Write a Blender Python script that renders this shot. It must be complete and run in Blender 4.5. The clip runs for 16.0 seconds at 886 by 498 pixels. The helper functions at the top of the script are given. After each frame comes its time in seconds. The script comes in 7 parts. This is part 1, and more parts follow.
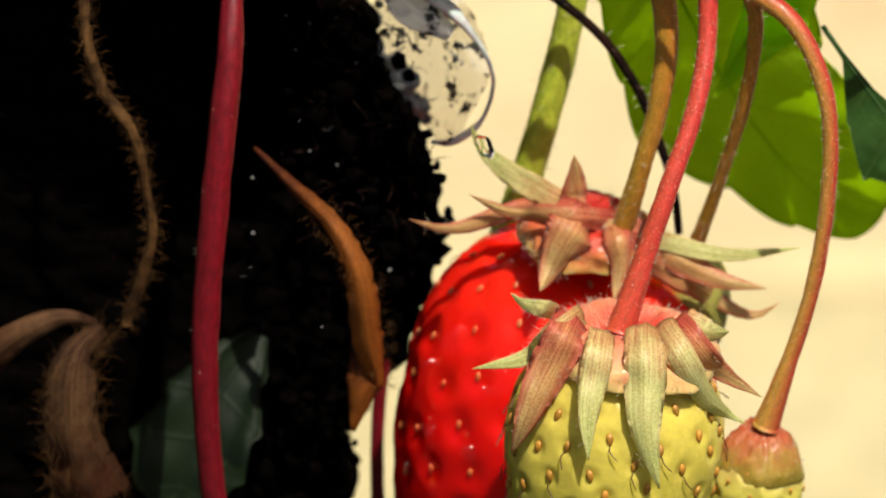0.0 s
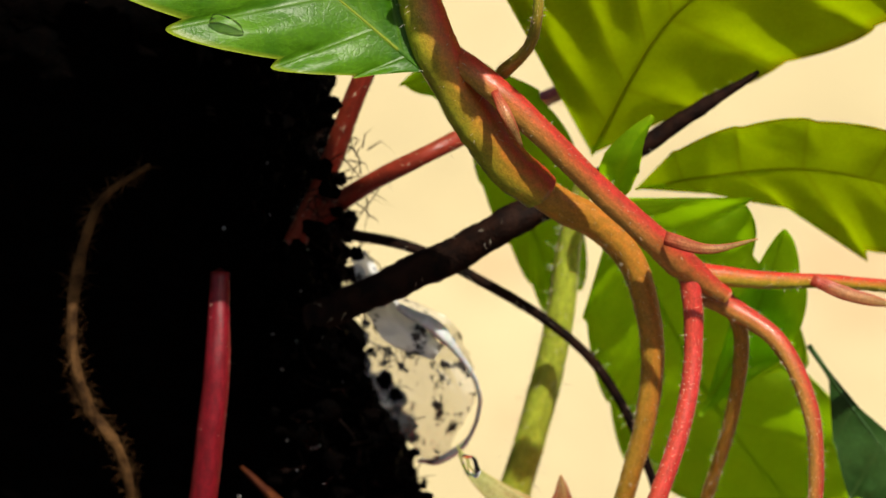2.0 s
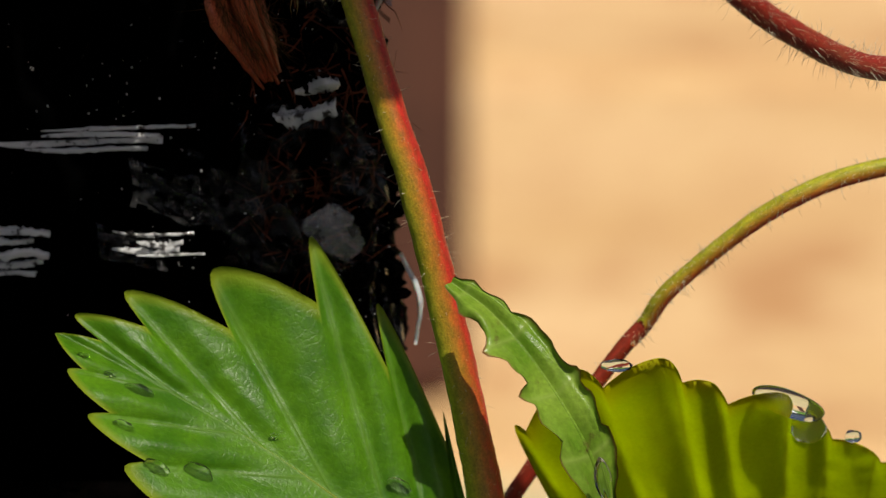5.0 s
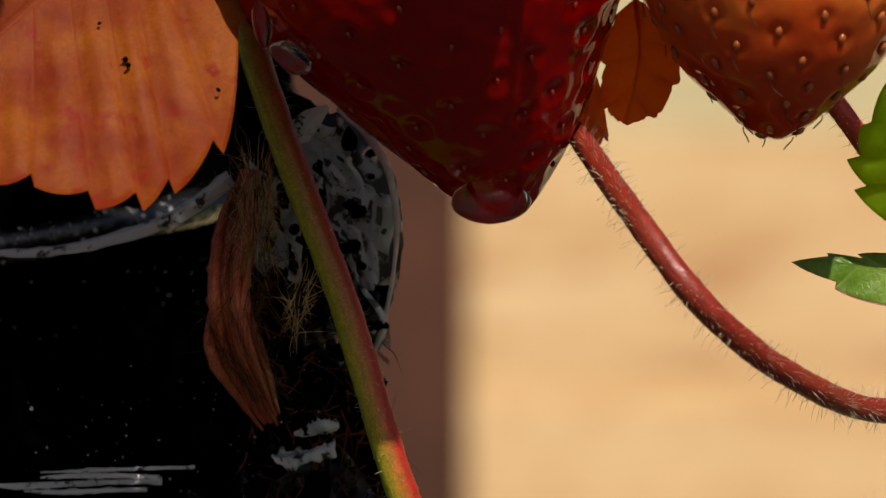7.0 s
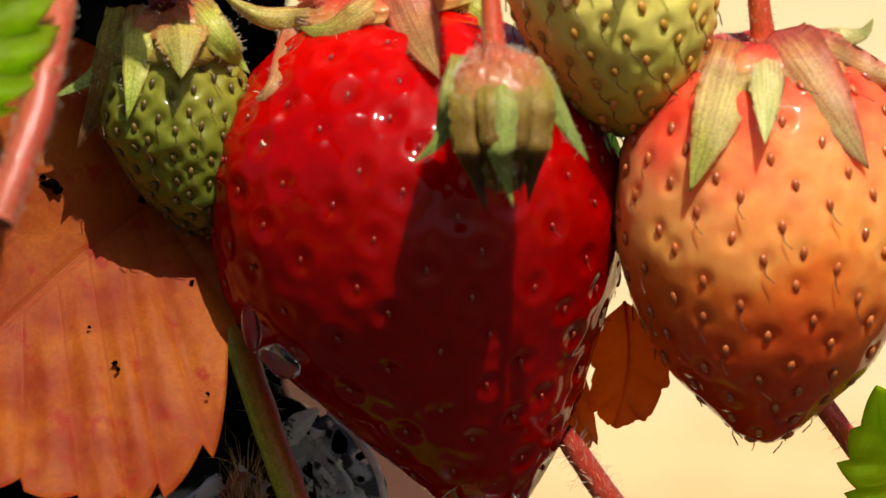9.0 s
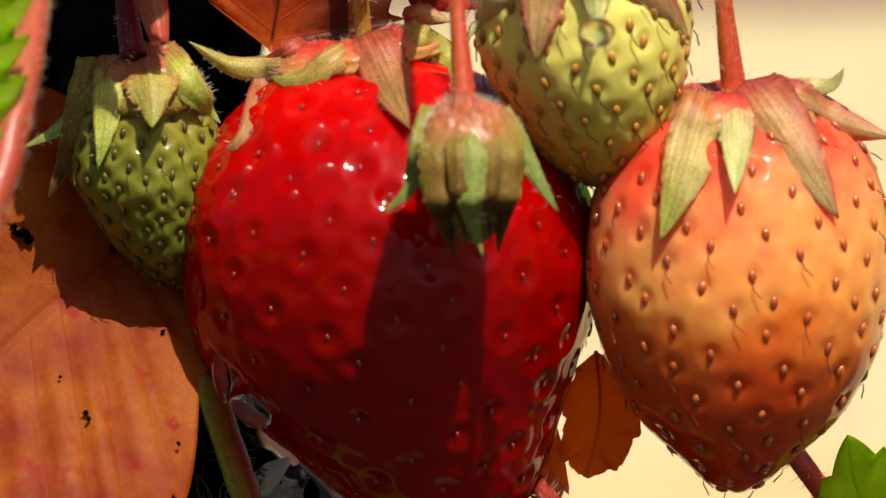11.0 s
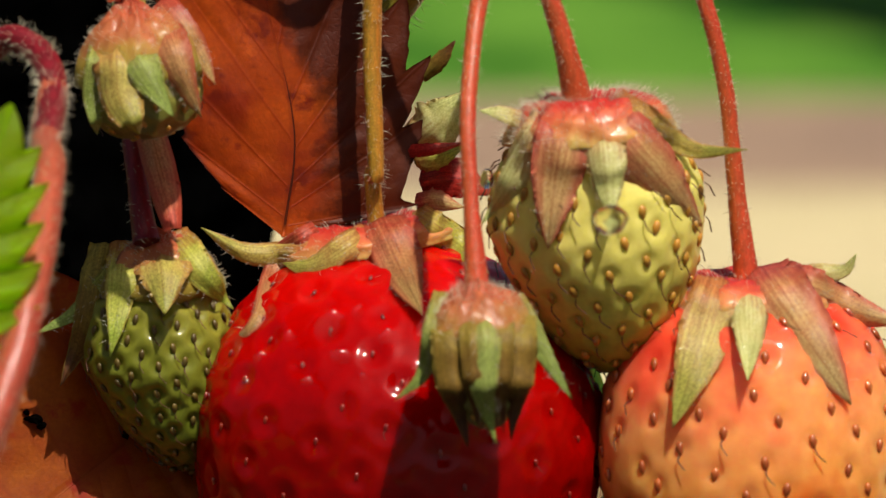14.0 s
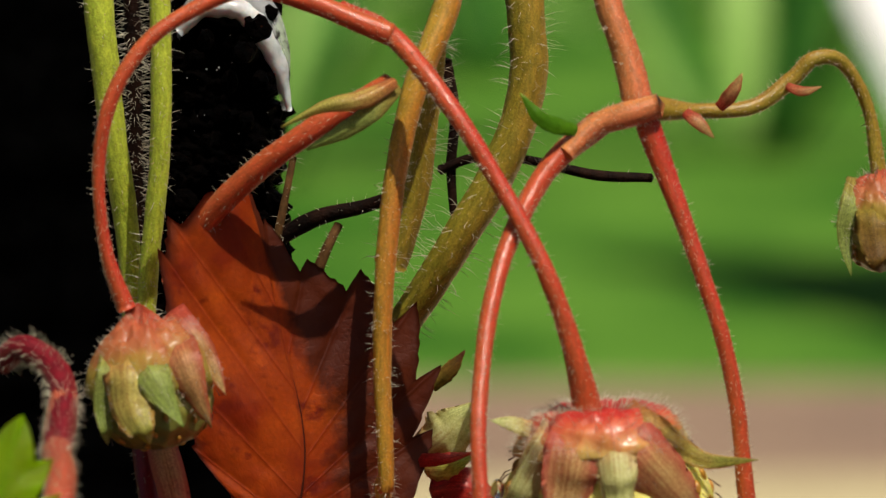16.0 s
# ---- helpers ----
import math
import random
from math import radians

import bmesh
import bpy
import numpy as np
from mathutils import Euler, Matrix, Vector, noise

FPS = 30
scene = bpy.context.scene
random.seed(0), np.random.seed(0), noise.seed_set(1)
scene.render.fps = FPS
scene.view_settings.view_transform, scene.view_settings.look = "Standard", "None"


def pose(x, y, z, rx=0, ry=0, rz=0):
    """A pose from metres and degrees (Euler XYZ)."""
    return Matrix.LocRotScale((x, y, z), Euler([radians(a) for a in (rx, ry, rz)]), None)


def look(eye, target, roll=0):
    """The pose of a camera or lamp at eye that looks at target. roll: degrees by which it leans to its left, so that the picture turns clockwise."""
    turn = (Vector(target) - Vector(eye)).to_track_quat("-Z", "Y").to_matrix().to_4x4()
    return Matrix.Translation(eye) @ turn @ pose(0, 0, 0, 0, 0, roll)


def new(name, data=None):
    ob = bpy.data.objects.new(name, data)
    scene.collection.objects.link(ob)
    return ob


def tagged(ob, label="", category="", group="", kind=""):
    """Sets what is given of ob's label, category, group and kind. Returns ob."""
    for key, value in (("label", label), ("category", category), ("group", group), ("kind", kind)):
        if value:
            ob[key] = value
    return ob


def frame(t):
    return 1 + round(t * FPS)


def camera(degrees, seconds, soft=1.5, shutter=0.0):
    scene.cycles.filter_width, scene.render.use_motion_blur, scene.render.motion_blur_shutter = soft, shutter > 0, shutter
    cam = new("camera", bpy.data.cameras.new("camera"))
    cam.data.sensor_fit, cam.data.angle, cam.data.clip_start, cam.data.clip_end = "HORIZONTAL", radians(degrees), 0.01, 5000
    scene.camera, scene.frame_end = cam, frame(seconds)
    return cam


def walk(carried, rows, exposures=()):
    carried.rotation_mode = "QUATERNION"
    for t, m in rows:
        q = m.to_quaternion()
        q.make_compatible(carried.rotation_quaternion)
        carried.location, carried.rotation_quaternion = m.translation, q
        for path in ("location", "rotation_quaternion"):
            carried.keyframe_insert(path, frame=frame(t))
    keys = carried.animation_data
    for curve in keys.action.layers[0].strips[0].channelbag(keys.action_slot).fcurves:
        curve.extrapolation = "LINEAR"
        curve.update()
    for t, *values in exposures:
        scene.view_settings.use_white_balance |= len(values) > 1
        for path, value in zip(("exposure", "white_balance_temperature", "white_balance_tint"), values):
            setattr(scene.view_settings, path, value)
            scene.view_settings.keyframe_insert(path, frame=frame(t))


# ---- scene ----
import collections
import functools

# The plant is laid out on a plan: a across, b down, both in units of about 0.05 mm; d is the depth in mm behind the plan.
REACH, EYE_Z, UNIT, TILT = 0.60, 1.10, 12371.0, radians(-22.0)


def at(a, b, d=0.0):
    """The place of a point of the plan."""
    rise = TILT + (441.0 - b) / UNIT
    far = REACH + d * 0.001
    return Vector(((a - 784.0) / UNIT * far / math.cos(rise), d * 0.001, EYE_Z + far * math.tan(rise)))


U = REACH / UNIT * 1.04   # one unit of the plan in metres

# ---- camera ----
cam = camera(7.25, 16.0, soft=1.4)
cam.data.dof.use_dof = True
cam.data.dof.focus_distance = 0.612
cam.data.dof.aperture_fstop = 52.0

# seconds, and how far the plan has slid right and down
SLIDE = [
    (0.0, 0, 0), (0.5, 3.2, 103.5), (1.0, -13.3, 252), (1.5, -21.5, 416.3), (2.0, -24.4, 561.1), (2.5, -19, 677.6),
    (3.0, 0, 813.9), (3.5, 28.5, 960.2), (4.0, 58.2, 1140.8), (4.5, 79.7, 1343), (5.0, 113.7, 1550.5), (5.2, 116.6, 1621.8),
    (6.25, 118, 1944), (7.3, 112.1, 2246.8), (7.5, 119.7, 2311.1), (8.0, 134.6, 2465.4), (8.5, 127.4, 2550.8),
    (9.0, 95.8, 2692.6), (9.5, 49.9, 2735.7), (9.7, 41.5, 2741), (10.75, 42, 2772), (11.8, 60.4, 2809), (12.0, 55.8, 2818.3),
    (12.5, 74, 2867.7), (13.0, 75.2, 2953.5), (13.5, 77.5, 3036.2), (14.0, 67.1, 3109.9), (14.5, 74.8, 3242.7),
    (15.0, 83.6, 3395.6), (15.5, 82.1, 3512.9), (16.0, 85.4, 3658.8)]


def station(right, down):
    target = at(784 - right, 441 - down)
    lift = 0.05 * (down / UNIT - 0.15)
    return look((target.x * 1.1, -REACH, EYE_Z + lift), target)


EXPOSURE = [(0.0, 0.25), (3.5, 0.25), (5.0, -0.2), (7.3, -0.35), (8.0, 0.05), (8.5, 0.22), (9.0, 0.3), (12.5, 0.25), (14.0, 0.05), (16.0, -0.2)]
walk(cam, [(t, station(r, s)) for t, r, s in SLIDE], EXPOSURE)

# ---- light ----
SUN_FROM = Vector((0.20, -0.47, 0.86)).normalized()
world = bpy.data.worlds.new("sky")
scene.world = world
world.use_nodes = True
sky = world.node_tree.nodes.new("ShaderNodeTexSky")
sky.sky_type, sky.sun_disc, sky.dust_density, sky.air_density = "NISHITA", False, 5.0, 0.7
sky.sun_elevation = math.asin(SUN_FROM.z)
sky.sun_rotation = math.atan2(SUN_FROM.x, SUN_FROM.y)
world.node_tree.links.new(sky.outputs[0], world.node_tree.nodes["Background"].inputs[0])
world.node_tree.nodes["Background"].inputs[1].default_value = 0.055
sun = new("sun", bpy.data.lights.new("sun", "SUN"))
sun.data.energy, sun.data.angle, sun.data.color = 5.0, radians(0.6), (1.0, 0.915, 0.79)
sun.matrix_world = look(SUN_FROM * 5, (0, 0, 0))


# ---- materials ----
def ramp(nodes, stops):
    node = nodes.new("ShaderNodeValToRGB")
    els = node.color_ramp.elements
    while len(els) < len(stops):
        els.new(0.5)
    for el, (pos, col) in zip(els, stops):
        el.position, el.color = pos, (*col, 1)
    return node


def noise_node(nt, scale, detail=4, rough=0.55, vec=None):
    node = nt.nodes.new("ShaderNodeTexNoise")
    node.inputs["Scale"].default_value, node.inputs["Detail"].default_value = scale, detail
    node.inputs["Roughness"].default_value = rough
    if vec is None:
        vec = nt.nodes.new("ShaderNodeTexCoord").outputs["Object"]
    nt.links.new(vec, node.inputs["Vector"])
    return node


def stretched(nt, sock, low=0.36, high=0.64, out=(0.1, 0.9)):
    """Spreads the middle of a noise over a wider range."""
    node = nt.nodes.new("ShaderNodeMapRange")
    for k, v in zip((1, 2, 3, 4), (low, high, *out)):
        node.inputs[k].default_value = v
    nt.links.new(sock, node.inputs[0])
    return node.outputs[0]


def mixc(nt, fac, a, b, blend="MIX"):
    node = nt.nodes.new("ShaderNodeMix")
    node.data_type, node.blend_type = "RGBA", blend
    for sock, v in ((node.inputs[0], fac), (node.inputs[6], a), (node.inputs[7], b)):
        if isinstance(v, bpy.types.NodeSocket):
            nt.links.new(v, sock)
        elif isinstance(v, (int, float)):
            sock.default_value = v
        else:
            sock.default_value = (*v, 1)
    return node.outputs[2]


def material(name, dark, light, scale=400.0, rough=0.5, bump=0.2, fine=4000.0, sss=0.0, sss_radius=(1, 0.3, 0.15),
             coat=0.0, spots=None, spot_scale=900.0, spot_at=0.64, span=(0.35, 0.65), spec=0.5, detail=4, tint=None):
    """A surface with colour at two scales, fine relief, and, if given, darker or paler spots; tint varies it from piece to piece."""
    m = bpy.data.materials.new(name)
    m.use_nodes = True
    nt = m.node_tree
    p = nt.nodes["Principled BSDF"]
    big = noise_node(nt, scale, detail)
    small = noise_node(nt, fine, 3)
    r = ramp(nt.nodes, [(span[0], dark), (span[1], light)])
    nt.links.new(big.outputs[0], r.inputs[0])
    col = mixc(nt, 0.35, r.outputs[0], small.outputs[0], "OVERLAY")
    if spots:
        s = noise_node(nt, spot_scale, 2)
        sr = ramp(nt.nodes, [(spot_at, (0, 0, 0)), (spot_at + 0.06, (1, 1, 1))])
        nt.links.new(s.outputs[0], sr.inputs[0])
        col = mixc(nt, sr.outputs[0], col, spots)
    if tint:
        info = nt.nodes.new("ShaderNodeObjectInfo")
        col = mixc(nt, info.outputs["Random"], col, mixc(nt, 0.7, col, tint))
    nt.links.new(col, p.inputs["Base Color"])
    p.inputs["Roughness"].default_value = rough
    p.inputs["Specular IOR Level"].default_value = spec
    if sss:
        p.inputs["Subsurface Weight"].default_value = sss
        p.inputs["Subsurface Radius"].default_value = sss_radius
        p.inputs["Subsurface Scale"].default_value = 0.0025
    if coat:
        p.inputs["Coat Weight"].default_value = coat
        p.inputs["Coat Roughness"].default_value = 0.08
    if bump:
        b = nt.nodes.new("ShaderNodeBump")
        b.inputs["Strength"].default_value, b.inputs["Distance"].default_value = bump, 0.0002
        nt.links.new(small.outputs[0], b.inputs["Height"])
        nt.links.new(b.outputs[0], p.inputs["Normal"])
        nt.links.new(b.outputs[0], p.inputs["Coat Normal"])
    return m


def graded(name, stops, jitter=0.25, scale=260.0, rough=0.25, bump=0.12, fine=2500.0, sss=0.3, sss_radius=(1, 0.3, 0.15), coat=0.5, coat_rough=0.05, spec=0.5, streak=0.0):
    """A skin whose colour runs from the crown to the tip, unevenly."""
    m = bpy.data.materials.new(name)
    m.use_nodes = True
    nt = m.node_tree
    p = nt.nodes["Principled BSDF"]
    sep = nt.nodes.new("ShaderNodeSeparateXYZ")
    nt.links.new(nt.nodes.new("ShaderNodeUVMap").outputs[0], sep.inputs[0])
    big, small = noise_node(nt, scale, 4), noise_node(nt, fine, 3)
    add = nt.nodes.new("ShaderNodeMath")
    add.operation, add.inputs[1].default_value = "MULTIPLY_ADD", jitter
    nt.links.new(big.outputs[0], add.inputs[0])
    nt.links.new(sep.outputs[1], add.inputs[2])
    shift = nt.nodes.new("ShaderNodeMath")
    shift.operation, shift.inputs[1].default_value = "SUBTRACT", jitter * 0.5
    nt.links.new(add.outputs[0], shift.inputs[0])
    if streak:
        stretch = nt.nodes.new("ShaderNodeMapping")
        stretch.inputs["Scale"].default_value = (40.0, 5.0, 1.0)
        nt.links.new(nt.nodes.new("ShaderNodeUVMap").outputs[0], stretch.inputs[0])
        rays = noise_node(nt, 1.0, 4, 0.6, stretch.outputs[0])
        more = nt.nodes.new("ShaderNodeMath")
        more.operation, more.inputs[1].default_value = "MULTIPLY_ADD", streak
        nt.links.new(rays.outputs[0], more.inputs[0])
        nt.links.new(shift.outputs[0], more.inputs[2])
        shift = nt.nodes.new("ShaderNodeMath")
        shift.operation, shift.inputs[1].default_value = "SUBTRACT", streak * 0.5
        nt.links.new(more.outputs[0], shift.inputs[0])
        small = rays
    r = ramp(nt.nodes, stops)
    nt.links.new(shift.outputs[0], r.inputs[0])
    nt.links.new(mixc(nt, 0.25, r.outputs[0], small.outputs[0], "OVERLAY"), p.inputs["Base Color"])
    p.inputs["Roughness"].default_value = rough
    p.inputs["Subsurface Weight"].default_value = sss
    p.inputs["Subsurface Radius"].default_value = sss_radius
    p.inputs["Subsurface Scale"].default_value = 0.0015 if streak else 0.005
    p.inputs["Specular IOR Level"].default_value = spec
    p.inputs["Coat Weight"].default_value, p.inputs["Coat Roughness"].default_value = coat, coat_rough
    p.inputs["Coat IOR"].default_value = 1.35
    b = nt.nodes.new("ShaderNodeBump")
    b.inputs["Strength"].default_value, b.inputs["Distance"].default_value = bump, 0.0002
    nt.links.new(small.outputs[0], b.inputs["Height"])
    nt.links.new(b.outputs[0], p.inputs["Normal"])
    nt.links.new(b.outputs[0], p.inputs["Coat Normal"])
    return m


def stem_material(name, red, green, amount=0.5, rough=0.45, coat=0.35, side=0.12):
    """A stalk that is red on one side and green on the other, in streaks along it."""
    m = bpy.data.materials.new(name)
    m.use_nodes = True
    nt = m.node_tree
    p = nt.nodes["Principled BSDF"]
    uv = nt.nodes.new("ShaderNodeUVMap")
    sep = nt.nodes.new("ShaderNodeSeparateXYZ")
    nt.links.new(uv.outputs[0], sep.inputs[0])
    wave = nt.nodes.new("ShaderNodeMath")
    wave.operation = "COSINE"
    turn = nt.nodes.new("ShaderNodeMath")
    turn.operation, turn.inputs[1].default_value = "MULTIPLY", 6.2832
    nt.links.new(sep.outputs[0], turn.inputs[0])
    nt.links.new(turn.outputs[0], wave.inputs[0])
    stretch = nt.nodes.new("ShaderNodeMapping")
    stretch.inputs["Scale"].default_value = (9, 1.2, 1)
    nt.links.new(uv.outputs[0], stretch.inputs[0])
    streak = noise_node(nt, 2.0, 2, 0.5, stretch.outputs[0])
    blot = noise_node(nt, 45.0, 1)
    total = nt.nodes.new("ShaderNodeMath")
    total.operation, total.inputs[1].default_value = "MULTIPLY_ADD", side
    nt.links.new(wave.outputs[0], total.inputs[0])
    nt.links.new(stretched(nt, mixc(nt, 0.6, streak.outputs[0], blot.outputs[0]), 0.0, 1.0, (0.22, 0.78)), total.inputs[2])
    add = total
    mid = 0.8 - 0.6 * amount
    r = ramp(nt.nodes, [(max(0.0, mid - 0.26), green), (mid, tuple((x + y) / 2 for x, y in zip(red, green))), (min(1.0, mid + 0.24), red)])
    nt.links.new(add.outputs[0], r.inputs[0])
    grain = noise_node(nt, 5200.0, 3)
    col = mixc(nt, 0.22, r.outputs[0], stretched(nt, grain.outputs[0]), "OVERLAY")
    col = mixc(nt, 0.22, col, stretched(nt, streak.outputs[0]), "OVERLAY")
    nt.links.new(col, p.inputs["Base Color"])
    p.inputs["Roughness"].default_value = rough
    p.inputs["Specular IOR Level"].default_value = 0.3
    p.inputs["Coat Weight"].default_value, p.inputs["Coat Roughness"].default_value = coat, 0.13
    p.inputs["Subsurface Weight"].default_value = 0.12
    p.inputs["Subsurface Radius"].default_value = (1, 0.5, 0.25)
    p.inputs["Subsurface Scale"].default_value = 0.001
    b = nt.nodes.new("ShaderNodeBump")
    b.inputs["Strength"].default_value, b.inputs["Distance"].default_value = 0.45, 0.0002
    nt.links.new(mixc(nt, 0.5, streak.outputs[0], grain.outputs[0]), b.inputs["Height"])
    nt.links.new(b.outputs[0], p.inputs["Normal"])
    nt.links.new(b.outputs[0], p.inputs["Coat Normal"])
    return m


def leaf_material(name, dark, light, vein, through_col, amount=0.45, rough=0.42, blotch=None, blotch_at=0.6, edge=None, dead=None, dead_side=1.0):
    """A leaf: veins along the rows of its mesh, light shining through it, blotches, a differently coloured margin, one side withered."""
    m = bpy.data.materials.new(name)
    m.use_nodes = True
    nt = m.node_tree
    p = nt.nodes["Principled BSDF"]
    uv = nt.nodes.new("ShaderNodeUVMap")
    sep = nt.nodes.new("ShaderNodeSeparateXYZ")
    nt.links.new(uv.outputs[0], sep.inputs[0])
    big = noise_node(nt, 190.0, 4)
    small = noise_node(nt, 2600.0, 4)
    r = ramp(nt.nodes, [(0.34, dark), (0.66, light)])
    nt.links.new(big.outputs[0], r.inputs[0])
    col = mixc(nt, 0.45, r.outputs[0], small.outputs[0], "OVERLAY")
    # veins: u counts the side veins, v is 0 at the midrib
    saw = nt.nodes.new("ShaderNodeMath")
    saw.operation, saw.inputs[1].default_value = "PINGPONG", 0.5
    nt.links.new(sep.outputs[0], saw.inputs[0])
    vr = ramp(nt.nodes, [(0.0, (1, 1, 1)), (0.055, (0.25, 0.25, 0.25)), (0.11, (0, 0, 0))])
    nt.links.new(saw.outputs[0], vr.inputs[0])
    mid = nt.nodes.new("ShaderNodeMath")
    mid.operation = "ABSOLUTE"
    nt.links.new(sep.outputs[1], mid.inputs[0])
    mr = ramp(nt.nodes, [(0.0, (1, 1, 1)), (0.018, (0.8, 0.8, 0.8)), (0.035, (0, 0, 0))])
    nt.links.new(mid.outputs[0], mr.inputs[0])
    veins = mixc(nt, 1.0, vr.outputs[0], mr.outputs[0], "LIGHTEN")
    net = nt.nodes.new("ShaderNodeTexVoronoi")
    net.feature = "DISTANCE_TO_EDGE"
    net.inputs["Scale"].default_value = 1500.0
    nt.links.new(nt.nodes.new("ShaderNodeTexCoord").outputs["Object"], net.inputs["Vector"])
    nr = ramp(nt.nodes, [(0.0, (0.2, 0.2, 0.2)), (0.14, (0, 0, 0))])
    nt.links.new(net.outputs["Distance"], nr.inputs[0])
    lines = mixc(nt, 1.0, veins, nr.outputs[0], "LIGHTEN")
    half = nt.nodes.new("ShaderNodeMath")
    half.operation, half.inputs[1].default_value = "MULTIPLY", 0.6
    nt.links.new(lines, half.inputs[0])
    col = mixc(nt, half.outputs[0], col, vein)
    if blotch:
        s = noise_node(nt, 330.0, 6, 0.65)
        sr = ramp(nt.nodes, [(blotch_at, (0, 0, 0)), (blotch_at + 0.09, (1, 1, 1))])
        nt.links.new(s.outputs[0], sr.inputs[0])
        col = mixc(nt, sr.outputs[0], col, blotch)
    if edge:
        er = ramp(nt.nodes, [(0.9, (0, 0, 0)), (0.99, (1, 1, 1))])
        nt.links.new(mid.outputs[0], er.inputs[0])
        col = mixc(nt, er.outputs[0], col, edge)
    glow = mixc(nt, 0.6, col, through_col)
    if dead:
        side = nt.nodes.new("ShaderNodeMath")
        side.operation, side.inputs[1].default_value = "MULTIPLY", dead_side
        nt.links.new(sep.outputs[1], side.inputs[0])
        wander = nt.nodes.new("ShaderNodeMath")
        wander.operation, wander.inputs[1].default_value = "MULTIPLY_ADD", 1.1
        nt.links.new(noise_node(nt, 150.0, 6, 0.65).outputs[0], wander.inputs[0])
        nt.links.new(side.outputs[0], wander.inputs[2])
        dr = ramp(nt.nodes, [(0.72, (0, 0, 0)), (0.98, (0.9, 0.9, 0.9))])
        nt.links.new(wander.outputs[0], dr.inputs[0])
        col = mixc(nt, dr.outputs[0], col, dead)
        glow = mixc(nt, dr.outputs[0], glow, dead)
    nt.links.new(col, p.inputs["Base Color"])
    p.inputs["Roughness"].default_value = rough
    p.inputs["Specular IOR Level"].default_value = 0.3
    b = nt.nodes.new("ShaderNodeBump")
    b.inputs["Strength"].default_value, b.inputs["Distance"].default_value = 0.45, 0.00018
    b.invert = True
    height = mixc(nt, 0.4, lines, small.outputs[0])
    nt.links.new(height, b.inputs["Height"])
    nt.links.new(b.outputs[0], p.inputs["Normal"])
    nt.links.new(b.outputs[0], p.inputs["Coat Normal"])
    tr = nt.nodes.new("ShaderNodeBsdfTranslucent")
    nt.links.new(glow, tr.inputs[0])
    mix = nt.nodes.new("ShaderNodeMixShader")
    mix.inputs[0].default_value = amount
    nt.links.new(p.outputs[0], mix.inputs[1])
    nt.links.new(tr.outputs[0], mix.inputs[2])
    nt.links.new(mix.outputs[0], nt.nodes["Material Output"].inputs[0])
    return m


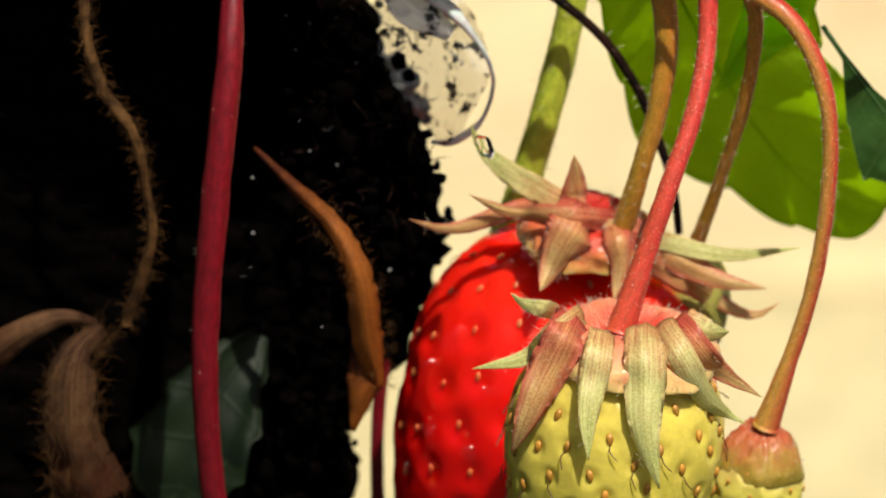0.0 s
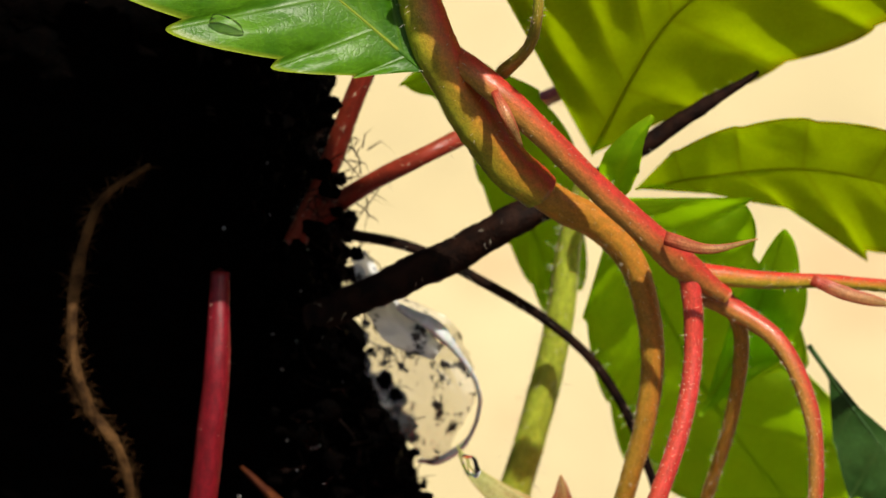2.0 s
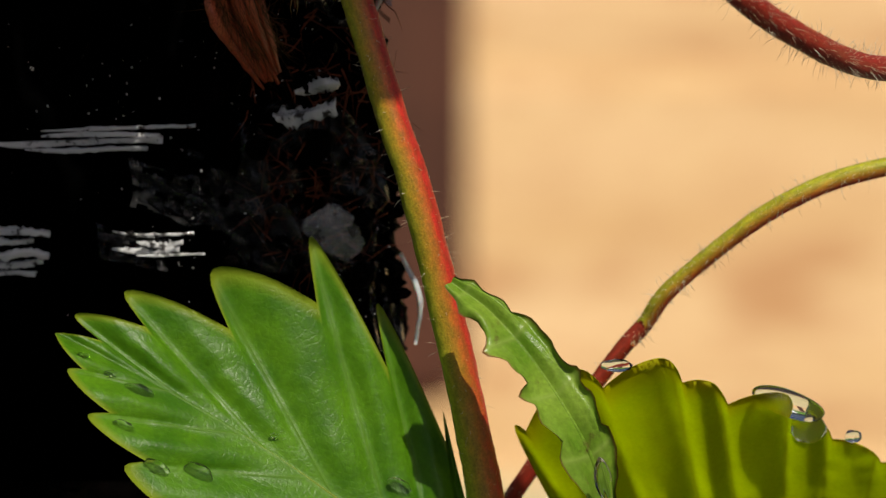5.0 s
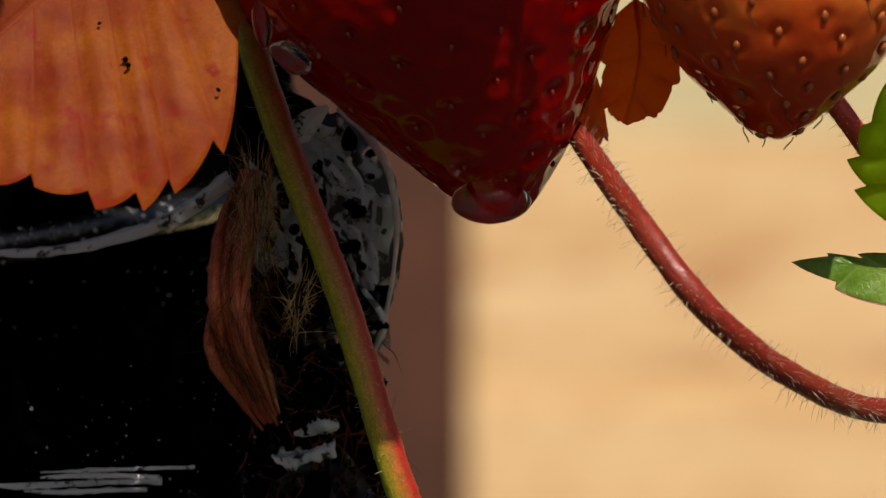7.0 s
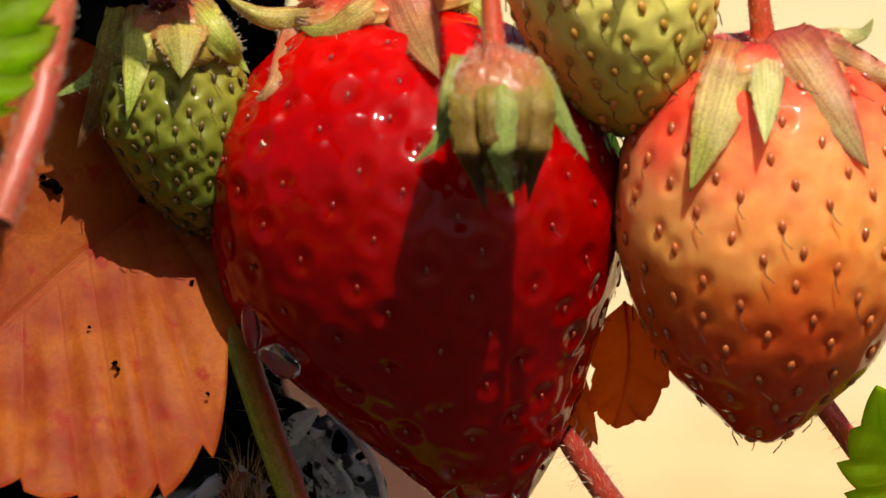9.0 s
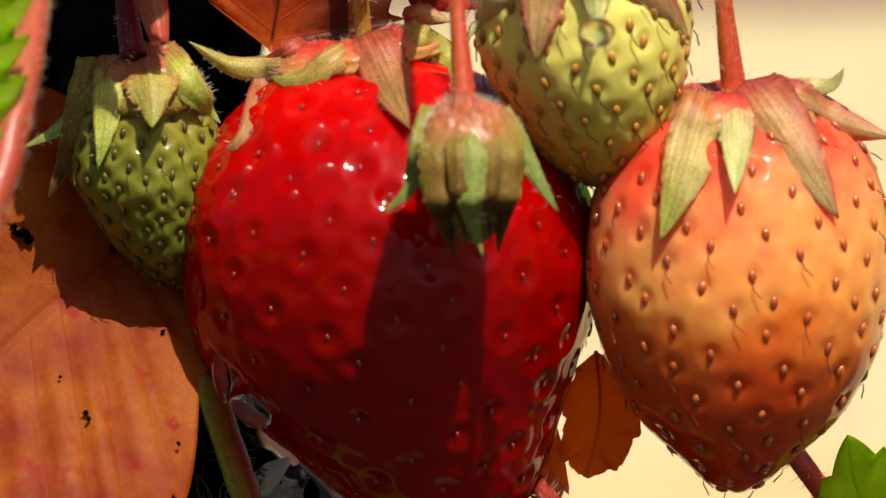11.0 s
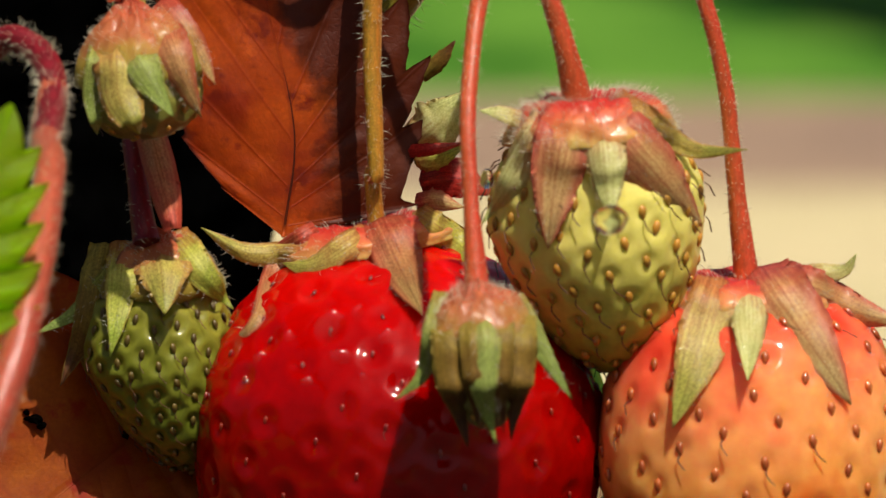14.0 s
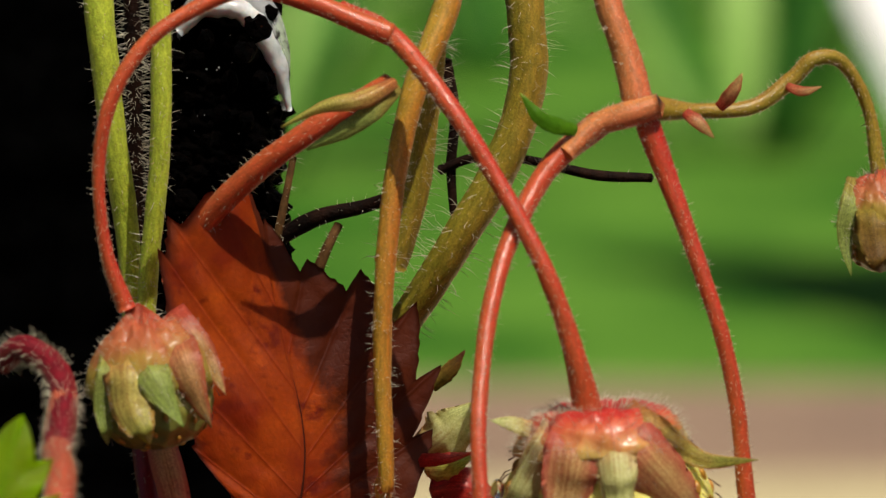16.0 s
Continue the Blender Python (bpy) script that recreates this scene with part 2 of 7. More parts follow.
def sepal_material(name, base, middle, tip, amount=0.45, rough=0.42, coat=0.7, margin=(0.4, 0.10)):
    """A sepal: its colour runs from base to tip in fine streaks along it."""
    m = bpy.data.materials.new(name)
    m.use_nodes = True
    nt = m.node_tree
    p = nt.nodes["Principled BSDF"]
    uv = nt.nodes.new("ShaderNodeUVMap")
    sep = nt.nodes.new("ShaderNodeSeparateXYZ")
    nt.links.new(uv.outputs[0], sep.inputs[0])
    stretch = nt.nodes.new("ShaderNodeMapping")
    stretch.inputs["Scale"].default_value = (9.0, 1.1, 1.0)
    nt.links.new(uv.outputs[0], stretch.inputs[0])
    info = nt.nodes.new("ShaderNodeObjectInfo")
    offset = nt.nodes.new("ShaderNodeVectorMath")
    offset.operation = "ADD"
    nt.links.new(stretch.outputs[0], offset.inputs[0])
    nt.links.new(info.outputs["Location"], offset.inputs[1])
    streak = noise_node(nt, 1.6, 5, 0.6, offset.outputs[0])
    patch = noise_node(nt, 480.0, 3)
    s1 = nt.nodes.new("ShaderNodeMath")
    s1.operation, s1.inputs[1].default_value = "MULTIPLY_ADD", 0.45
    nt.links.new(streak.outputs[0], s1.inputs[0])
    nt.links.new(sep.outputs[1], s1.inputs[2])
    s2 = nt.nodes.new("ShaderNodeMath")
    s2.operation, s2.inputs[1].default_value = "MULTIPLY_ADD", 0.7
    nt.links.new(patch.outputs[0], s2.inputs[0])
    nt.links.new(s1.outputs[0], s2.inputs[2])
    s3 = nt.nodes.new("ShaderNodeMath")
    s3.operation, s3.inputs[1].default_value = "SUBTRACT", 0.575
    nt.links.new(s2.outputs[0], s3.inputs[0])
    r = ramp(nt.nodes, [(0.05, base), (0.45, middle), (0.9, tip)])
    nt.links.new(s3.outputs[0], r.inputs[0])
    fine = noise_node(nt, 5200.0, 4, 0.7)
    col = mixc(nt, 0.4, r.outputs[0], stretched(nt, fine.outputs[0]), "OVERLAY")
    col = mixc(nt, 0.4, col, stretched(nt, streak.outputs[0]), "OVERLAY")
    # the margin keeps the colour of the base
    rim = nt.nodes.new("ShaderNodeMath")
    rim.operation, rim.inputs[1].default_value = "PINGPONG", 0.5
    nt.links.new(sep.outputs[0], rim.inputs[0])
    rr = ramp(nt.nodes, [(0.0, (margin[0],) * 3), (margin[1], (0, 0, 0))])
    nt.links.new(rim.outputs[0], rr.inputs[0])
    col = mixc(nt, rr.outputs[0], col, base)
    nt.links.new(col, p.inputs["Base Color"])
    p.inputs["Roughness"].default_value = rough
    p.inputs["Coat Weight"].default_value, p.inputs["Coat Roughness"].default_value = coat, 0.14
    p.inputs["Specular IOR Level"].default_value = 0.15
    b = nt.nodes.new("ShaderNodeBump")
    b.inputs["Strength"].default_value, b.inputs["Distance"].default_value = 0.55, 0.00018
    nt.links.new(mixc(nt, 0.65, streak.outputs[0], fine.outputs[0]), b.inputs["Height"])
    nt.links.new(b.outputs[0], p.inputs["Normal"])
    nt.links.new(b.outputs[0], p.inputs["Coat Normal"])
    tr = nt.nodes.new("ShaderNodeBsdfTranslucent")
    nt.links.new(col, tr.inputs[0])
    mix = nt.nodes.new("ShaderNodeMixShader")
    mix.inputs[0].default_value = amount
    nt.links.new(p.outputs[0], mix.inputs[1])
    nt.links.new(tr.outputs[0], mix.inputs[2])
    nt.links.new(mix.outputs[0], nt.nodes["Material Output"].inputs[0])
    return m


def clear_material(name, rough=0.0, ior=1.33, tint=(1, 1, 1)):
    m = bpy.data.materials.new(name)
    m.use_nodes = True
    p = m.node_tree.nodes["Principled BSDF"]
    p.inputs["Base Color"].default_value = (*tint, 1)
    p.inputs["Roughness"].default_value = rough
    p.inputs["IOR"].default_value = ior
    p.inputs["Transmission Weight"].default_value = 1.0
    return m


def film_material(name, dirt=0.5, haze=0.25, milk=0.76):
    """Thin clear plastic, hazy, with soil stuck to it."""
    m = bpy.data.materials.new(name)
    m.use_nodes = True
    nt = m.node_tree
    p = nt.nodes["Principled BSDF"]
    p.inputs["Base Color"].default_value = (milk, milk * 1.03, milk * 1.05, 1)
    p.inputs["Roughness"].default_value = 0.12
    clear = nt.nodes.new("ShaderNodeBsdfTransparent")
    clear.inputs[0].default_value = (0.93, 0.92, 0.9, 1)
    mix = nt.nodes.new("ShaderNodeMixShader")
    mix.inputs[0].default_value = haze
    nt.links.new(clear.outputs[0], mix.inputs[1])
    nt.links.new(p.outputs[0], mix.inputs[2])
    soil = nt.nodes.new("ShaderNodeBsdfPrincipled")
    soil.inputs["Base Color"].default_value = (0.012, 0.009, 0.007, 1)
    soil.inputs["Roughness"].default_value = 0.5
    n = noise_node(nt, 520.0, 6, 0.7)
    r = ramp(nt.nodes, [(1 - dirt, (0, 0, 0)), (1 - dirt + 0.05, (1, 1, 1))])
    nt.links.new(n.outputs[0], r.inputs[0])
    both = nt.nodes.new("ShaderNodeMixShader")
    nt.links.new(r.outputs[0], both.inputs[0])
    nt.links.new(mix.outputs[0], both.inputs[1])
    nt.links.new(soil.outputs[0], both.inputs[2])
    b = nt.nodes.new("ShaderNodeBump")
    b.inputs["Strength"].default_value, b.inputs["Distance"].default_value = 0.6, 0.0008
    nt.links.new(noise_node(nt, 260.0, 3).outputs[0], b.inputs["Height"])
    nt.links.new(b.outputs[0], p.inputs["Normal"])
    nt.links.new(b.outputs[0], p.inputs["Coat Normal"])
    nt.links.new(both.outputs[0], nt.nodes["Material Output"].inputs[0])
    return m


# red skins darken below the crown: the underside's shade is in the ramp
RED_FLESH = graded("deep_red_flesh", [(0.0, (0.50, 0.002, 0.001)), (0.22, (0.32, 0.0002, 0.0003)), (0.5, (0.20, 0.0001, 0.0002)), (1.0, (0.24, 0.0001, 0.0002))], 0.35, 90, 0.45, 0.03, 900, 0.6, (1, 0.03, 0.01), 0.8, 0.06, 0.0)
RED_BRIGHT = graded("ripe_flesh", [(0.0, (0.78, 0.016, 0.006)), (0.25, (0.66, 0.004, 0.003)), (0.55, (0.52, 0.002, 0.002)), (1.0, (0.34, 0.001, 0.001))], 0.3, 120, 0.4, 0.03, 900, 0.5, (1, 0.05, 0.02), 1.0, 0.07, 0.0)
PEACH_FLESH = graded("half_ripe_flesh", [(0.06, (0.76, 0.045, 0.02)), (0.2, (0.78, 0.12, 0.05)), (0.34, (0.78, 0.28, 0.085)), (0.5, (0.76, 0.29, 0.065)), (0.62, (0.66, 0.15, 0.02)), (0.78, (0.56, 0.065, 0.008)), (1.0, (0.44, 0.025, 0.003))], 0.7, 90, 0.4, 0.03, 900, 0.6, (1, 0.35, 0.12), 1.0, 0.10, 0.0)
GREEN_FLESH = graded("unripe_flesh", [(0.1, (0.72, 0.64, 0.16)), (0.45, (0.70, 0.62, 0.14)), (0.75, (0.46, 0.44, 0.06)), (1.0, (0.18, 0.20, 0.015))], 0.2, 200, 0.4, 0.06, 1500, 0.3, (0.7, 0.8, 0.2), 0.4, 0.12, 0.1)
# darkened copy of the unripe skin; the shade on this berry is in it
GREEN_SHADED = graded("shade_painted_unripe_flesh", [(0.1, (0.24, 0.22, 0.03)), (0.4, (0.15, 0.16, 0.016)), (0.75, (0.10, 0.12, 0.010)), (1.0, (0.06, 0.07, 0.006))], 0.35, 160, 0.4, 0.06, 1500, 0.2, (0.7, 0.8, 0.2), 0.6, 0.10, 0.1)
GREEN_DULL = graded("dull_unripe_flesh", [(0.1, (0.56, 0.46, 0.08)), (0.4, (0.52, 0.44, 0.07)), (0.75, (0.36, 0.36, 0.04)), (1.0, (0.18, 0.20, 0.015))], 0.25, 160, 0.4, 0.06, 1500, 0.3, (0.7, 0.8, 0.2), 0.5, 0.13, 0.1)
BUD_FLESH = graded("young_flesh", [(0.1, (0.36, 0.33, 0.08)), (0.6, (0.20, 0.20, 0.03)), (1.0, (0.09, 0.07, 0.015))], 0.3, 260, 0.45, 0.25, 2500, 0.2, (0.8, 0.7, 0.2), 0.2)
BUD_BRIGHT = graded("yellow_green_flesh", [(0.1, (0.56, 0.40, 0.12)), (0.4, (0.54, 0.50, 0.08)), (1.0, (0.36, 0.36, 0.04))], 0.3, 260, 0.4, 0.35, 1800, 0.3, (0.8, 0.7, 0.2), 0.4)
SEED_BROWN = material("ripe_seed", (0.30, 0.045, 0.008), (0.52, 0.14, 0.025), 900, 0.25, 0.1, tint=(0.20, 0.035, 0.008), coat=0.8)
SEED_RED = material("dark_red_seed", (0.10, 0.002, 0.002), (0.22, 0.008, 0.004), 900, 0.3, 0.1, tint=(0.30, 0.03, 0.008), coat=1.0)
SEED_RIPE = material("red_gold_seed", (0.40, 0.02, 0.008), (0.58, 0.10, 0.03), 900, 0.3, 0.1, tint=(0.50, 0.16, 0.04), coat=0.8)
STYLE_DARK = material("withered_style", (0.03, 0.010, 0.004), (0.09, 0.03, 0.010), 900, 0.5, 0.1)
SEED_DARK = material("dark_olive_seed", (0.05, 0.035, 0.006), (0.14, 0.09, 0.012), 900, 0.4, 0.1, tint=(0.03, 0.02, 0.004))
SEED_OLIVE = material("olive_seed", (0.14, 0.07, 0.008), (0.40, 0.21, 0.025), 900, 0.35, 0.1, tint=(0.55, 0.24, 0.03))
SEPAL_GREEN = sepal_material("green_sepal", (0.60, 0.28, 0.07), (0.60, 0.58, 0.11), (0.40, 0.50, 0.07))
SEPAL_PINK = sepal_material("pinkish_sepal", (0.54, 0.09, 0.05), (0.58, 0.27, 0.11), (0.52, 0.34, 0.12), margin=(0.9, 0.3))
SEPAL_STRAW = sepal_material("straw_sepal", (0.58, 0.22, 0.07), (0.60, 0.46, 0.12), (0.42, 0.42, 0.08), margin=(0.6, 0.15))
SEPAL_DARK = sepal_material("dull_green_sepal", (0.32, 0.24, 0.05), (0.29, 0.34, 0.08), (0.22, 0.29, 0.06), 0.3, 0.5, 0.3)
SEPAL_BROWN = sepal_material("brown_sepal", (0.32, 0.25, 0.04), (0.20, 0.12, 0.02), (0.07, 0.022, 0.007), 0.25, 0.5, 0.15)
SEPAL_PALE = sepal_material("pale_green_sepal", (0.66, 0.38, 0.16), (0.70, 0.66, 0.28), (0.58, 0.62, 0.22))
SEPAL_ROSE = sepal_material("rose_sepal", (0.60, 0.12, 0.08), (0.66, 0.36, 0.14), (0.60, 0.42, 0.17), margin=(0.9, 0.3))
SEPAL_RED = sepal_material("red_petal", (0.50, 0.03, 0.02), (0.46, 0.02, 0.016), (0.56, 0.08, 0.05))
CROWN_SALMON = graded("salmon_crown", [(0.12, (0.48, 0.05, 0.035)), (0.3, (0.60, 0.15, 0.09)), (0.6, (0.64, 0.26, 0.13)), (0.85, (0.64, 0.38, 0.15)), (1.0, (0.60, 0.44, 0.16))], 0.45, 420, 0.45, 0.8, 2600, 0.25, (1, 0.4, 0.15), 0.5, 0.15, 0.3, 0.25)
CROWN_RED = graded("flushed_crown", [(0.2, (0.38, 0.012, 0.010)), (0.42, (0.46, 0.03, 0.02)), (0.65, (0.52, 0.11, 0.045)), (0.88, (0.54, 0.24, 0.07)), (1.0, (0.52, 0.34, 0.09))], 0.4, 420, 0.45, 0.6, 2600, 0.25, (1, 0.4, 0.15), 0.5, 0.15, 0.3, 0.22)
CROWN_TAN = graded("tan_crown", [(0.08, (0.30, 0.04, 0.014)), (0.35, (0.38, 0.085, 0.035)), (0.58, (0.36, 0.12, 0.04)), (0.8, (0.30, 0.20, 0.03)), (1.0, (0.17, 0.13, 0.015))], 0.5, 420, 0.5, 0.8, 2600, 0.2, (1, 0.5, 0.2), 0.5, 0.15, 0.2, 0.2)
STEM_RED = stem_material("red_stalk", (0.42, 0.020, 0.013), (0.46, 0.12, 0.025), 0.55)
# darker copy of the red stalk; the runner's shade is in its colour
STEM_RUNNER = stem_material("shade_toned_stalk", (0.27, 0.016, 0.011), (0.20, 0.035, 0.012), 0.55)
STEM_ORANGE = stem_material("orange_stalk", (0.50, 0.09, 0.04), (0.52, 0.26, 0.07), 0.5)
STEM_PINK = stem_material("pink_stalk", (0.46, 0.020, 0.026), (0.46, 0.09, 0.03), 0.58)
STEM_MIX = stem_material("red_and_green_stalk", (0.40, 0.05, 0.012), (0.42, 0.30, 0.03), 0.38)
STEM_MAIN = stem_material("olive_and_red_stalk", (0.42, 0.026, 0.014), (0.33, 0.33, 0.02), 0.42, side=0.34)
STEM_DULL = stem_material("dull_pink_stalk", (0.30, 0.028, 0.018), (0.40, 0.11, 0.045), 0.5)
STEM_OLIVE = stem_material("olive_stalk", (0.30, 0.13, 0.018), (0.25, 0.23, 0.02), 0.35)
STEM_GREEN = stem_material("green_stalk", (0.40, 0.42, 0.04), (0.42, 0.50, 0.045), 0.2)
STEM_BRANCH = stem_material("red_streaked_stalk", (0.38, 0.030, 0.018), (0.42, 0.24, 0.045), 0.46, side=0.34)
STEM_DEEP = stem_material("deep_red_stalk", (0.17, 0.003, 0.010), (0.10, 0.003, 0.006), 0.5, coat=0.12)
TWIG_DARK = material("dead_twig", (0.004, 0.002, 0.0015), (0.018, 0.007, 0.004), 700, 0.7, 0.8, 3000, spec=0.08)
HAIR = material("pale_hair", (0.45, 0.40, 0.28), (0.6, 0.55, 0.42), 300, 0.5, 0)
FUZZ = material("short_gold_fuzz", (0.55, 0.34, 0.20), (0.75, 0.56, 0.36), 300, 0.4, 0)
# dark brown: the bag's shade on the dry root is in the colour
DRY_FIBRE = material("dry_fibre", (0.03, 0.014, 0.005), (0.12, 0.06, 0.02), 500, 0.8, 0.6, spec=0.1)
ROOT_RED = material("red_brown_root", (0.09, 0.02, 0.008), (0.24, 0.06, 0.022), 500, 0.6, 0.5, spec=0.2)
# husk darkened in colour for the shade it lies in
HUSK_DARK = sepal_material("shade_painted_husk", (0.022, 0.008, 0.003), (0.10, 0.05, 0.022), (0.04, 0.012, 0.004), 0.1, 0.8, 0.0)
# husk brightened in colour for sun that does not reach it
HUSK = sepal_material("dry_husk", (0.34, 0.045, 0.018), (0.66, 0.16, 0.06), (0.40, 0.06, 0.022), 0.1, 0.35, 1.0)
STRAW = material("straw_fibre", (0.40, 0.24, 0.08), (0.66, 0.44, 0.18), 500, 0.6, 0.4, spec=0.2)
WITHERED = sepal_material("withered_stalk", (0.05, 0.010, 0.003), (0.20, 0.06, 0.009), (0.26, 0.08, 0.010), 0.2, 0.7, 0.05)
LEAF_FRESH = leaf_material("fresh_leaf", (0.042, 0.15, 0.003), (0.11, 0.275, 0.007), (0.13, 0.27, 0.025), (0.22, 0.42, 0.004), 0.4, 0.36, edge=(0.26, 0.34, 0.02))
# next two: lit leaf copies, colours raised to carry the sun's glow
LEAF_LIT = leaf_material("leaf_painted_sunlit", (0.38, 0.52, 0.010), (0.54, 0.72, 0.025), (0.18, 0.20, 0.008), (0.90, 1.0, 0.025), 0.9, 0.42, edge=(0.34, 0.2, 0.01))
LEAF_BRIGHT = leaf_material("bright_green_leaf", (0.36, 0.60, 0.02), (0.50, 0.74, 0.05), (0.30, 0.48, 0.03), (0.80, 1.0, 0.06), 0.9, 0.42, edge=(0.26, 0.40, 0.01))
# near-black green: the deep shade round this leaf is put into its colour
LEAF_SHADE = leaf_material("leaf_with_painted_shade", (0.002, 0.007, 0.0015), (0.005, 0.015, 0.003), (0.01, 0.02, 0.006), (0.015, 0.03, 0.005), 0.2, 0.6, blotch=(0.02, 0.045, 0.01), blotch_at=0.62)
# dark copy for a folded leaf edge; its shade is in the colour
LEAF_DEEP = leaf_material("leaf_edge_painted_shaded", (0.02, 0.06, 0.01), (0.04, 0.10, 0.02), (0.06, 0.12, 0.03), (0.1, 0.2, 0.01), 0.25, 0.35)
LEAF_BROWNED = leaf_material("brown_edged_leaf", (0.12, 0.25, 0.014), (0.24, 0.38, 0.04), (0.3, 0.42, 0.08), (0.15, 0.28, 0.01), 0.35, 0.3, blotch=(0.10, 0.04, 0.02), blotch_at=0.62, edge=(0.2, 0.06, 0.03))
LEAF_ORANGE = leaf_material("orange_autumn_leaf", (0.24, 0.026, 0.001), (0.38, 0.095, 0.003), (0.30, 0.045, 0.003), (0.70, 0.13, 0.001), 0.4, 0.6, blotch=(0.29, 0.020, 0.002), blotch_at=0.56)
# orange leaf copy brightened in colour, in place of sun shining through it
LEAF_SCRAP = leaf_material("orange_leaf_painted_lit", (0.74, 0.18, 0.02), (0.9, 0.32, 0.04), (0.8, 0.3, 0.05), (1.0, 0.4, 0.04), 0.75, 0.5, blotch=(0.7, 0.14, 0.02), blotch_at=0.6)
LEAF_RUST = leaf_material("rust_brown_leaf", (0.24, 0.022, 0.001), (0.50, 0.085, 0.004), (0.28, 0.030, 0.003), (0.9, 0.15, 0.002), 0.45, 0.5, blotch=(0.15, 0.012, 0.002), blotch_at=0.57, edge=(0.05, 0.010, 0.004), dead=(0.075, 0.012, 0.003), dead_side=1.0)
WATER = clear_material("water")
WET = bpy.data.materials.new("glint_bead")
WET.use_nodes = True
WET.node_tree.nodes.clear()
wet_out, wet_mix = WET.node_tree.nodes.new("ShaderNodeOutputMaterial"), WET.node_tree.nodes.new("ShaderNodeMixShader")
wet_clear, wet_gloss = WET.node_tree.nodes.new("ShaderNodeBsdfTransparent"), WET.node_tree.nodes.new("ShaderNodeBsdfGlossy")
wet_gloss.inputs["Roughness"].default_value = 0.2
wet_slant, wet_power, wet_fresnel = WET.node_tree.nodes.new("ShaderNodeLayerWeight"), WET.node_tree.nodes.new("ShaderNodeMath"), WET.node_tree.nodes.new("ShaderNodeMath")
wet_slant.inputs[0].default_value = 0.5
wet_power.operation, wet_power.inputs[1].default_value = "POWER", 4.0
wet_fresnel.operation, wet_fresnel.inputs[1].default_value, wet_fresnel.inputs[2].default_value = "MULTIPLY_ADD", 0.6, 0.06
WET.node_tree.links.new(wet_slant.outputs["Facing"], wet_power.inputs[0])
WET.node_tree.links.new(wet_power.outputs[0], wet_fresnel.inputs[0])
for wet_a, wet_b in ((wet_fresnel.outputs[0], wet_mix.inputs[0]), (wet_clear.outputs[0], wet_mix.inputs[1]), (wet_gloss.outputs[0], wet_mix.inputs[2]), (wet_mix.outputs[0], wet_out.inputs[0])):
    WET.node_tree.links.new(wet_a, wet_b)

FILM = film_material("dirty_clear_film", 0.44, 0.12)
FILM_SOILED = film_material("soiled_clear_film", 0.58, 0.3)
FILM_HAZE = film_material("milky_clear_film", 0.42, 0.3)
# extra white haze stands for bright highlights on the clear plastic
FILM_CLEAN = film_material("hazy_film_painted_bright", 0.45, 0.62)
FILM_CLEAR = film_material("crumpled_clear_film", 0.40, 0.6, 0.03)
# pale colour stands for light caught along the edges of clear film
EDGE_HAZE = material("painted_bright_edge", (0.42, 0.44, 0.45), (0.62, 0.63, 0.62), 500, 0.25, 0.4, 1500, sss=0.3)
# the pale spots are highlights painted onto the black gloss
GLOSS_BLACK = material("black_rim_with_painted_glints", (0.006, 0.006, 0.006), (0.02, 0.02, 0.02), 300, 0.16, 1.0, 1400, spots=(0.6, 0.6, 0.6), spot_scale=700, spot_at=0.63, coat=1.0)
SPECK = material("pale_speck", (0.4, 0.38, 0.36), (0.7, 0.7, 0.7), 900, 0.3, 0)
# near-zero colours carry the deep shade over the sleeve and soil
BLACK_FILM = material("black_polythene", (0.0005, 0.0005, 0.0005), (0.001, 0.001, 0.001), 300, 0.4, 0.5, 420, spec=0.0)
SOIL = material("black_soil_in_painted_shade", (0.0006, 0.0006, 0.0006), (0.0016, 0.001, 0.0008), 900, 0.5, 1.0, 3500, spots=(0.05, 0.018, 0.010), spot_scale=2400, spot_at=0.74, spec=0.004)


# ---- mesh helpers ----
def link_mesh(name, verts, faces, mat, parent=None, label="", uvs=None, smooth=True):
    me = bpy.data.meshes.new(name)
    me.from_pydata([tuple(v) for v in verts], [], faces)
    me.materials.append(mat)
    if uvs is not None:
        layer = me.uv_layers.new(name="UVMap")
        idx = np.empty(len(me.loops), dtype=np.int32)
        me.loops.foreach_get("vertex_index", idx)
        layer.data.foreach_set("uv", np.asarray(uvs, dtype=np.float32)[idx].ravel())
    if smooth:
        me.polygons.foreach_set("use_smooth", [True] * len(me.polygons))
    me.update()
    ob = new(name, me)
    if parent is not None:
        ob.parent = parent
        ob.matrix_parent_inverse = home(parent).inverted()
    if label:
        ob["label"] = label
    return ob


def home(ob):
    """Where a thing stands in the world."""
    if ob.parent is None:
        return ob.matrix_basis.copy()
    return home(ob.parent) @ ob.matrix_parent_inverse @ ob.matrix_basis


def thing(name, place, label, category, group=""):
    ob = new(name)
    ob.empty_display_size = 0.004
    ob.location = place
    bpy.context.view_layer.update()
    return tagged(ob, label, category, group)


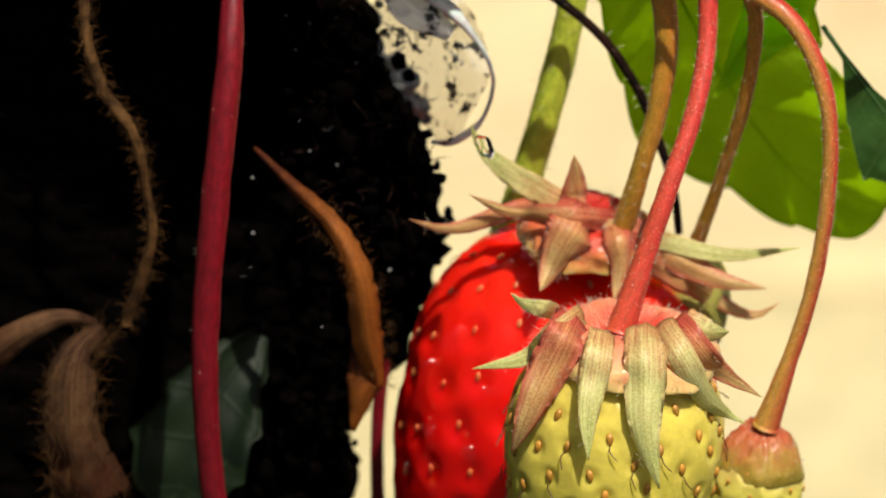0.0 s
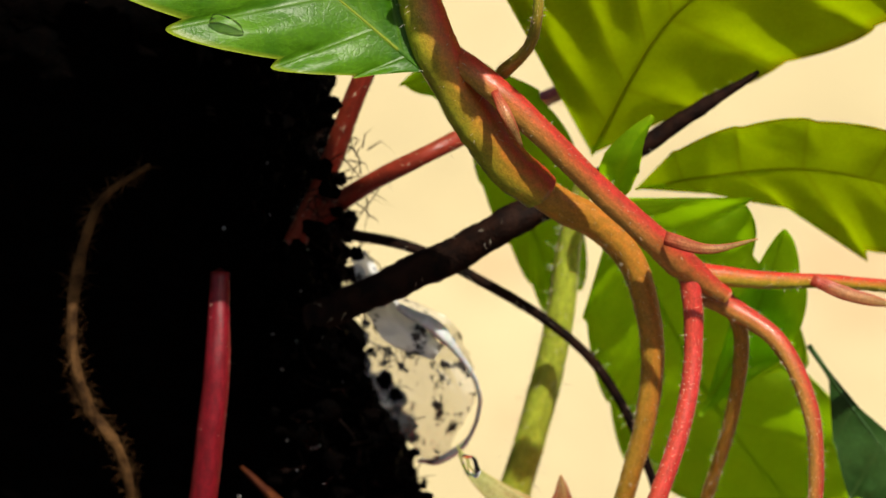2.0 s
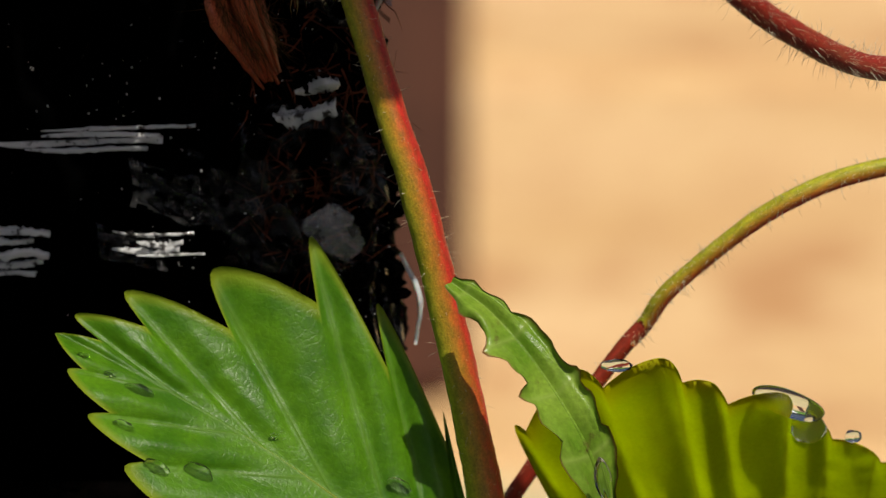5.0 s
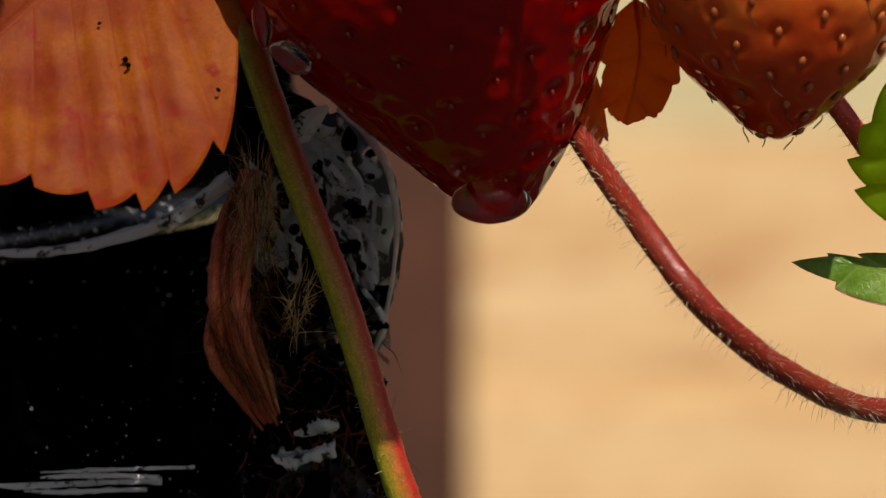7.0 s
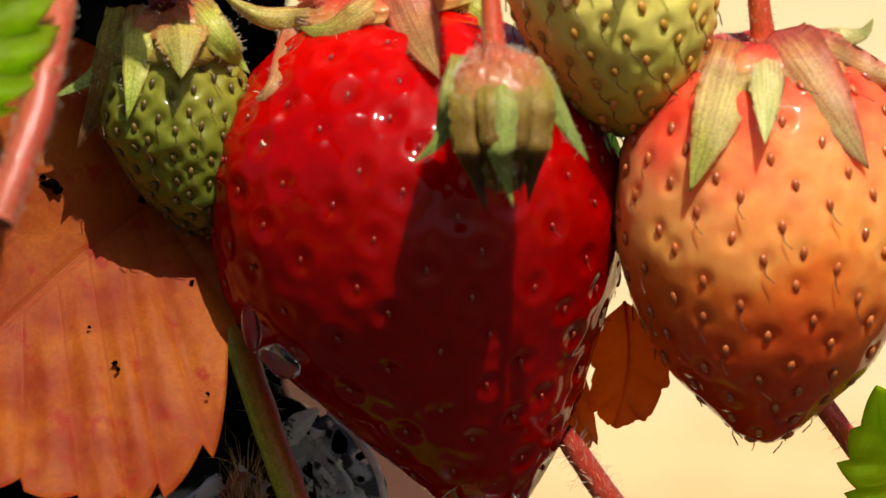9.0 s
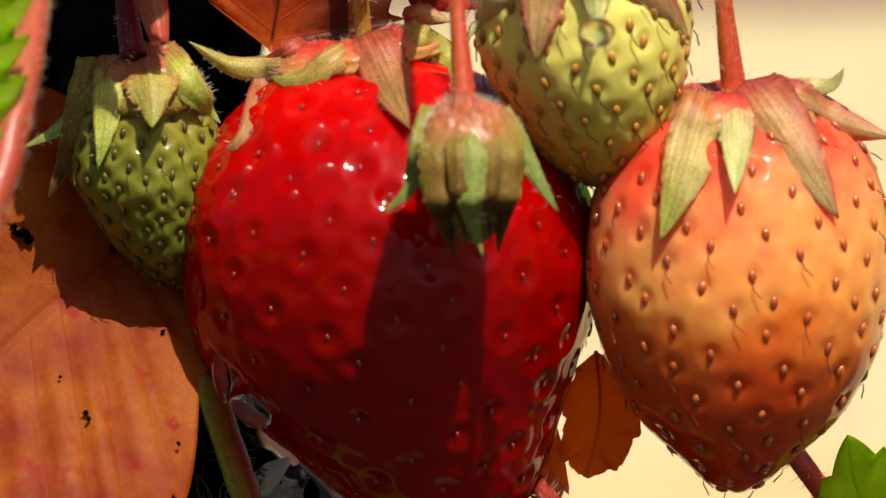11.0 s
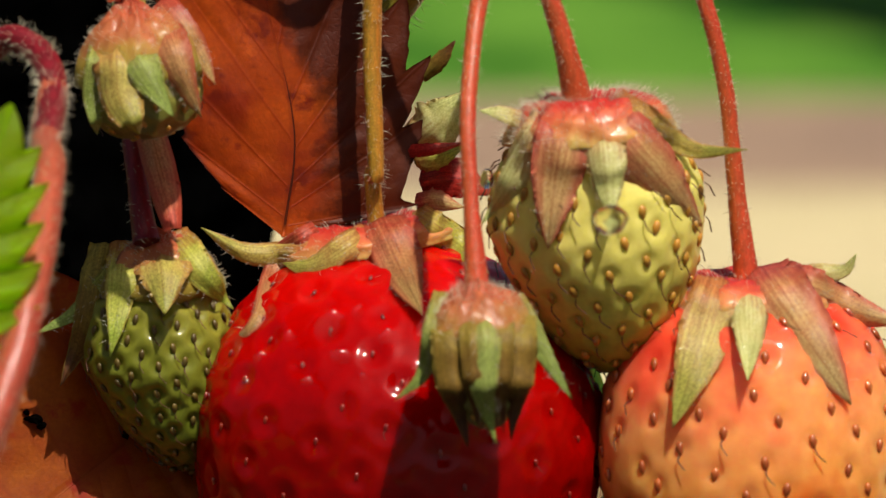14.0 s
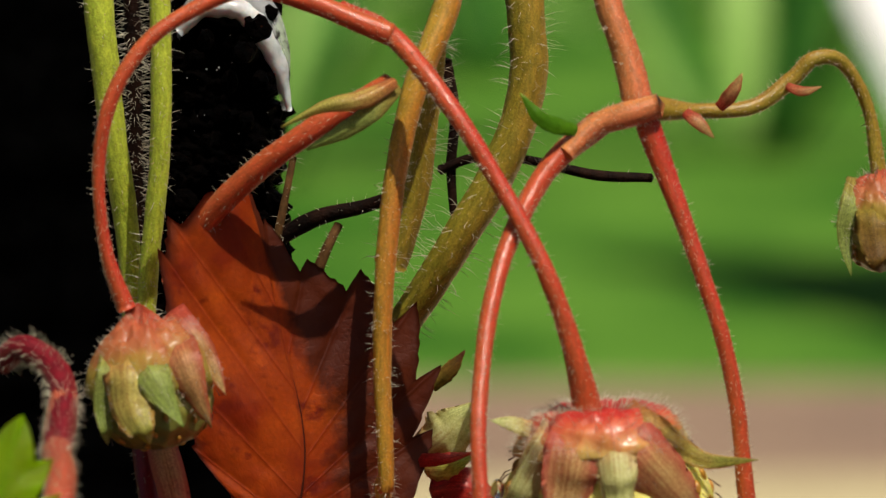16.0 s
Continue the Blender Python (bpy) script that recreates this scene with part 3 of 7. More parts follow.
def spline(points, n):
    """n places and headings on a smooth curve through the points."""
    pts = np.array([tuple(p) for p in points], float)
    if len(pts) == 2:
        pts = np.array([pts[0], (pts[0] + pts[1]) / 2, pts[1]])
    ext = np.vstack([2 * pts[0] - pts[1], pts, 2 * pts[-1] - pts[-2]])
    gaps = np.linalg.norm(np.diff(pts, axis=0), axis=1)
    cum = np.r_[0, np.cumsum(gaps)]
    out = []
    for s in np.linspace(0, cum[-1], n):
        i = min(int(np.searchsorted(cum, s, side="right")) - 1, len(gaps) - 1)
        t = (s - cum[i]) / max(gaps[i], 1e-9)
        p0, p1, p2, p3 = ext[i:i + 4]
        out.append(0.5 * (2 * p1 + (p2 - p0) * t + (2 * p0 - 5 * p1 + 4 * p2 - p3) * t * t + (3 * p1 - p0 - 3 * p2 + p3) * t ** 3))
    out = np.array(out)
    way = np.gradient(out, axis=0)
    way /= np.linalg.norm(way, axis=1)[:, None] + 1e-12
    return out, way


def frames_along(way):
    side = np.cross(way, (0.0, -1.0, 0.05))
    side /= np.linalg.norm(side, axis=1)[:, None] + 1e-9
    return side, np.cross(side, way)


def widths_along(widths, n):
    return np.interp(np.linspace(0, 1, n), np.linspace(0, 1, len(widths)), widths)


def tube(name, plan, widths, mat, parent, label="", seed=0, knobbly=0.05, around=14, step=9.0):
    """A round stalk through points of the plan; widths in plan units from start to end."""
    pts = [at(*p) for p in plan]
    length = sum((q - p).length for p, q in zip(pts, pts[1:]))
    n = max(8, int(length / (step * U)))
    mid, way = spline(pts, n)
    side, front = frames_along(way)
    if side[:, 0].mean() < 0:
        side, front = -side, -front
    rad = widths_along(widths, n) * U / 2
    verts, uvs = [], []
    for i in range(n):
        for j in range(around + 1):
            t = 2 * math.pi * j / around
            wob = noise.noise(Vector((math.cos(t) * 1.1 + seed * 7.3, math.sin(t) * 1.1, i * 0.13)))
            wob += 0.5 * noise.noise(Vector((math.cos(t) * 2 + seed * 3.1, math.sin(t) * 2, i * 0.6)))
            r = rad[i] * (1 + knobbly * 1.6 * wob)
            verts.append(mid[i] + r * (math.cos(t) * side[i] + math.sin(t) * front[i]))
            uvs.append((j / around, i * step / 60.0))
    w = around + 1
    faces = [(i * w + j, i * w + j + 1, (i + 1) * w + j + 1, (i + 1) * w + j) for i in range(n - 1) for j in range(around)]
    for row, tip, flip in ((0, mid[0] - way[0] * rad[0] * 0.5, True), (n - 1, mid[-1] + way[-1] * rad[-1] * 0.5, False)):
        k = len(verts)
        verts.append(tip)
        uvs.append((0.5, row * step / 60.0))
        for j in range(around):
            tri = (row * w + j, row * w + j + 1, k)
            faces.append(tri[::-1] if not flip else tri)
    return link_mesh(name, verts, faces, mat, parent, label, uvs)


def spikes(name, roots, ways, lengths, thick, mat, parent, bend=0.3, rng=None, label=""):
    """Many fine hairs in one mesh: each a bent three-sided spike."""
    rng = rng or random.Random(3)
    verts, faces = [], []
    for root, way, ln in zip(roots, ways, lengths):
        root, way = Vector(root), Vector(way).normalized()
        a = way.orthogonal().normalized()
        b = way.cross(a)
        sway = Vector((rng.uniform(-1, 1), rng.uniform(-1, 1), rng.uniform(-1, 0.4))) * bend
        mid = root + way * ln * 0.5
        tip = mid + (way + sway).normalized() * ln * 0.5
        k = len(verts)
        for c, r in ((root, thick), (mid, thick * 0.7)):
            for t in (0, 2.094, 4.189):
                verts.append(c + (a * math.cos(t) + b * math.sin(t)) * r)
        verts.append(tip)
        for j in range(3):
            q = (j + 1) % 3
            faces += [(k + j, k + q, k + 3 + q, k + 3 + j), (k + 3 + j, k + 3 + q, k + 6)]
    ob = link_mesh(name, verts, faces, mat, parent, label)
    return tagged(ob, kind="stuff")


def hairs_on(parent, plan, widths, count, length=24, seed=1, mat=None, lean=0.5, thick=0.5):
    """Hairs standing off a stalk."""
    rng = random.Random(seed)
    mid, way = spline([at(*p) for p in plan], 200)
    side, front = frames_along(way)
    rad = widths_along(widths, 200) * U / 2
    roots, ways, lens = [], [], []
    for _ in range(int(count * 1.7)):
        i, t = rng.randrange(200), rng.uniform(0, 2 * math.pi)
        out = math.cos(t) * side[i] + math.sin(t) * front[i]
        roots.append(mid[i] + out * rad[i] * 0.92)
        ways.append(out + way[i] * rng.uniform(-lean, lean))
        lens.append(length * U * rng.uniform(0.5, 1.2))
    return spikes("hairs", roots, ways, lens, thick * U, mat or HAIR, parent, 0.5, rng)


def blade(name, pts, widths, mat, parent, cup=0.25, face=(0.0, -1.0, 0.25), thick=3.0, across=6, n=16, label="", ragged=0.0, seed=0, curl=0.0):
    """A sepal or bract: a pointed, cupped strip with thickness along a curve of places."""
    mid, way = spline(pts, n)
    rng = random.Random(seed + int(abs(mid[0][0]) * 1e6) % 997)
    face = np.array(face, float)
    twist = rng.uniform(-0.5, 0.5) if name in ("sepal", "petal") else 0.0
    rad = np.interp(np.linspace(0, 1, n), np.linspace(0, 1, len(widths)), widths) * U / 2
    verts, uvs = [], []
    w = across + 1
    for layer in (0, 1):
        for i in range(n):
            side = np.cross(way[i], face)
            side /= np.linalg.norm(side) + 1e-9
            up = np.cross(side, way[i])
            up *= 1 if up @ face > 0 else -1
            turn = twist * (i / (n - 1)) ** 1.5
            side, up = side * math.cos(turn) + up * math.sin(turn), up * math.cos(turn) - side * math.sin(turn)
            for j in range(w):
                x = 2 * j / across - 1
                r = rad[i] * (1 + (ragged * rng.uniform(-1, 1) if layer == 0 and j in (0, across) else 0))
                ridge = 0.05 * rad[i] * math.exp(-(x / 0.16) ** 2)
                p = mid[i] + side * r * x + up * (ridge - rad[i] * cup * abs(x) ** 1.3 + curl * rad[i] * x + 0.34 * rad[i] * abs(x) * noise.noise(Vector((x * 1.3, i * 9.0 / n, twist * 9 + seed))))
                verts.append(p - up * (thick * U * layer * (1 - abs(x) ** 3 * 0.8)))
                uvs.append((x * 0.5 + 0.5, i / (n - 1)))
    faces = [(i * w + j, (i + 1) * w + j, (i + 1) * w + j + 1, i * w + j + 1) for i in range(n - 1) for j in range(across)]
    o = n * w
    faces += [tuple(o + k for k in f[::-1]) for f in list(faces)]
    for i in range(n - 1):
        faces += [(i * w, o + i * w, o + (i + 1) * w, (i + 1) * w), ((i + 1) * w - 1, (i + 2) * w - 1, o + (i + 2) * w - 1, o + (i + 1) * w - 1)]
    for i in (0, n - 1):
        for j in range(across):
            q = (i * w + j, i * w + j + 1, o + i * w + j + 1, o + i * w + j)
            faces.append(q if i == 0 else q[::-1])
    return link_mesh(name, verts, faces, mat, parent, label, uvs)


def leaflet(name, plan, left, right, teeth, mat, parent, tooth=0.16, forward=0.75, pleat=0.035, fold=0.25, curve=0.0,
            face=(0.0, -1.0, 0.3), thick=4.0, label="", seed=0, ragged=0.0, sharp=1.0, rows=10, cols=18, rib=None, rib_width=14.0, phase=0.0):
    """A toothed leaf blade. plan: points of its midrib from stalk to tip; left, right: half widths in plan units along it."""
    rng = random.Random(seed)
    counts = teeth if isinstance(teeth, tuple) else (teeth, teeth)
    n = int(max(counts) * rows) + 1
    mid, way = spline([at(*p) for p in plan], n)
    face = np.array(face, float)
    span = np.linalg.norm(mid[-1] - mid[0])
    halves = []
    for sign, widths in ((-1, left), (1, right)):
        w = np.interp(np.linspace(0, 1, n), np.linspace(0, 1, len(widths)), widths) * U
        many = counts[0 if sign < 0 else 1]
        jit = [rng.uniform(0.7, 1.3) for _ in range(int(many) + 3)]
        grid, uv = [], []
        for i in range(n):
            ph = many * i / (n - 1) + (phase if sign > 0 else 0.0)
            k, fr = math.floor(ph), ph - math.floor(ph)
            saw = (fr / 0.72 if fr < 0.72 else (1 - fr) / 0.28)
            deep = tooth if isinstance(tooth, (int, float)) else tooth[0 if sign < 0 else 1]
            cut = 1 - deep * jit[max(0, min(k, int(many)))] * (1 - saw ** sharp)
            if ragged:
                cut *= 1 + ragged * noise.noise(Vector((i * 0.37, sign * 5.0, seed)))
            side = np.cross(way[i], face)
            side /= np.linalg.norm(side) + 1e-9
            up = np.cross(side, way[i])
            up *= 1 if up @ face > 0 else -1
            fwd = (forward if isinstance(forward, (int, float)) else forward[0 if sign < 0 else 1]) * (1 - 0.6 * i / (n - 1))
            ray = side * sign + way[i] * fwd
            ray /= np.linalg.norm(side * sign + way[i] * fwd * 0.5)
            for j in range(cols + 1):
                r = j / cols
                reach = r * (1 - (1 - cut) * r ** 2)
                p = mid[i] + ray * w[i] * reach
                lift = fold * w[i] * r - curve * w[i] * r * r * 1.6
                lift += (pleat if isinstance(pleat, (int, float)) else pleat[0 if sign < 0 else 1]) * span * math.cos(2 * math.pi * (ph - 0.72)) * -0.35 * r * (1.3 - r)
                lift += 0.05 * span * noise.noise(Vector((i / n * 3.0, r * 2.0 * sign, seed * 3.7))) * r
                grid.append(p + up * lift)
                uv.append((ph - 0.72, r * sign))
        halves.append((np.array(grid), uv))
    verts, uvs, faces = [], [], []
    c = cols + 1
    down = face / np.linalg.norm(face) * thick * U
    for layer in (0, 1):
        for h, (grid, uv) in enumerate(halves):
            base = len(verts)
            edge = np.array([1 - (abs(q[1]) ** 4) * 0.9 for q in uv])[:, None]
            verts += list(grid - down * layer * edge)
            uvs += uv
            for i in range(n - 1):
                for j in range(cols):
                    q = (base + i * c + j, base + i * c + j + 1, base + (i + 1) * c + j + 1, base + (i + 1) * c + j)
                    faces.append(q if (h == 0) == (layer == 0) else q[::-1])
    half = n * c
    for h in (0, 1):
        a, b = h * half, (2 + h) * half
        for i in range(n - 1):
            q = (a + i * c + cols, b + i * c + cols, b + (i + 1) * c + cols, a + (i + 1) * c + cols)
            faces.append(q if h else q[::-1])
    ob = link_mesh(name, verts, faces, mat, parent, label, uvs)
    keep = max(4, int(n * 0.94))
    rv, rf = [], []
    for i in range(0, keep, 2):
        side = np.cross(way[i], face)
        side /= np.linalg.norm(side) + 1e-9
        up = np.cross(side, way[i])
        up *= 1 if up @ face > 0 else -1
        r = rib_width * U * 0.5 * (1 - 0.85 * i / keep)
        for t in np.linspace(0, 2 * math.pi, 8, endpoint=False):
            rv.append(mid[i] - up * thick * U * 0.5 + side * r * math.cos(t) + up * r * 1.1 * math.sin(t))
    m = len(rv) // 8
    rf = [(i * 8 + j, i * 8 + (j + 1) % 8, (i + 1) * 8 + (j + 1) % 8, (i + 1) * 8 + j) for i in range(m - 1) for j in range(8)]
    link_mesh("midrib", rv, rf, rib or mat, ob, "", [(0.3, 0.5)] * len(rv))
    return ob


def vein_leaf(name, rib, left, right, mat, parent, d0=0.0, slope=(0.0, 0.0), fold=(0.0, 0.0), pleat=0.5, deep=0.15, bulge=0.12, quilt=0.12,
              label="", seed=0, ragged=0.0, rib_width=12.0, rib_mat=None, curl=0.0, thick=0.22, start=0.0, rise=1.15, blunt=0, fine=10, cols=26):
    """A toothed leaf grown on its veins: rib runs from stalk to apex in the plan, left and right name the tips that the side veins reach.
    d0 is the depth in mm at the stalk, slope its change per unit across and down, fold the change per unit off the midrib on each side."""
    base = np.array(rib[0], float)
    dense, _ = spline([(a, b, 0.0) for a, b in rib], 200)
    dense = dense[:, :2]

    def rib_at(f):
        x = min(max(f, 0.0), 1.0) * 199
        return np.array([np.interp(x, np.arange(200), dense[:, 0]), np.interp(x, np.arange(200), dense[:, 1])])

    def depth(p, q, k, u, r, sign):
        off = np.linalg.norm(p - q)
        d = d0 + slope[0] * (p[0] - base[0]) + slope[1] * (p[1] - base[1]) + fold[k] * off + curl * r ** 4
        wide = min(1.0, off / 120.0)
        d += pleat * math.cos(2 * math.pi * u) * r * (1.25 - r) * 2.2 * wide
        d += quilt * noise.noise(Vector((p[0] * 0.045, p[1] * 0.045, seed))) * wide + quilt * 4.0 * noise.noise(Vector((p[0] * 0.006, p[1] * 0.006, seed + 5.0))) * wide
        return d

    halves = []
    for k, tips in enumerate((left, right)):
        sign = -1 if k == 0 else 1
        many = len(tips)
        cuts = deep[k] if isinstance(deep, tuple) else deep
        marks = [rib_at(start)] + [np.array(t, float) for t in tips] + [rib_at(1.0)]
        rim = []
        for i in range(many + 1):
            p, q = marks[i], marks[i + 1]
            root = rib_at(0.9 * (i / (many + 1)) ** rise)
            notch = p + (root - p) * cuts * (1 + 0.35 * noise.noise(Vector((i * 2.7, sign, seed)))) + (q - p) * 0.10 if i else p
            lead = 0.24 if i else 0.0
            if i:
                rim += [(i + lead * j / 4, p + (notch - p) * j / 4) for j in range(4)]
            out = (notch + q) / 2 - root
            out /= np.linalg.norm(out) + 1e-9
            gap = np.linalg.norm(q - notch)
            for j in range(fine):
                f = j / fine
                w = notch + (q - notch) * f + out * gap * bulge * 4 * f * (1 - f)
                if ragged:
                    w = w + out * ragged * (noise.noise(Vector((w[0] * 0.06, w[1] * 0.06, seed))) + 0.6 * noise.noise(Vector((w[0] * 0.2, w[1] * 0.2, seed))))
                rim.append((i + lead + (1 - lead) * f, w))
        rim.append((many + 1, marks[-1]))
        for _ in range(blunt):
            line = [w for _, w in rim]
            for i in range(1, len(rim) - 1):
                at_tip = abs(rim[i][0] - round(rim[i][0]))
                if at_tip < 0.17 or rim[i][0] % 1 > 0.6:
                    rim[i] = (rim[i][0], (line[i - 1] + line[i] * 2 + line[i + 1]) / 4)
        grid, uv = [], []
        for u, w in rim:
            q = rib_at(start + (1 - start) * min(1.0, 0.93 * (u / (many + 1)) ** rise + (0.07 if u >= many + 1 else 0.0)))
            for j in range(cols + 1):
                r = j / cols
                p = q + (w - q) * r
                grid.append((p, depth(p, q, k, u, r, sign)))
                uv.append((u, r * sign))
        halves.append((grid, uv, len(rim)))
    verts, uvs, faces = [], [], []
    c = cols + 1
    starts = []
    for layer in (0, 1):
        for h, (grid, uv, n) in enumerate(halves):
            o = len(verts)
            starts.append(o)
            for (p, d), q in zip(grid, uv):
                verts.append(at(p[0], p[1], d + layer * thick * (1 - 0.9 * abs(q[1]) ** 6)))
                uvs.append(q)
            for i in range(n - 1):
                for j in range(cols):
                    f = (o + i * c + j, o + i * c + j + 1, o + (i + 1) * c + j + 1, o + (i + 1) * c + j)
                    faces.append(f if (h == 0) == (layer == 0) else f[::-1])
    for h in (0, 1):
        a, b = starts[h], starts[2 + h]
        for i in range(halves[h][2] - 1):
            f = (a + i * c + cols, b + i * c + cols, b + (i + 1) * c + cols, a + (i + 1) * c + cols)
            faces.append(f if h else f[::-1])
    ob = link_mesh(name, verts, faces, mat, parent, label, uvs)
    line = []
    for f in np.linspace(start, 0.95, 12):
        q = rib_at(f)
        line.append((q[0], q[1], depth(q, q, 0, 0.0, 0.0, 1) + thick * 0.5))
    tube("midrib", line, [rib_width, rib_width * 0.75, rib_width * 0.5, rib_width * 0.2], rib_mat or mat, ob, "", seed, 0.05, 8, 14.0)
    return ob


def drop(plan, size, label, squash=(1.0, 0.6, 1.0), lean=0.0, pear=0.0, mat=None, group=""):
    """A drop of water; size in plan units."""
    bm = bmesh.new()
    bmesh.ops.create_uvsphere(bm, u_segments=28, v_segments=18, radius=size * U / 2)
    for v in bm.verts:
        z = v.co.z / (size * U / 2)
        k = 1 - pear * max(0.0, z) * 0.8
        v.co.x, v.co.y = v.co.x * k, v.co.y * k
        if pear and z > 0:
            v.co.z *= 1 + pear * 0.7
        v.co *= 1 + (0.06 if size > 100 else 0.2) * noise.noise(v.co / (size * U) * 2.6 + Vector(plan))
    if mat is WET:
        bmesh.ops.delete(bm, geom=[v for v in bm.verts if v.co.y > size * U * 0.02], context="VERTS")
    for f in bm.faces:
        f.smooth = True
    me = bpy.data.meshes.new("water_drop")
    bm.to_mesh(me)
    bm.free()
    me.materials.append(mat or WATER)
    ob = new("water_drop", me)
    ob.matrix_basis = Matrix.Translation(at(*plan)) @ Euler((0, lean, 0)).to_matrix().to_4x4() @ Matrix.Diagonal((*squash, 1))
    return tagged(ob, label, "water drop", group)


@functools.lru_cache(None)
def seed_mesh(size, styled, mat_name):
    """A teardrop seed lying in its pit, with its withered style on the ones that keep it."""
    bm = bmesh.new()
    bmesh.ops.create_uvsphere(bm, u_segments=8, v_segments=6, radius=1.0)
    for v in bm.verts:
        t = 1 - 0.45 * max(0.0, v.co.y)
        v.co = Vector((v.co.x * 0.55 * t, v.co.y, v.co.z * 0.42 * t)) * size
    if styled:
        prev, places = None, [(0, 0.9, 0.3), (0.1, 1.5, 0.75), (-0.3, 2.2, 0.85), (-0.9, 2.9, 1.0)]
        for k, pl in enumerate(places):
            ring = [bm.verts.new(Vector((pl[0] + 0.11 * math.cos(t), pl[1], pl[2] + 0.11 * math.sin(t))) * size) for t in (0, 2.1, 4.2)]
            if prev:
                for j in range(3):
                    bm.faces.new((prev[j], prev[(j + 1) % 3], ring[(j + 1) % 3], ring[j])).material_index = 1
            prev = ring
    for f in bm.faces:
        f.smooth = True
    me = bpy.data.meshes.new("seed")
    bm.to_mesh(me)
    bm.free()
    me.materials.append(bpy.data.materials[mat_name])
    me.materials.append(STYLE_DARK)
    return me


def fruit(parent, crown, tip, width, flesh, seed_mat, seeds, taper=0.55, pit=0.5, pit_width=0.42, seed_size=9.0, styled=0.3,
          lump=0.03, seed=0, bluntness=0.85, flat=1.0, around=220, along=130, shape=None, ridge=0.00014):
    """The flesh of a berry from crown to tip, pitted, with its seeds in the pits.
    shape, where given, is its outline: how far down, how far aside and how wide, the last two in plan units."""
    rng = random.Random(seed)
    top, end = at(*crown), at(*tip)
    axis = end - top
    length = axis.length
    z = axis.normalized()
    x = Vector((0, -1, 0)).cross(z).normalized()
    y = z.cross(x)
    big = width * U / 2

    def radius(th):
        s = (1 - np.cos(th)) / 2
        return np.sin(th) ** bluntness * (1 + taper * (0.42 - s))

    ths = np.linspace(0.0, math.pi, 400)
    aside = lambda th: np.zeros_like(np.asarray(th, float))
    if shape:
        stops = np.arccos(1 - 2 * np.array([p[0] for p in shape]))
        soft = np.exp(-(np.arange(-24, 25) / 9.0) ** 2)
        soft /= soft.sum()
        fat = np.interp(ths, stops, [p[2] for p in shape])
        fat = np.convolve(np.r_[-fat[24:0:-1], fat, -fat[-2:-26:-1]], soft, "valid")
        swing = np.interp(ths, stops, [p[1] for p in shape])
        swing = np.convolve(np.pad(swing, 24, "edge"), soft, "valid") * U
        width = 2 * fat.max()
        big = width * U / 2
        radius = lambda th: np.interp(th, ths, np.maximum(fat, 0.0))
        aside = lambda th: np.interp(th, ths, swing)
    peak = radius(ths[1:-1]).max()
    facing(parent, crown, tip, lambda h, ln: float(radius(np.array(math.acos(1 - 2 * h / ln)))) / peak * width / 2 if 0.0 < h < ln else 0)
    # seeds spread evenly over the surface
    area = np.cumsum(np.r_[0, np.maximum(radius(ths[:-1]), 0) * np.diff(ths)])
    area /= area[-1]
    st = np.interp((np.arange(seeds) + 0.6) / (seeds + 0.4), area, ths)
    sp = np.arange(seeds) * 2.39996 + seed
    st = np.clip(st + np.array([rng.uniform(-0.03, 0.03) for _ in range(seeds)]), 0.12, math.pi - 0.12)
    sp = sp + np.array([rng.uniform(-0.06, 0.06) for _ in range(seeds)])

    def surf(th, ph):
        r = radius(th) / peak * big
        h = (1 - np.cos(th)) / 2 * length
        return np.stack([r * np.cos(ph) + aside(th), r * np.sin(ph) * flat, h], -1)

    spots = surf(st, sp)
    T, P = np.meshgrid(np.linspace(0.0, math.pi, along), np.linspace(0, 2 * math.pi, around, endpoint=False), indexing="ij")
    body = surf(T, P)
    flatb = body.reshape(-1, 3)
    centre = np.array([0, 0, length * 0.45])
    out = flatb - centre
    out /= np.linalg.norm(out, axis=1)[:, None]
    gap = math.sqrt(4 * math.pi * big * big * (length / (2 * big)) / seeds)
    near = np.full(len(flatb), 9.0)
    for s in spots:
        near = np.minimum(near, np.linalg.norm(flatb - s, axis=1))
    q = near / (gap * pit_width)
    push = -pit * 0.001 * np.exp(-(q ** 2)) + pit * ridge * np.exp(-((q - 1.35) / 0.5) ** 2)
    lumps = np.array([noise.noise(Vector(v * 2.2) + Vector((seed * 5.1, 0, 0))) for v in out])
    ripple = np.array([noise.noise(Vector(v * 6.5) + Vector((seed * 2.3, 4.0, 0))) for v in out])
    push = push + (lumps + 0.4 * ripple + 0.08 * np.array([noise.noise(Vector(v * 15.0) + Vector((seed * 1.3, 7.0, 2.0))) for v in out])) * lump * big
    flatb = flatb + out * push[:, None]
    m = Matrix((x, y, z)).transposed()
    rot = np.array(m)
    verts = flatb @ rot.T + np.array(top)
    faces = [(i * around + j, i * around + (j + 1) % around, (i + 1) * around + (j + 1) % around, (i + 1) * around + j)
             for i in range(along - 1) for j in range(around)]
    uvs = np.stack([P.ravel() / (2 * math.pi), (1 - np.cos(T.ravel())) / 2], -1)
    ob = link_mesh("flesh", verts, faces, flesh, parent, "", uvs)
    me0, me1 = seed_mesh(seed_size * U, False, seed_mat.name), seed_mesh(seed_size * U, True, seed_mat.name)
    for k in range(seeds):
        s = spots[k]
        n = np.array([s[0], s[1], 0.0]) / max(1e-9, np.hypot(s[0], s[1]))
        e = 0.03
        tang = surf(np.array(st[k] + e), np.array(sp[k])) - surf(np.array(st[k] - e), np.array(sp[k]))
        tang /= np.linalg.norm(tang)
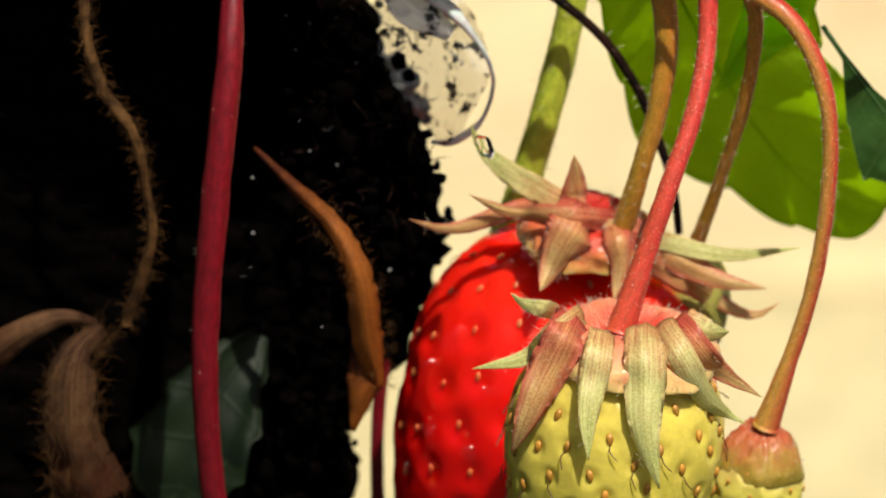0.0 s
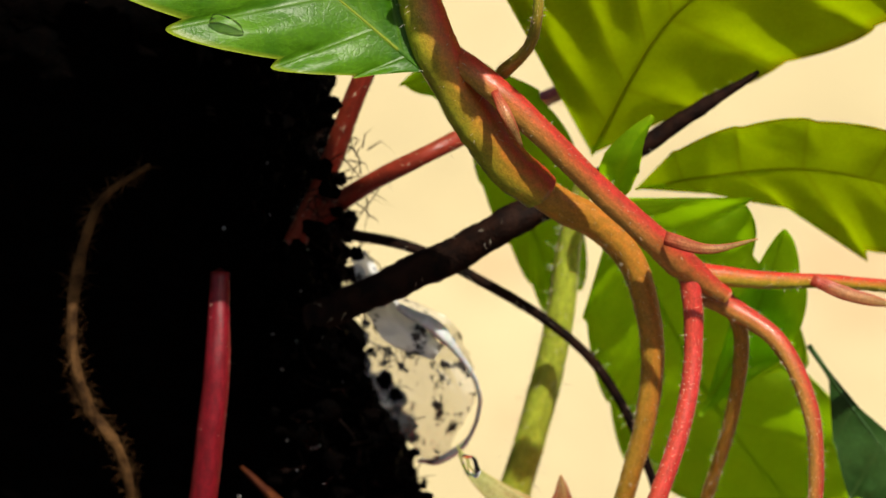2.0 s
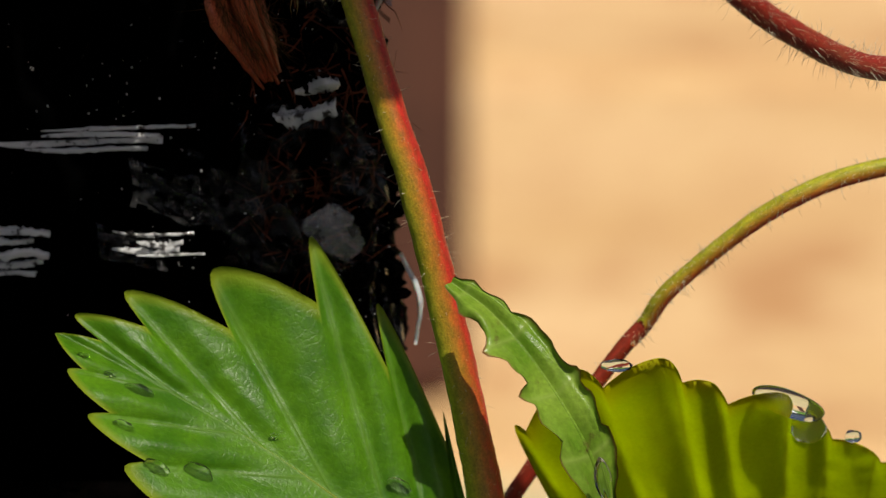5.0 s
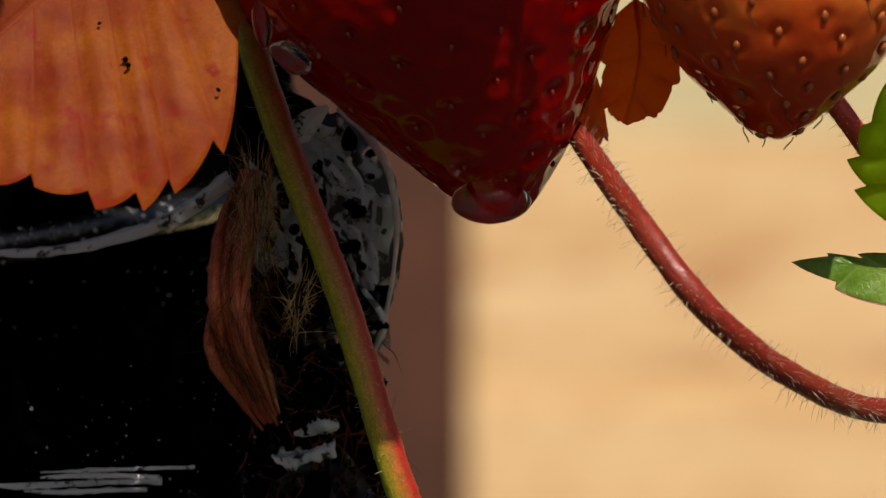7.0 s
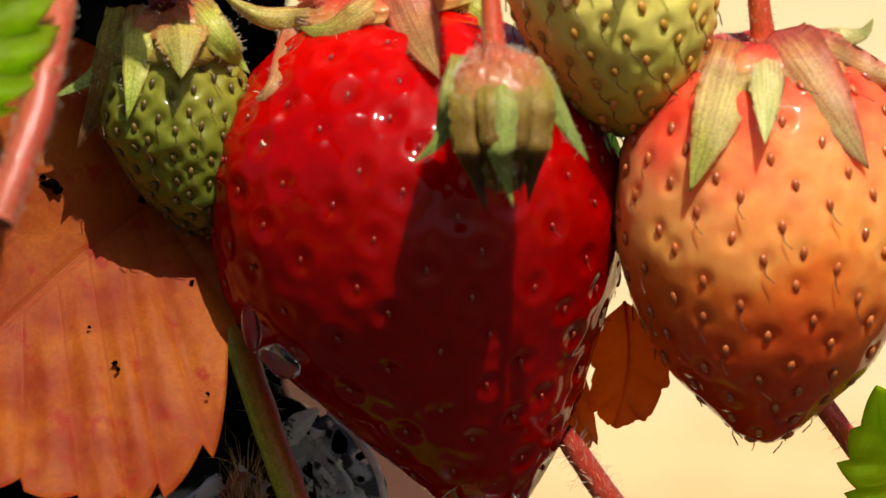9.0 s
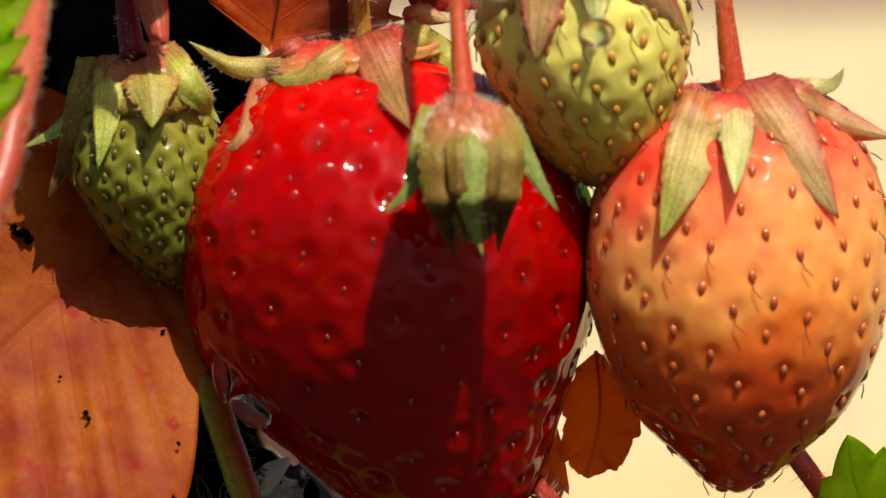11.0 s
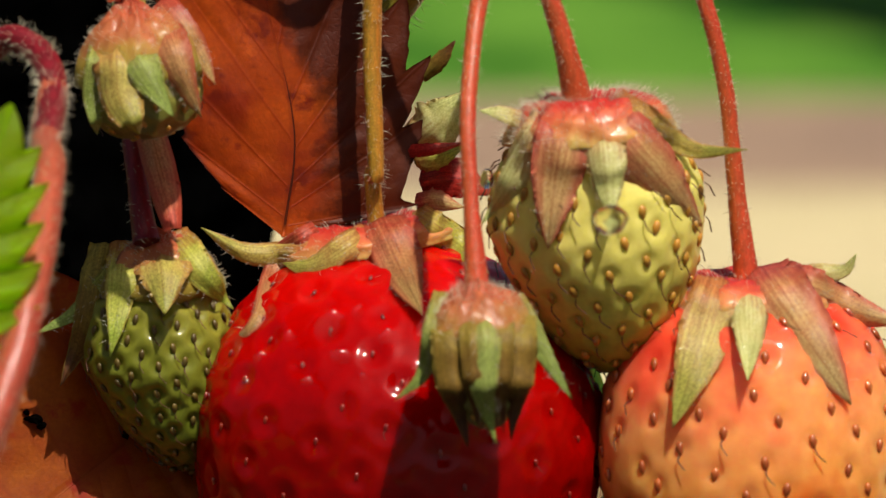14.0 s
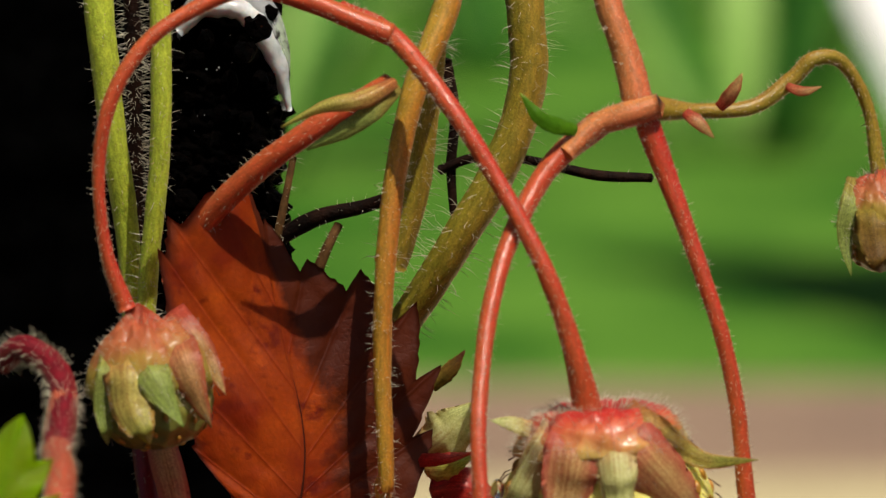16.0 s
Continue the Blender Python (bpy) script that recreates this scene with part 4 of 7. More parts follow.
        across = np.cross(tang, n)
        across /= np.linalg.norm(across)
        nor = np.cross(across, tang)
        if nor @ (s - centre) < 0:
            nor, across = -nor, -across
        base = s - nor * pit * 0.001 * 0.35 + nor * (lump * big * noise.noise(Vector((s - centre) / np.linalg.norm(s - centre) * 2.2) + Vector((seed * 5.1, 0, 0))))
        grid = np.stack([rot @ across, rot @ tang, rot @ nor], -1)
        ach = new("seed", me1 if rng.random() < styled else me0)
        ach.parent = parent
        ach.matrix_parent_inverse = home(parent).inverted()
        ach.matrix_basis = Matrix.Translation(Vector(rot @ base) + top) @ Matrix(grid.tolist()).to_4x4() @ Matrix.Rotation(rng.uniform(-0.3, 0.3), 4, "Z")
    return ob


FRONTS = collections.defaultdict(list)


def facing(parent, crown, tip, reach):
    """Keeps, for a berry, how near its skin comes at a point of the plan; reach gives the radius along the axis in plan units."""
    a0, b0, d0 = crown
    ua, ub = tip[0] - a0, tip[1] - b0
    long = math.hypot(ua, ub)
    ua, ub = ua / long, ub / long

    def near(a, b):
        h = (a - a0) * ua + (b - b0) * ub
        off = abs((a - a0) * ub - (b - b0) * ua)
        r = reach(h, long)
        if r <= 0:
            return None
        axis = d0 + (tip[2] - d0) * min(1.0, max(0.0, h / long))
        return axis - 0.05 * math.sqrt(max(r * r - off * off, (0.12 * r) ** 2))

    FRONTS[parent.name].append(near)


def crown_cap(parent, plan, axis_to, width, height, mat, seed=0, dent=0.3, hairs=60, hair_len=22, bell=0.9):
    """The fleshy top of a calyx: a lumpy dome, sunk round the stalk, with fine hairs."""
    top, end = at(*plan), at(*axis_to)
    z = (end - top).normalized()
    x = Vector((0, -1, 0)).cross(z).normalized()
    y = z.cross(x)
    big, tall = width * U / 2, height * U
    facing(parent, plan, axis_to, lambda h, _: 0 if not -0.5 < h / height < 1.2 else width / 2 * max(0.0, 1 - max(0.0, 0.5 - h / height) ** 2) ** (bell / 2))
    verts, faces, n, rings = [], [], 96, 34
    roots, ways, lens = [], [], []
    rng = random.Random(seed)
    for i in range(rings):
        s = i / (rings - 1)
        r = big * math.sin(s * math.pi / 2) ** bell
        h = -tall * math.cos(s * math.pi / 2) + dent * tall * math.exp(-(s / 0.28) ** 2) + tall * 0.5
        for j in range(n):
            t = 2 * math.pi * j / n
            wob = 1 + 0.10 * noise.noise(Vector((math.cos(t) * 1.6, math.sin(t) * 1.6, s * 2 + seed * 9))) + 0.05 * math.cos(5 * t + seed) * s + 0.05 * noise.noise(Vector((math.cos(t) * 5, math.sin(t) * 5, s * 6 + seed)))
            cs, sn = math.cos(t) * s, math.sin(t) * s
            hh = h + (1 - s ** 2) * tall * (0.12 * noise.noise(Vector((cs * 3, sn * 3, seed * 4.0))) + 0.10 * noise.noise(Vector((cs * 8, sn * 8, seed))) + 0.05 * noise.noise(Vector((cs * 20, sn * 20, seed))))
            p = top + (x * math.cos(t) + y * math.sin(t)) * r * wob + z * hh
            verts.append(p)
            if rng.random() < hairs / (n * rings) * 9.0 and i > 6:
                roots.append(p)
                ways.append((x * math.cos(t) + y * math.sin(t)) * (0.4 + s) - z * (1.2 - s))
                lens.append(hair_len * U * rng.uniform(0.3, 1.1))
    faces = [(i * n + j, i * n + (j + 1) % n, (i + 1) * n + (j + 1) % n, (i + 1) * n + j) for i in range(rings - 1) for j in range(n)]
    k = len(verts)
    verts.append(top + z * tall * 1.2)
    faces += [((rings - 1) * n + j, (rings - 1) * n + (j + 1) % n, k) for j in range(n)]
    faces.append(tuple(range(n))[::-1])
    uvs = [(j / n, i / (rings - 1)) for i in range(rings) for j in range(n)] + [(0, 1)]
    ob = link_mesh("crown", verts, faces, mat, parent, "", uvs)
    if hairs:
        spikes("hairs", roots, ways, lens, 0.45 * U, HAIR, ob, 0.8, rng)
    return ob


def sepals(parent, specs, cup=0.2, thick=1.2):
    """Sepals, each given by plan points, widest width and material; those in front lie on the berry and lift off towards the tip."""
    for k, (plan, width, mat) in enumerate(specs):
        (a0, b0, d0), *rest = plan
        back = (a0 + (a0 - rest[0][0]) * 0.7, b0 + (b0 - rest[0][1]) * 0.7, d0 + 1.0)
        mid, _ = spline([back, *plan], 9)
        lift = 1.0 + 1.6 * ((k * 0.618) % 1.0)
        pts = []
        for i, (a, b, d) in enumerate(mid):
            s = i / 8
            near = [q for q in (f(a, b) for f in FRONTS[parent.name]) if q is not None]
            if near:
                d = min(near) + 2.6 * max(0.0, 1 - s / 0.3) ** 1.5 - 0.25 - lift * s ** 1.5
            elif pts:
                d = pts[-1][2] - 0.1
            else:
                continue
            pts.append((a, b, d))
        if len(pts) < 4:
            pts = [tuple(p) for p in mid]
        ob = blade("sepal", [at(*p) for p in pts], [width * 0.9, width * 0.94, width * 1.0, width * 0.98, width * 0.86, width * 0.64, width * 0.36, width * 0.02], mat, parent, cup * (0.2 + 2.2 * ((k * 0.618) % 1.0)), thick=thick, seed=k, ragged=0.07, across=8, n=24)
        if mat is not SEPAL_BROWN:
            hairs_on(ob, [(a, b, d - 0.25) for a, b, d in pts[1:-1]], [width * 0.8, width * 0.9, width * 0.4], 34, 15, k + 3, None, 1.5, 0.32)


def beads(parent, spots, label, seed=0):
    """Flat glossy beads on the skin of a berry, added to stand for its wet highlights."""
    rng = random.Random(seed)
    for a, b, size in spots:
        near = [q for q in (f(a, b) for f in FRONTS[parent.name][:1]) if q is not None]
        if near:
            drop((a, b, min(near) - 0.1), size, label, (rng.uniform(0.6, 1.3), 0.3, rng.uniform(0.5, 1.0)), rng.uniform(-0.8, 0.8), mat=WET, group="water beads")


def rest_on(ob, a, b, guess=-8.0):
    """The depth in mm at which a point of the plan meets the front of a mesh."""
    co = np.empty(len(ob.data.vertices) * 3)
    ob.data.vertices.foreach_get("co", co)
    co = co.reshape(-1, 3)
    for _ in range(3):
        p = at(a, b, guess)
        close = np.argsort((co[:, 0] - p.x) ** 2 + (co[:, 2] - p.z) ** 2)[:12]
        guess = float(co[close, 1].min()) * 1000
    return guess
# ---- ground and distance ----
def storey(da, db):
    """Shifts points given for one stretch of the tower into the plan."""
    return lambda *pts: [(p[0] + da, p[1] + db, *p[2:]) for p in pts]


S0, S15, S25 = storey(0, 0), storey(21, -416), storey(19, -678)
S35, S43, S52, S73 = storey(-28, -960), storey(-71, -1262), storey(-117, -1622), storey(-112, -2247)
S80, S95, S125, S135 = storey(-135, -2465), storey(-50, -2736), storey(-74, -2868), storey(-77, -3036)
S145, S16 = storey(-75, -3243), storey(-85, -3659)
S10, S22, S40, S75 = storey(13, -252), storey(23, -607), storey(-58, -1141), storey(-120, -2311)
S85, S140, S155 = storey(-127, -2551), storey(-67, -3110), storey(-82, -3513)

GRASS = material("lawn_grass", (0.015, 0.09, 0.004), (0.12, 0.27, 0.03), 1.8, 0.8, 0.3, 30, detail=3, spec=0.1)
STONE = material("pale_paving_stone", (0.42, 0.355, 0.18), (0.54, 0.475, 0.26), 3.5, 0.8, 0.3, 40, spots=(0.48, 0.35, 0.18), spot_scale=7.0, spot_at=0.6, tint=(0.60, 0.49, 0.29))
STONE_WARM = material("warm_paving_stone", (0.56, 0.34, 0.145), (0.70, 0.48, 0.25), 3.5, 0.8, 0.3, 40, spots=(0.48, 0.26, 0.11), spot_scale=7.0, spot_at=0.58)
STRAP_PALE = material("pale_strap_leaf", (0.20, 0.40, 0.06), (0.34, 0.54, 0.15), 6, 0.6, 0.2, 60, spec=0.2)
STRAP_DARK = material("dark_strap_leaf", (0.015, 0.09, 0.006), (0.04, 0.17, 0.015), 6, 0.6, 0.2, 60, spec=0.2)
DARK_GROUND = material("dull_unseen_ground", (0.012, 0.009, 0.006), (0.03, 0.02, 0.014), 9, 0.8, 0.5, 80)
JOINT = material("sandy_joint", (0.30, 0.19, 0.10), (0.36, 0.24, 0.14), 8, 0.9, 0.3, 60)
BARE_EARTH = material("bare_earth", (0.20, 0.13, 0.09), (0.30, 0.20, 0.13), 2.5, 0.9, 0.3, 40)
POST_WOOD = material("brown_post", (0.05, 0.016, 0.010), (0.09, 0.030, 0.018), 12, 0.7, 0.3, 90)
WHITE_PAINT = material("white_paint", (0.74, 0.75, 0.76), (0.82, 0.82, 0.82), 6, 0.5, 0.1, 60)


def flat_sheet(name, x0, x1, y0, y1, z, mat, label, category):
    ob = link_mesh(name, [(x0, y0, z), (x1, y0, z), (x1, y1, z), (x0, y1, z)], [(0, 1, 2, 3)], mat, smooth=False)
    return tagged(ob, label, category, kind="structure")


def slab_mesh(w, l, h):
    bm = bmesh.new()
    bmesh.ops.create_cube(bm, size=1.0)
    for v in bm.verts:
        v.co = Vector((v.co.x * w, v.co.y * l, v.co.z * h))
    bmesh.ops.bevel(bm, geom=list(bm.edges), offset=0.012, segments=1, affect="EDGES")
    me = bpy.data.meshes.new("paving_slab")
    bm.to_mesh(me)
    bm.free()
    me.materials.append(STONE)
    return me


def build_setting():
    flat_sheet("ground", -400, 400, -400, 400, -0.004, GRASS, "mown green lawn reaching to the distance", "lawn")
    flat_sheet("earth_border", -30, 30, 7.5, 8.6, 0.004, BARE_EARTH, "strip of bare brown earth between patio and lawn", "bare earth")
    pave = flat_sheet("pavement", -6, 6, 1.15, 7.5, 0.002, JOINT, "pale sandstone patio of large slabs with sandy joints", "paving")
    me = slab_mesh(1.19, 0.895, 0.03)
    warm = me.copy()
    warm.materials[0] = STONE_WARM
    for j in range(5, 11):
        for i in range(9):
            ob = new("paving_slab", warm if j in (7, 8) else me)
            ob.parent = pave
            ob.location = (-4.8 + 1.2 * i, -2.97 + 0.92 * j, 0.014)
    short = slab_mesh(1.19, 0.78, 0.03)
    for i in range(9):
        ob = new("paving_slab", short)
        ob.parent = pave
        ob.location = (-4.8 + 1.2 * i, 7.1, 0.014)
    # unseen dark ground, added to cut bounce light and lawn reflections in the fruit
    flat_sheet("soil_bed", -14, 14, -26.0, 1.15, 0.002, DARK_GROUND, "unseen dark ground added to cut bounce light and reflections", "soil")
    post = thing("wooden_post", (-0.064, 3.2, 0.0), "short brown wooden post standing on the patio", "post")
    bm = bmesh.new()
    bmesh.ops.create_cube(bm, size=1.0)
    for v in bm.verts:
        v.co = Vector((v.co.x * 0.15, v.co.y * 0.15, (v.co.z + 0.5) * 0.50))
    bmesh.ops.bevel(bm, geom=list(bm.edges), offset=0.012, segments=2, affect="EDGES")
    me = bpy.data.meshes.new("shaft")
    bm.to_mesh(me)
    bm.free()
    me.materials.append(POST_WOOD)
    shaft = new("shaft", me)
    shaft.parent = post
    shaft.location = (0, 0, 0.03)
    panel = thing("white_panel", (1.24, 8.9, 0.0), "white painted board leaning back on the lawn's edge", "board")
    bm = bmesh.new()
    bmesh.ops.create_cube(bm, size=1.0)
    for v in bm.verts:
        v.co = Vector((v.co.x * 0.9 - 0.38 * (v.co.z + 0.5), v.co.y * 0.03 + 0.95 * (v.co.z + 0.5), (v.co.z + 0.5) * 0.85))
    bmesh.ops.bevel(bm, geom=list(bm.edges), offset=0.008, segments=2, affect="EDGES")
    me = bpy.data.meshes.new("board")
    bm.to_mesh(me)
    bm.free()
    me.materials.append(WHITE_PAINT)
    board = new("board", me)
    board.parent = panel
    board.location = (0, 0, 0.005)


def far_clump(x, y, seed, count):
    """A clump of long strap leaves on the lawn."""
    rng = random.Random(seed)
    ob = thing("strap_leaf_plant", (x, y, 0), "clump of long arching green strap leaves on the lawn", "plant", "plants on the lawn")
    for k in range(count):
        t, ln = rng.uniform(0, 2 * math.pi), rng.uniform(0.7, 1.3)
        out = Vector((math.cos(t), math.sin(t) * 0.6, 0))
        base = Vector((x, y, 0)) + out * 0.06
        pts = [base, base + out * ln * 0.28 + Vector((0, 0, ln * 0.42)), base + out * ln * 0.65 + Vector((0, 0, ln * 0.55)), base + out * ln + Vector((0, 0, ln * 0.38))]
        w = rng.uniform(0.05, 0.09) / U
        blade("strap_leaf", pts, [w * 0.8, w, w * 0.7, w * 0.1], rng.choice((STRAP_PALE, STRAP_DARK)), ob, 0.3, (0, -0.3, 1), 4 / 0.05, 4, 12)


build_setting()
for cx, cy, cs, cn in ((-0.35, 11.6, 1, 11), (0.55, 12.2, 2, 12), (0.1, 14.0, 3, 11), (1.3, 13.6, 4, 11), (-1.0, 13.2, 5, 10), (0.75, 15.8, 6, 11), (-0.3, 16.8, 7, 10)):
    far_clump(cx, cy, cs, cn)


# ---- the planting tower ----
def drum(name, a_edge, b_top, b_bottom, radius, depth, parent, label="", seed=0, lip=True, wrinkle=1.0):
    """A wrinkled black sleeve whose flank shows at a_edge; radius and depth in mm."""
    top, low = at(a_edge, b_top, depth), at(a_edge, b_bottom, depth)
    cx, cy, r0 = (top.x + low.x) / 2 - radius * 0.001, depth * 0.001, radius * 0.001
    n, rows = 160, 90
    verts, faces = [], []
    zs = list(np.linspace(low.z, top.z, rows)) + ([top.z + 0.0008, top.z + 0.0008, top.z - 0.0015, low.z * 0.3 + top.z * 0.7] if lip else [])
    for i, z in enumerate(zs):
        for j in range(n):
            t = 2 * math.pi * j / n
            c, s = math.cos(t), math.sin(t)
            w = noise.noise(Vector((c * 1.3, s * 1.3, z * 60 + seed))) * 0.0022 + noise.noise(Vector((c * 5, s * 5, z * 170 + seed))) * 0.0009
            w += 0.0005 * math.sin(z * 900 + 2 * noise.noise(Vector((c * 2, s * 2, seed))))
            r = r0 + w * wrinkle
            if i >= rows:
                r = r0 + (0.0022, -0.0002, -0.0025, -0.003)[i - rows] + w * 0.4
            elif lip and i > rows - 5:
                r += 0.0018
            verts.append((cx + r * c, cy + r * s, z))
    faces = [(i * n + j, i * n + (j + 1) % n, (i + 1) * n + (j + 1) % n, (i + 1) * n + j) for i in range(len(zs) - 1) for j in range(n)]
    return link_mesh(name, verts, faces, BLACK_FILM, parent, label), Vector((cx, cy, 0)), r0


def lumps(name, spots, mat, parent, seed=0, label="", rough=0.45):
    """Crumbs of soil joined into one heap: spots are plan points with a size in plan units."""
    rng = random.Random(seed)
    bm = bmesh.new()
    for (a, b, d), size in spots:
        k0 = len(bm.verts)
        bmesh.ops.create_icosphere(bm, subdivisions=3 if size > 60 else 2, radius=1.0)
        bm.verts.ensure_lookup_table()
        c = at(a, b, d)
        sq = Vector((rng.uniform(0.7, 1.2), rng.uniform(0.7, 1.2), rng.uniform(0.6, 1.1)))
        off = Vector((rng.uniform(-50, 50), rng.uniform(-50, 50), 0))
        for v in bm.verts[k0:]:
            f = 1 + rough * (noise.noise(v.co * 1.5 + off) + 0.6 * noise.noise(v.co * 4 + off))
            v.co = Vector((v.co.x * sq.x, v.co.y * sq.y, v.co.z * sq.z)) * f * size * U / 2 + c
    for f in bm.faces:
        f.smooth = size > 60
    me = bpy.data.meshes.new(name)
    bm.to_mesh(me)
    bm.free()
    me.materials.append(mat)
    ob = new(name, me)
    if parent:
        ob.parent = parent
        ob.matrix_parent_inverse = home(parent).inverted()
    if label:
        ob["label"] = label
    return tagged(ob, kind="stuff")


def scatter(n, seed, edge, depth=(10, 30), size=(14, 60)):
    """Spots between a left limit and a right edge that runs through (b, a_left, a_right) stations."""
    rng = random.Random(seed)
    out = []
    bs = [e[0] for e in edge]
    for _ in range(n):
        b = rng.uniform(min(bs), max(bs))
        lo = float(np.interp(b, bs, [e[1] for e in edge]))
        hi = float(np.interp(b, bs, [e[2] for e in edge]))
        s = rng.uniform(*size) * rng.uniform(0.5, 1)
        out.append(((lo + (hi - lo) * rng.random() ** 0.7 - s * 0.3, b, rng.uniform(*depth)), s))
    return out


tower = thing("planting_tower", at(-300, 1200, 40), "tall black plastic planting tower with soil showing at its slits", "planter")
_, hub, girth = drum("lower_sleeve", 430, -1903, 1300, 58, 88, tower, seed=1, lip=False)
low_z = at(430, 1300, 88).z
foot = []
for z in (0.0, 0.004, low_z + 0.002):
    foot += [(hub.x + (girth + (0.004 if z == 0.0 else 0)) * math.cos(2 * math.pi * j / 96), hub.y + (girth + (0.004 if z == 0.0 else 0)) * math.sin(2 * math.pi * j / 96), z) for j in range(96)]
link_mesh("base_sleeve", foot, [(i * 96 + j, i * 96 + (j + 1) % 96, (i + 1) * 96 + (j + 1) % 96, (i + 1) * 96 + j) for i in range(2) for j in range(96)], BLACK_FILM, tower)
rim_z = at(430, -1903, 88).z
ring = []
for j in range(160):
    for k in range(8):
        t, q = 2 * math.pi * j / 160, 2 * math.pi * k / 8
        r = girth + 0.0016 + 0.0024 * math.cos(q) + 0.0006 * noise.noise(Vector((math.cos(t) * 6, math.sin(t) * 6, k * 0.5)))
        ring.append((hub.x + r * math.cos(t), hub.y + r * math.sin(t), rim_z + 0.0018 * math.sin(q) + 0.0008 * noise.noise(Vector((math.cos(t) * 4, math.sin(t) * 4, 3)))))
link_mesh("rim", ring, [(j * 8 + k, (j + 1) % 160 * 8 + k, (j + 1) % 160 * 8 + (k + 1) % 8, j * 8 + (k + 1) % 8) for j in range(160) for k in range(8)], GLOSS_BLACK, tower, "glossy black rolled rim")
# pale dots added round the rim to stand for its bright glints
rng = random.Random(21)
bm = bmesh.new()
for _ in range(220):
    t, low = rng.uniform(-1.9, -0.35), rng.random()
    r = girth + 0.0042 - 0.003 * low
    bmesh.ops.create_icosphere(bm, subdivisions=1, radius=rng.uniform(0.6, 2.2) * U, matrix=Matrix.Translation((hub.x + r * math.cos(t), hub.y + r * math.sin(t), rim_z + 0.0016 - 0.02 * low ** 4 + rng.uniform(-0.001, 0.001))))
me = bpy.data.meshes.new("spray")
bm.to_mesh(me)
bm.free()
me.materials.append(SPECK)
spray = new("spray", me)
spray.parent = tower
spray.matrix_parent_inverse = home(tower).inverted()
tagged(spray, "fine pale dots standing for glints on the rim", kind="stuff")
drum("upper_sleeve", 425, -4100, -1500, 48, 96, tower, seed=7, lip=False)
soil = lumps("soil", scatter(420, 4, [(-230, 380, 640), (0, 420, 690), (200, 480, 765), (420, 500, 810), (560, 520, 720), (760, 480, 640), (950, 450, 600)]), SOIL, tower, 1, "crumbs of black soil, with the tower's shade in its colour")
lumps("soil", scatter(200, 6, [(-640, 420, 600), (-420, 400, 620), (-230, 380, 640)]), SOIL, tower, 2, "crumbs of black soil, with the tower's shade in its colour")
lumps("soil", scatter(330, 8, [(-1930, 310, 560), (-1700, 300, 590), (-1500, 280, 570), (-1250, 200, 600), (-1000, 300, 620)]), SOIL, tower, 3, "crumbs of black soil, with the tower's shade in its colour")
lumps("soil", scatter(140, 9, [(-3640, 230, 420), (-3450, 220, 430), (-3200, 200, 440)]), SOIL, tower, 5, "crumbs of black soil, with the tower's shade in its colour")


def bank(name, edge, depth, parent, seed=0, label="", bulge=9.0):
    """A solid bank of soil between a left limit and a ragged right edge, rounding away to the back; stations are (b, a_left, a_right)."""
    bs = [e[0] for e in edge]
    rows, cols = 150, 60
    verts = []
    for i in range(rows):
        b = bs[0] + (bs[-1] - bs[0]) * i / (rows - 1)
        lo = float(np.interp(b, bs, [e[1] for e in edge]))
        hi = float(np.interp(b, bs, [e[2] for e in edge])) + 26 * noise.noise(Vector((b * 0.02, seed, 0))) + 16 * noise.noise(Vector((b * 0.07, seed, 3)))
        for j in range(cols + 1):
            t = j / cols
            bend = math.sin(min(1.0, t / 0.75) * math.pi / 2)
            back = 0.0 if t < 0.75 else (t - 0.75) / 0.25
            a = lo + (hi - lo) * (bend if t < 0.75 else 1 - 0.10 * back)
            d = depth + bulge * t * t + 22 * back ** 1.5
            rough = 1.4 * noise.noise(Vector((a * 0.02, b * 0.02, seed + 5))) + 1.0 * noise.noise(Vector((a * 0.07, b * 0.07, seed + 9))) + 0.5 * noise.noise(Vector((a * 0.2, b * 0.2, seed)))
            verts.append(at(a + 7 * noise.noise(Vector((a * 0.08, b * 0.08, seed + 2))), b, d - rough * 1.2))
    w = cols + 1
    faces = [(i * w + j, i * w + j + 1, (i + 1) * w + j + 1, (i + 1) * w + j) for i in range(rows - 1) for j in range(cols)]
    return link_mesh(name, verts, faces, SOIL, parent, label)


# left limits reach past the soil so its black covers the shaded sleeve
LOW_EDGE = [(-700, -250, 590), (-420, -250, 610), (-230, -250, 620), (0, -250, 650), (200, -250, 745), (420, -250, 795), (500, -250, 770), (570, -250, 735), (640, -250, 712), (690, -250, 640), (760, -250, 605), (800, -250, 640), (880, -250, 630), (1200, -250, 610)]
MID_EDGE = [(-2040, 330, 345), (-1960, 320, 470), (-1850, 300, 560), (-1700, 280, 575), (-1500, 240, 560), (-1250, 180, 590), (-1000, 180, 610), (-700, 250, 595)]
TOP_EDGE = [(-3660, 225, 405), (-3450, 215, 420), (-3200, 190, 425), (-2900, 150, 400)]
bank("soil_bank", LOW_EDGE, 22, tower, 1, "black soil, with the tower's shade in its colour")
bank("soil_bank", MID_EDGE, 20, tower, 2, "black soil, with the tower's shade in its colour")
bank("soil_bank", TOP_EDGE, 18, tower, 3, "black soil, with the tower's shade in its colour")


def film(plan, widths, mat, label, face=(0.4, -1.0, 0.2), cup=0.35, n=26, thick=3.0, ragged=0.06):
    return blade("plastic_film", [at(*p) for p in plan], widths, mat, tower, cup, face, thick, 14, n, label, ragged, 3)


